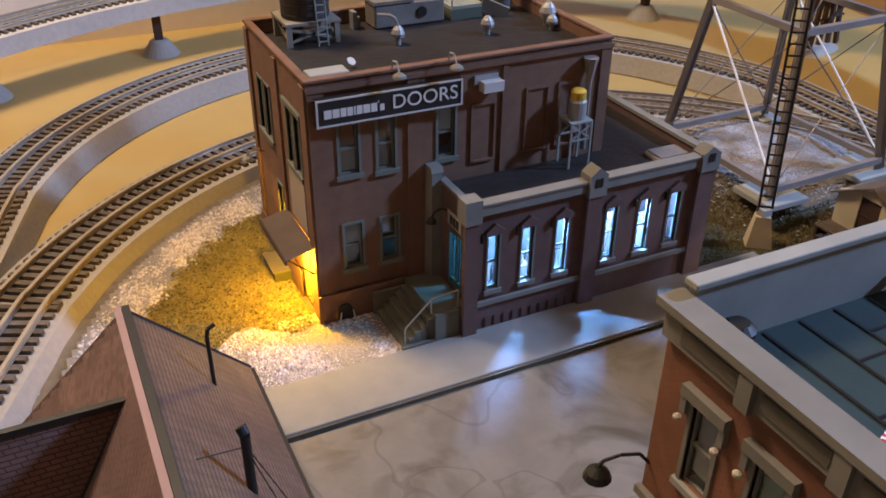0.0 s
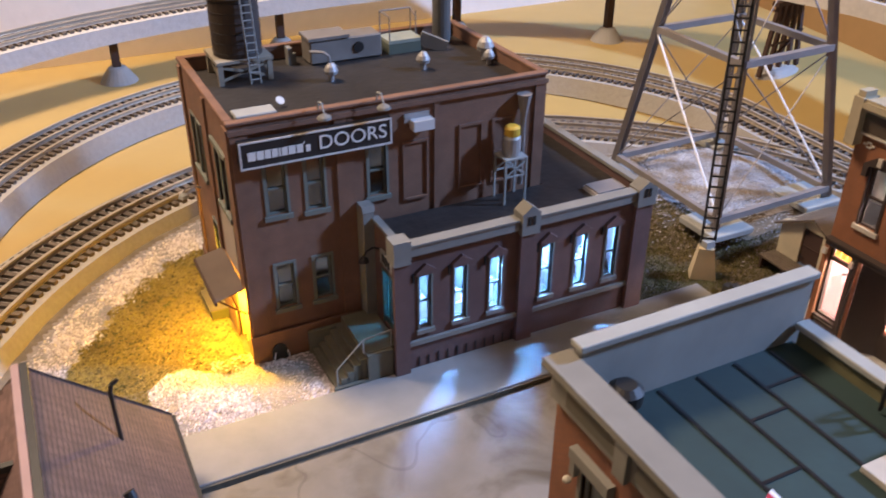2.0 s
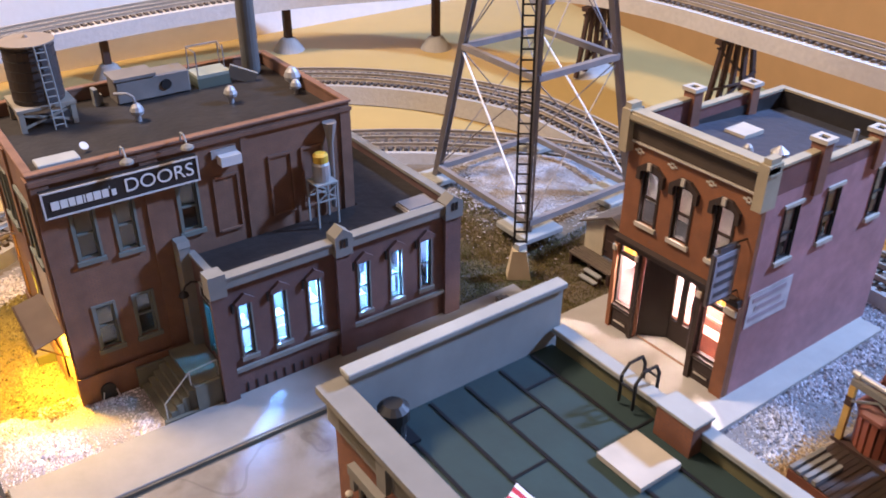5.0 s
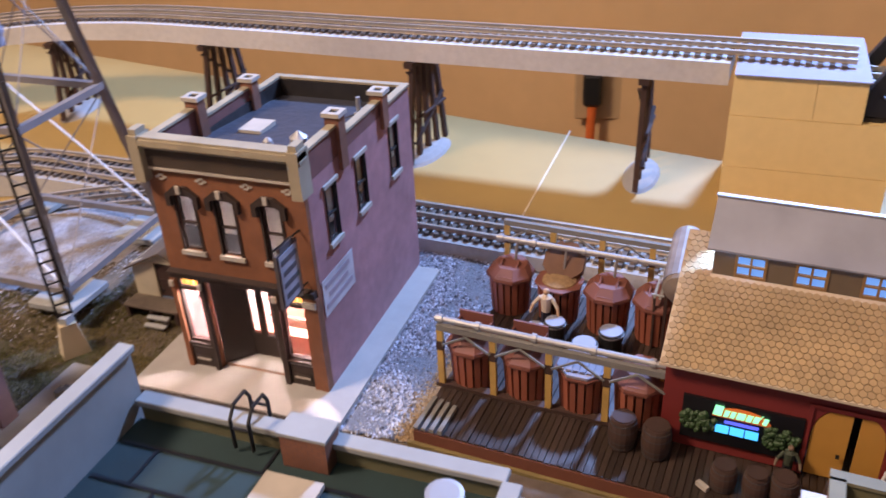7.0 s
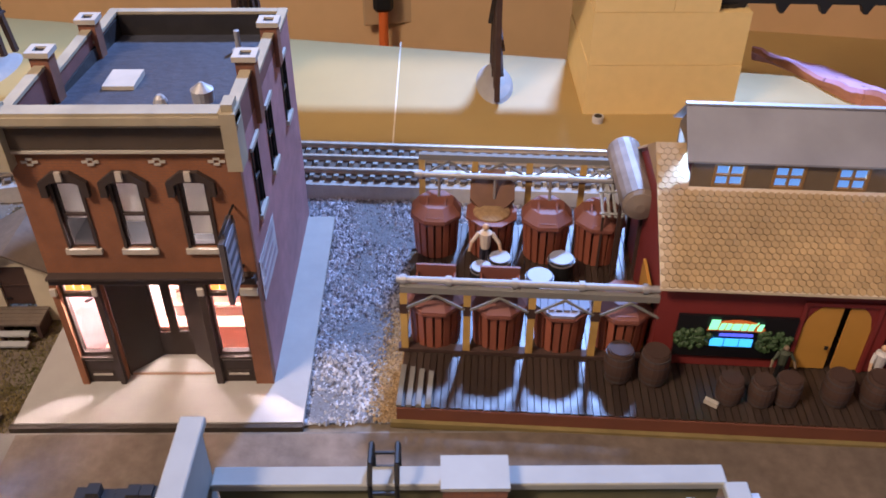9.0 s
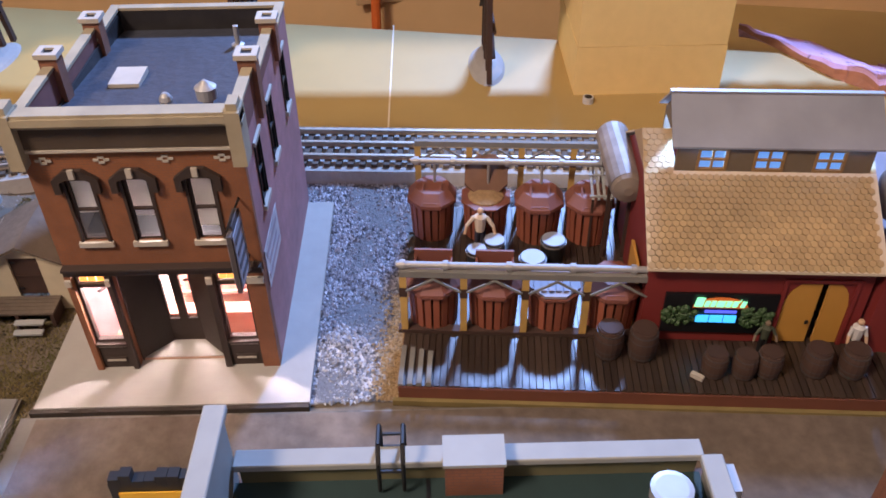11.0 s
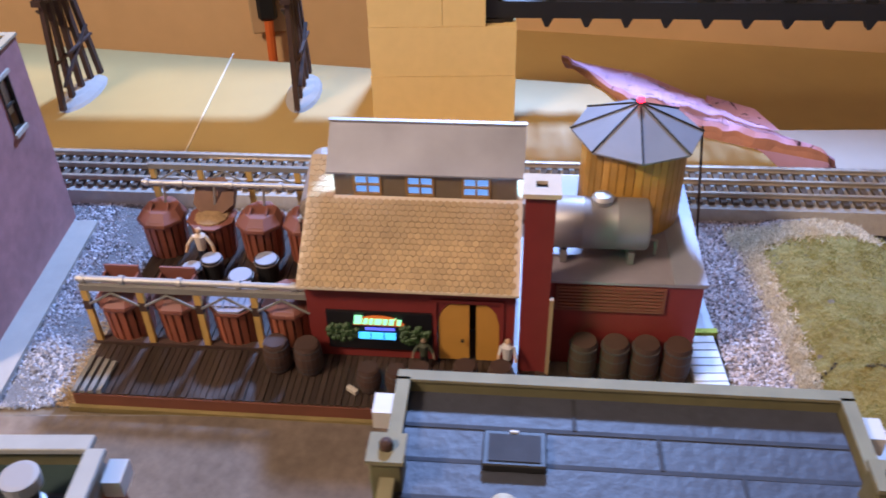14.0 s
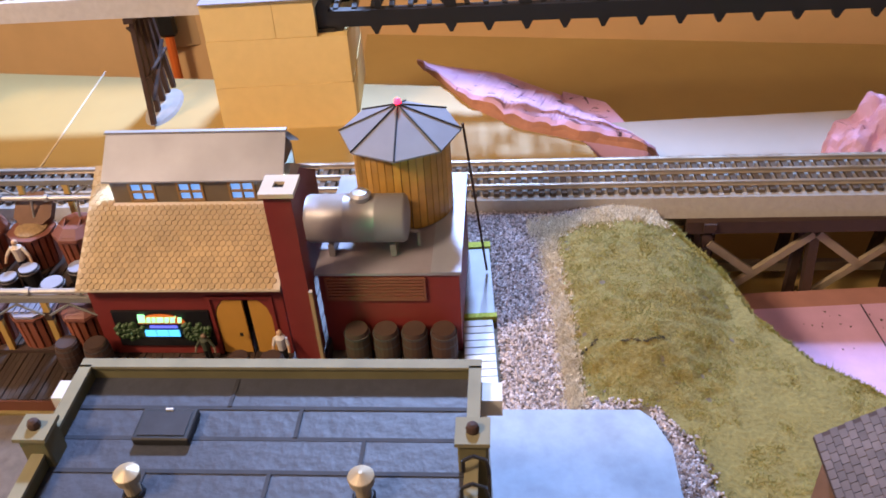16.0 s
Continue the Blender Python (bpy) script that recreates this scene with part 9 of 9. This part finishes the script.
def dark_turf(rnd):
    while True:
        x, y = rnd.uniform(0.289, 0.42), rnd.uniform(-0.112, 0.08)
        if rnd.random() < (0.25 + 0.6 * (x > 0.33)) and 0.344 < x and y < -0.055 and x > 0.37:
            continue
        if math.hypot(x - 0.46, y - 0.055) < 0.07:
            continue
        return x, y, ground_height(x, y) + 0.0002


def shop_turf(rnd):
    x, y = rnd.uniform(0.345, 0.56), rnd.uniform(-0.142, -0.03)
    return x, y, ground_height(x, y) + 0.0002


tufts("yard_turf", "rough olive and tan turf beside the factory", 40000, yard_turf, 0.0010, TURF, 11)
scatter("turf_clumps", "tan foam crumbs in the turf", 1800, yard_turf, 0.0014, TURF_DARK, 12)
tufts("knoll_grass", "mossy green static grass on the knoll", 110000, knoll, 0.0011, TURF_GREEN, 13)
tufts("knoll_fringe", "pale tan fringe at the knoll's back edge", 24000, knoll_fringe, 0.0025, TURF_TAN, 18)
tufts("dark_turf", "dark brown and green turf round the tower foot", 26000, dark_turf, 0.0015, TURF_DARK, 14)
scatter("earth_crumbs", "dark earth crumbs between tower and shop", 1500, dark_turf, 0.0012, DIRT, 15)
tufts("shop_turf", "dry dark turf beside the brick shop", 16000, shop_turf, 0.0014, TURF_DARK, 16)
scatter("earth_crumbs", "dark earth crumbs beside the shop", 1000, shop_turf, 0.0012, DIRT, 17)
scatter("platform_dirt", "tan dirt crumbs against the platform's end", 2200, platform_dirt, 0.0010, stone_material("tan_crumb", (0.2, 0.13, 0.06), (0.42, 0.3, 0.16)), 19)
scatter("grass_clumps", "dark clumps in the mossy grass", 1500, knoll, 0.0011, stone_material("moss_clump", (0.06, 0.05, 0.015), (0.2, 0.19, 0.05)), 20, 0.5)


def knoll_rim(rnd):
    """Straggling blades that hang over the cut edge."""
    x = rnd.uniform(0.24, 0.505)
    y = -0.905 - (0.51 - x) * 0.36 - max(0, 0.345 - x) * 0.75 - 0.004 * math.sin(x * 60) + rnd.gauss(0.0006, 0.0014)
    return x, y, ground_height(x, y + 0.003) - abs(rnd.gauss(0, 0.0016))


def knoll_cracks(rnd):
    """Two torn slits in the mat."""
    k = rnd.random()
    if rnd.random() < 0.45:
        x, y = 0.3555 + 0.012 * k * k, -0.801 - 0.024 * k
    else:
        x, y = 0.3575 + 0.0016 * math.sin(k * 9), -0.839 - 0.030 * k
    return x + rnd.gauss(0, 0.0007), y + rnd.gauss(0, 0.0006), ground_height(x, y) + 0.0011


def on_slab(rnd):
    return rnd.uniform(0.29, 0.485), rnd.uniform(-1.25, -0.96), -0.0816


scatter("foam_crumbs", "dark crumbs strewn on the pink foam slab", 130, on_slab, 0.0013, DIRT, 23)
tufts("knoll_rim", "straggling olive blades over the knoll's edge", 9000, knoll_rim, 0.0019, TURF_GREEN, 21)
scatter("knoll_cracks", "dark torn slits in the mossy mat", 150, knoll_cracks, 0.0009, stone_material("slit_earth", (0.02, 0.015, 0.006), (0.07, 0.055, 0.02)), 22, 0.5)


# brown film on the street: dirt plus painted shade of shop and platform building
STREET_SHADE_DIRT = material("street_dirt", (0.13, 0.1, 0.075), 0.9, vary=0.45, scale=140, bump=0.4, stain=0.5, stain_scale=22)
street_film = grid_sheet("street_dirt", 0.20, 0.3318, -0.66, -0.118, 0.004, lambda x, y: x > 0.245 + 0.05 * noise.noise((x * 9, y * 9, 4.0)) + 0.025 * noise.noise((x * 45, y * 45, 9.0)), lambda x, y: 0.0024 + 0.0006 * noise.noise((x * 14, y * 14, 0)), STREET_SHADE_DIRT)
tagged(street_film, "brown film of dirt and building shade on the grey street", "dirt", kind="structure")
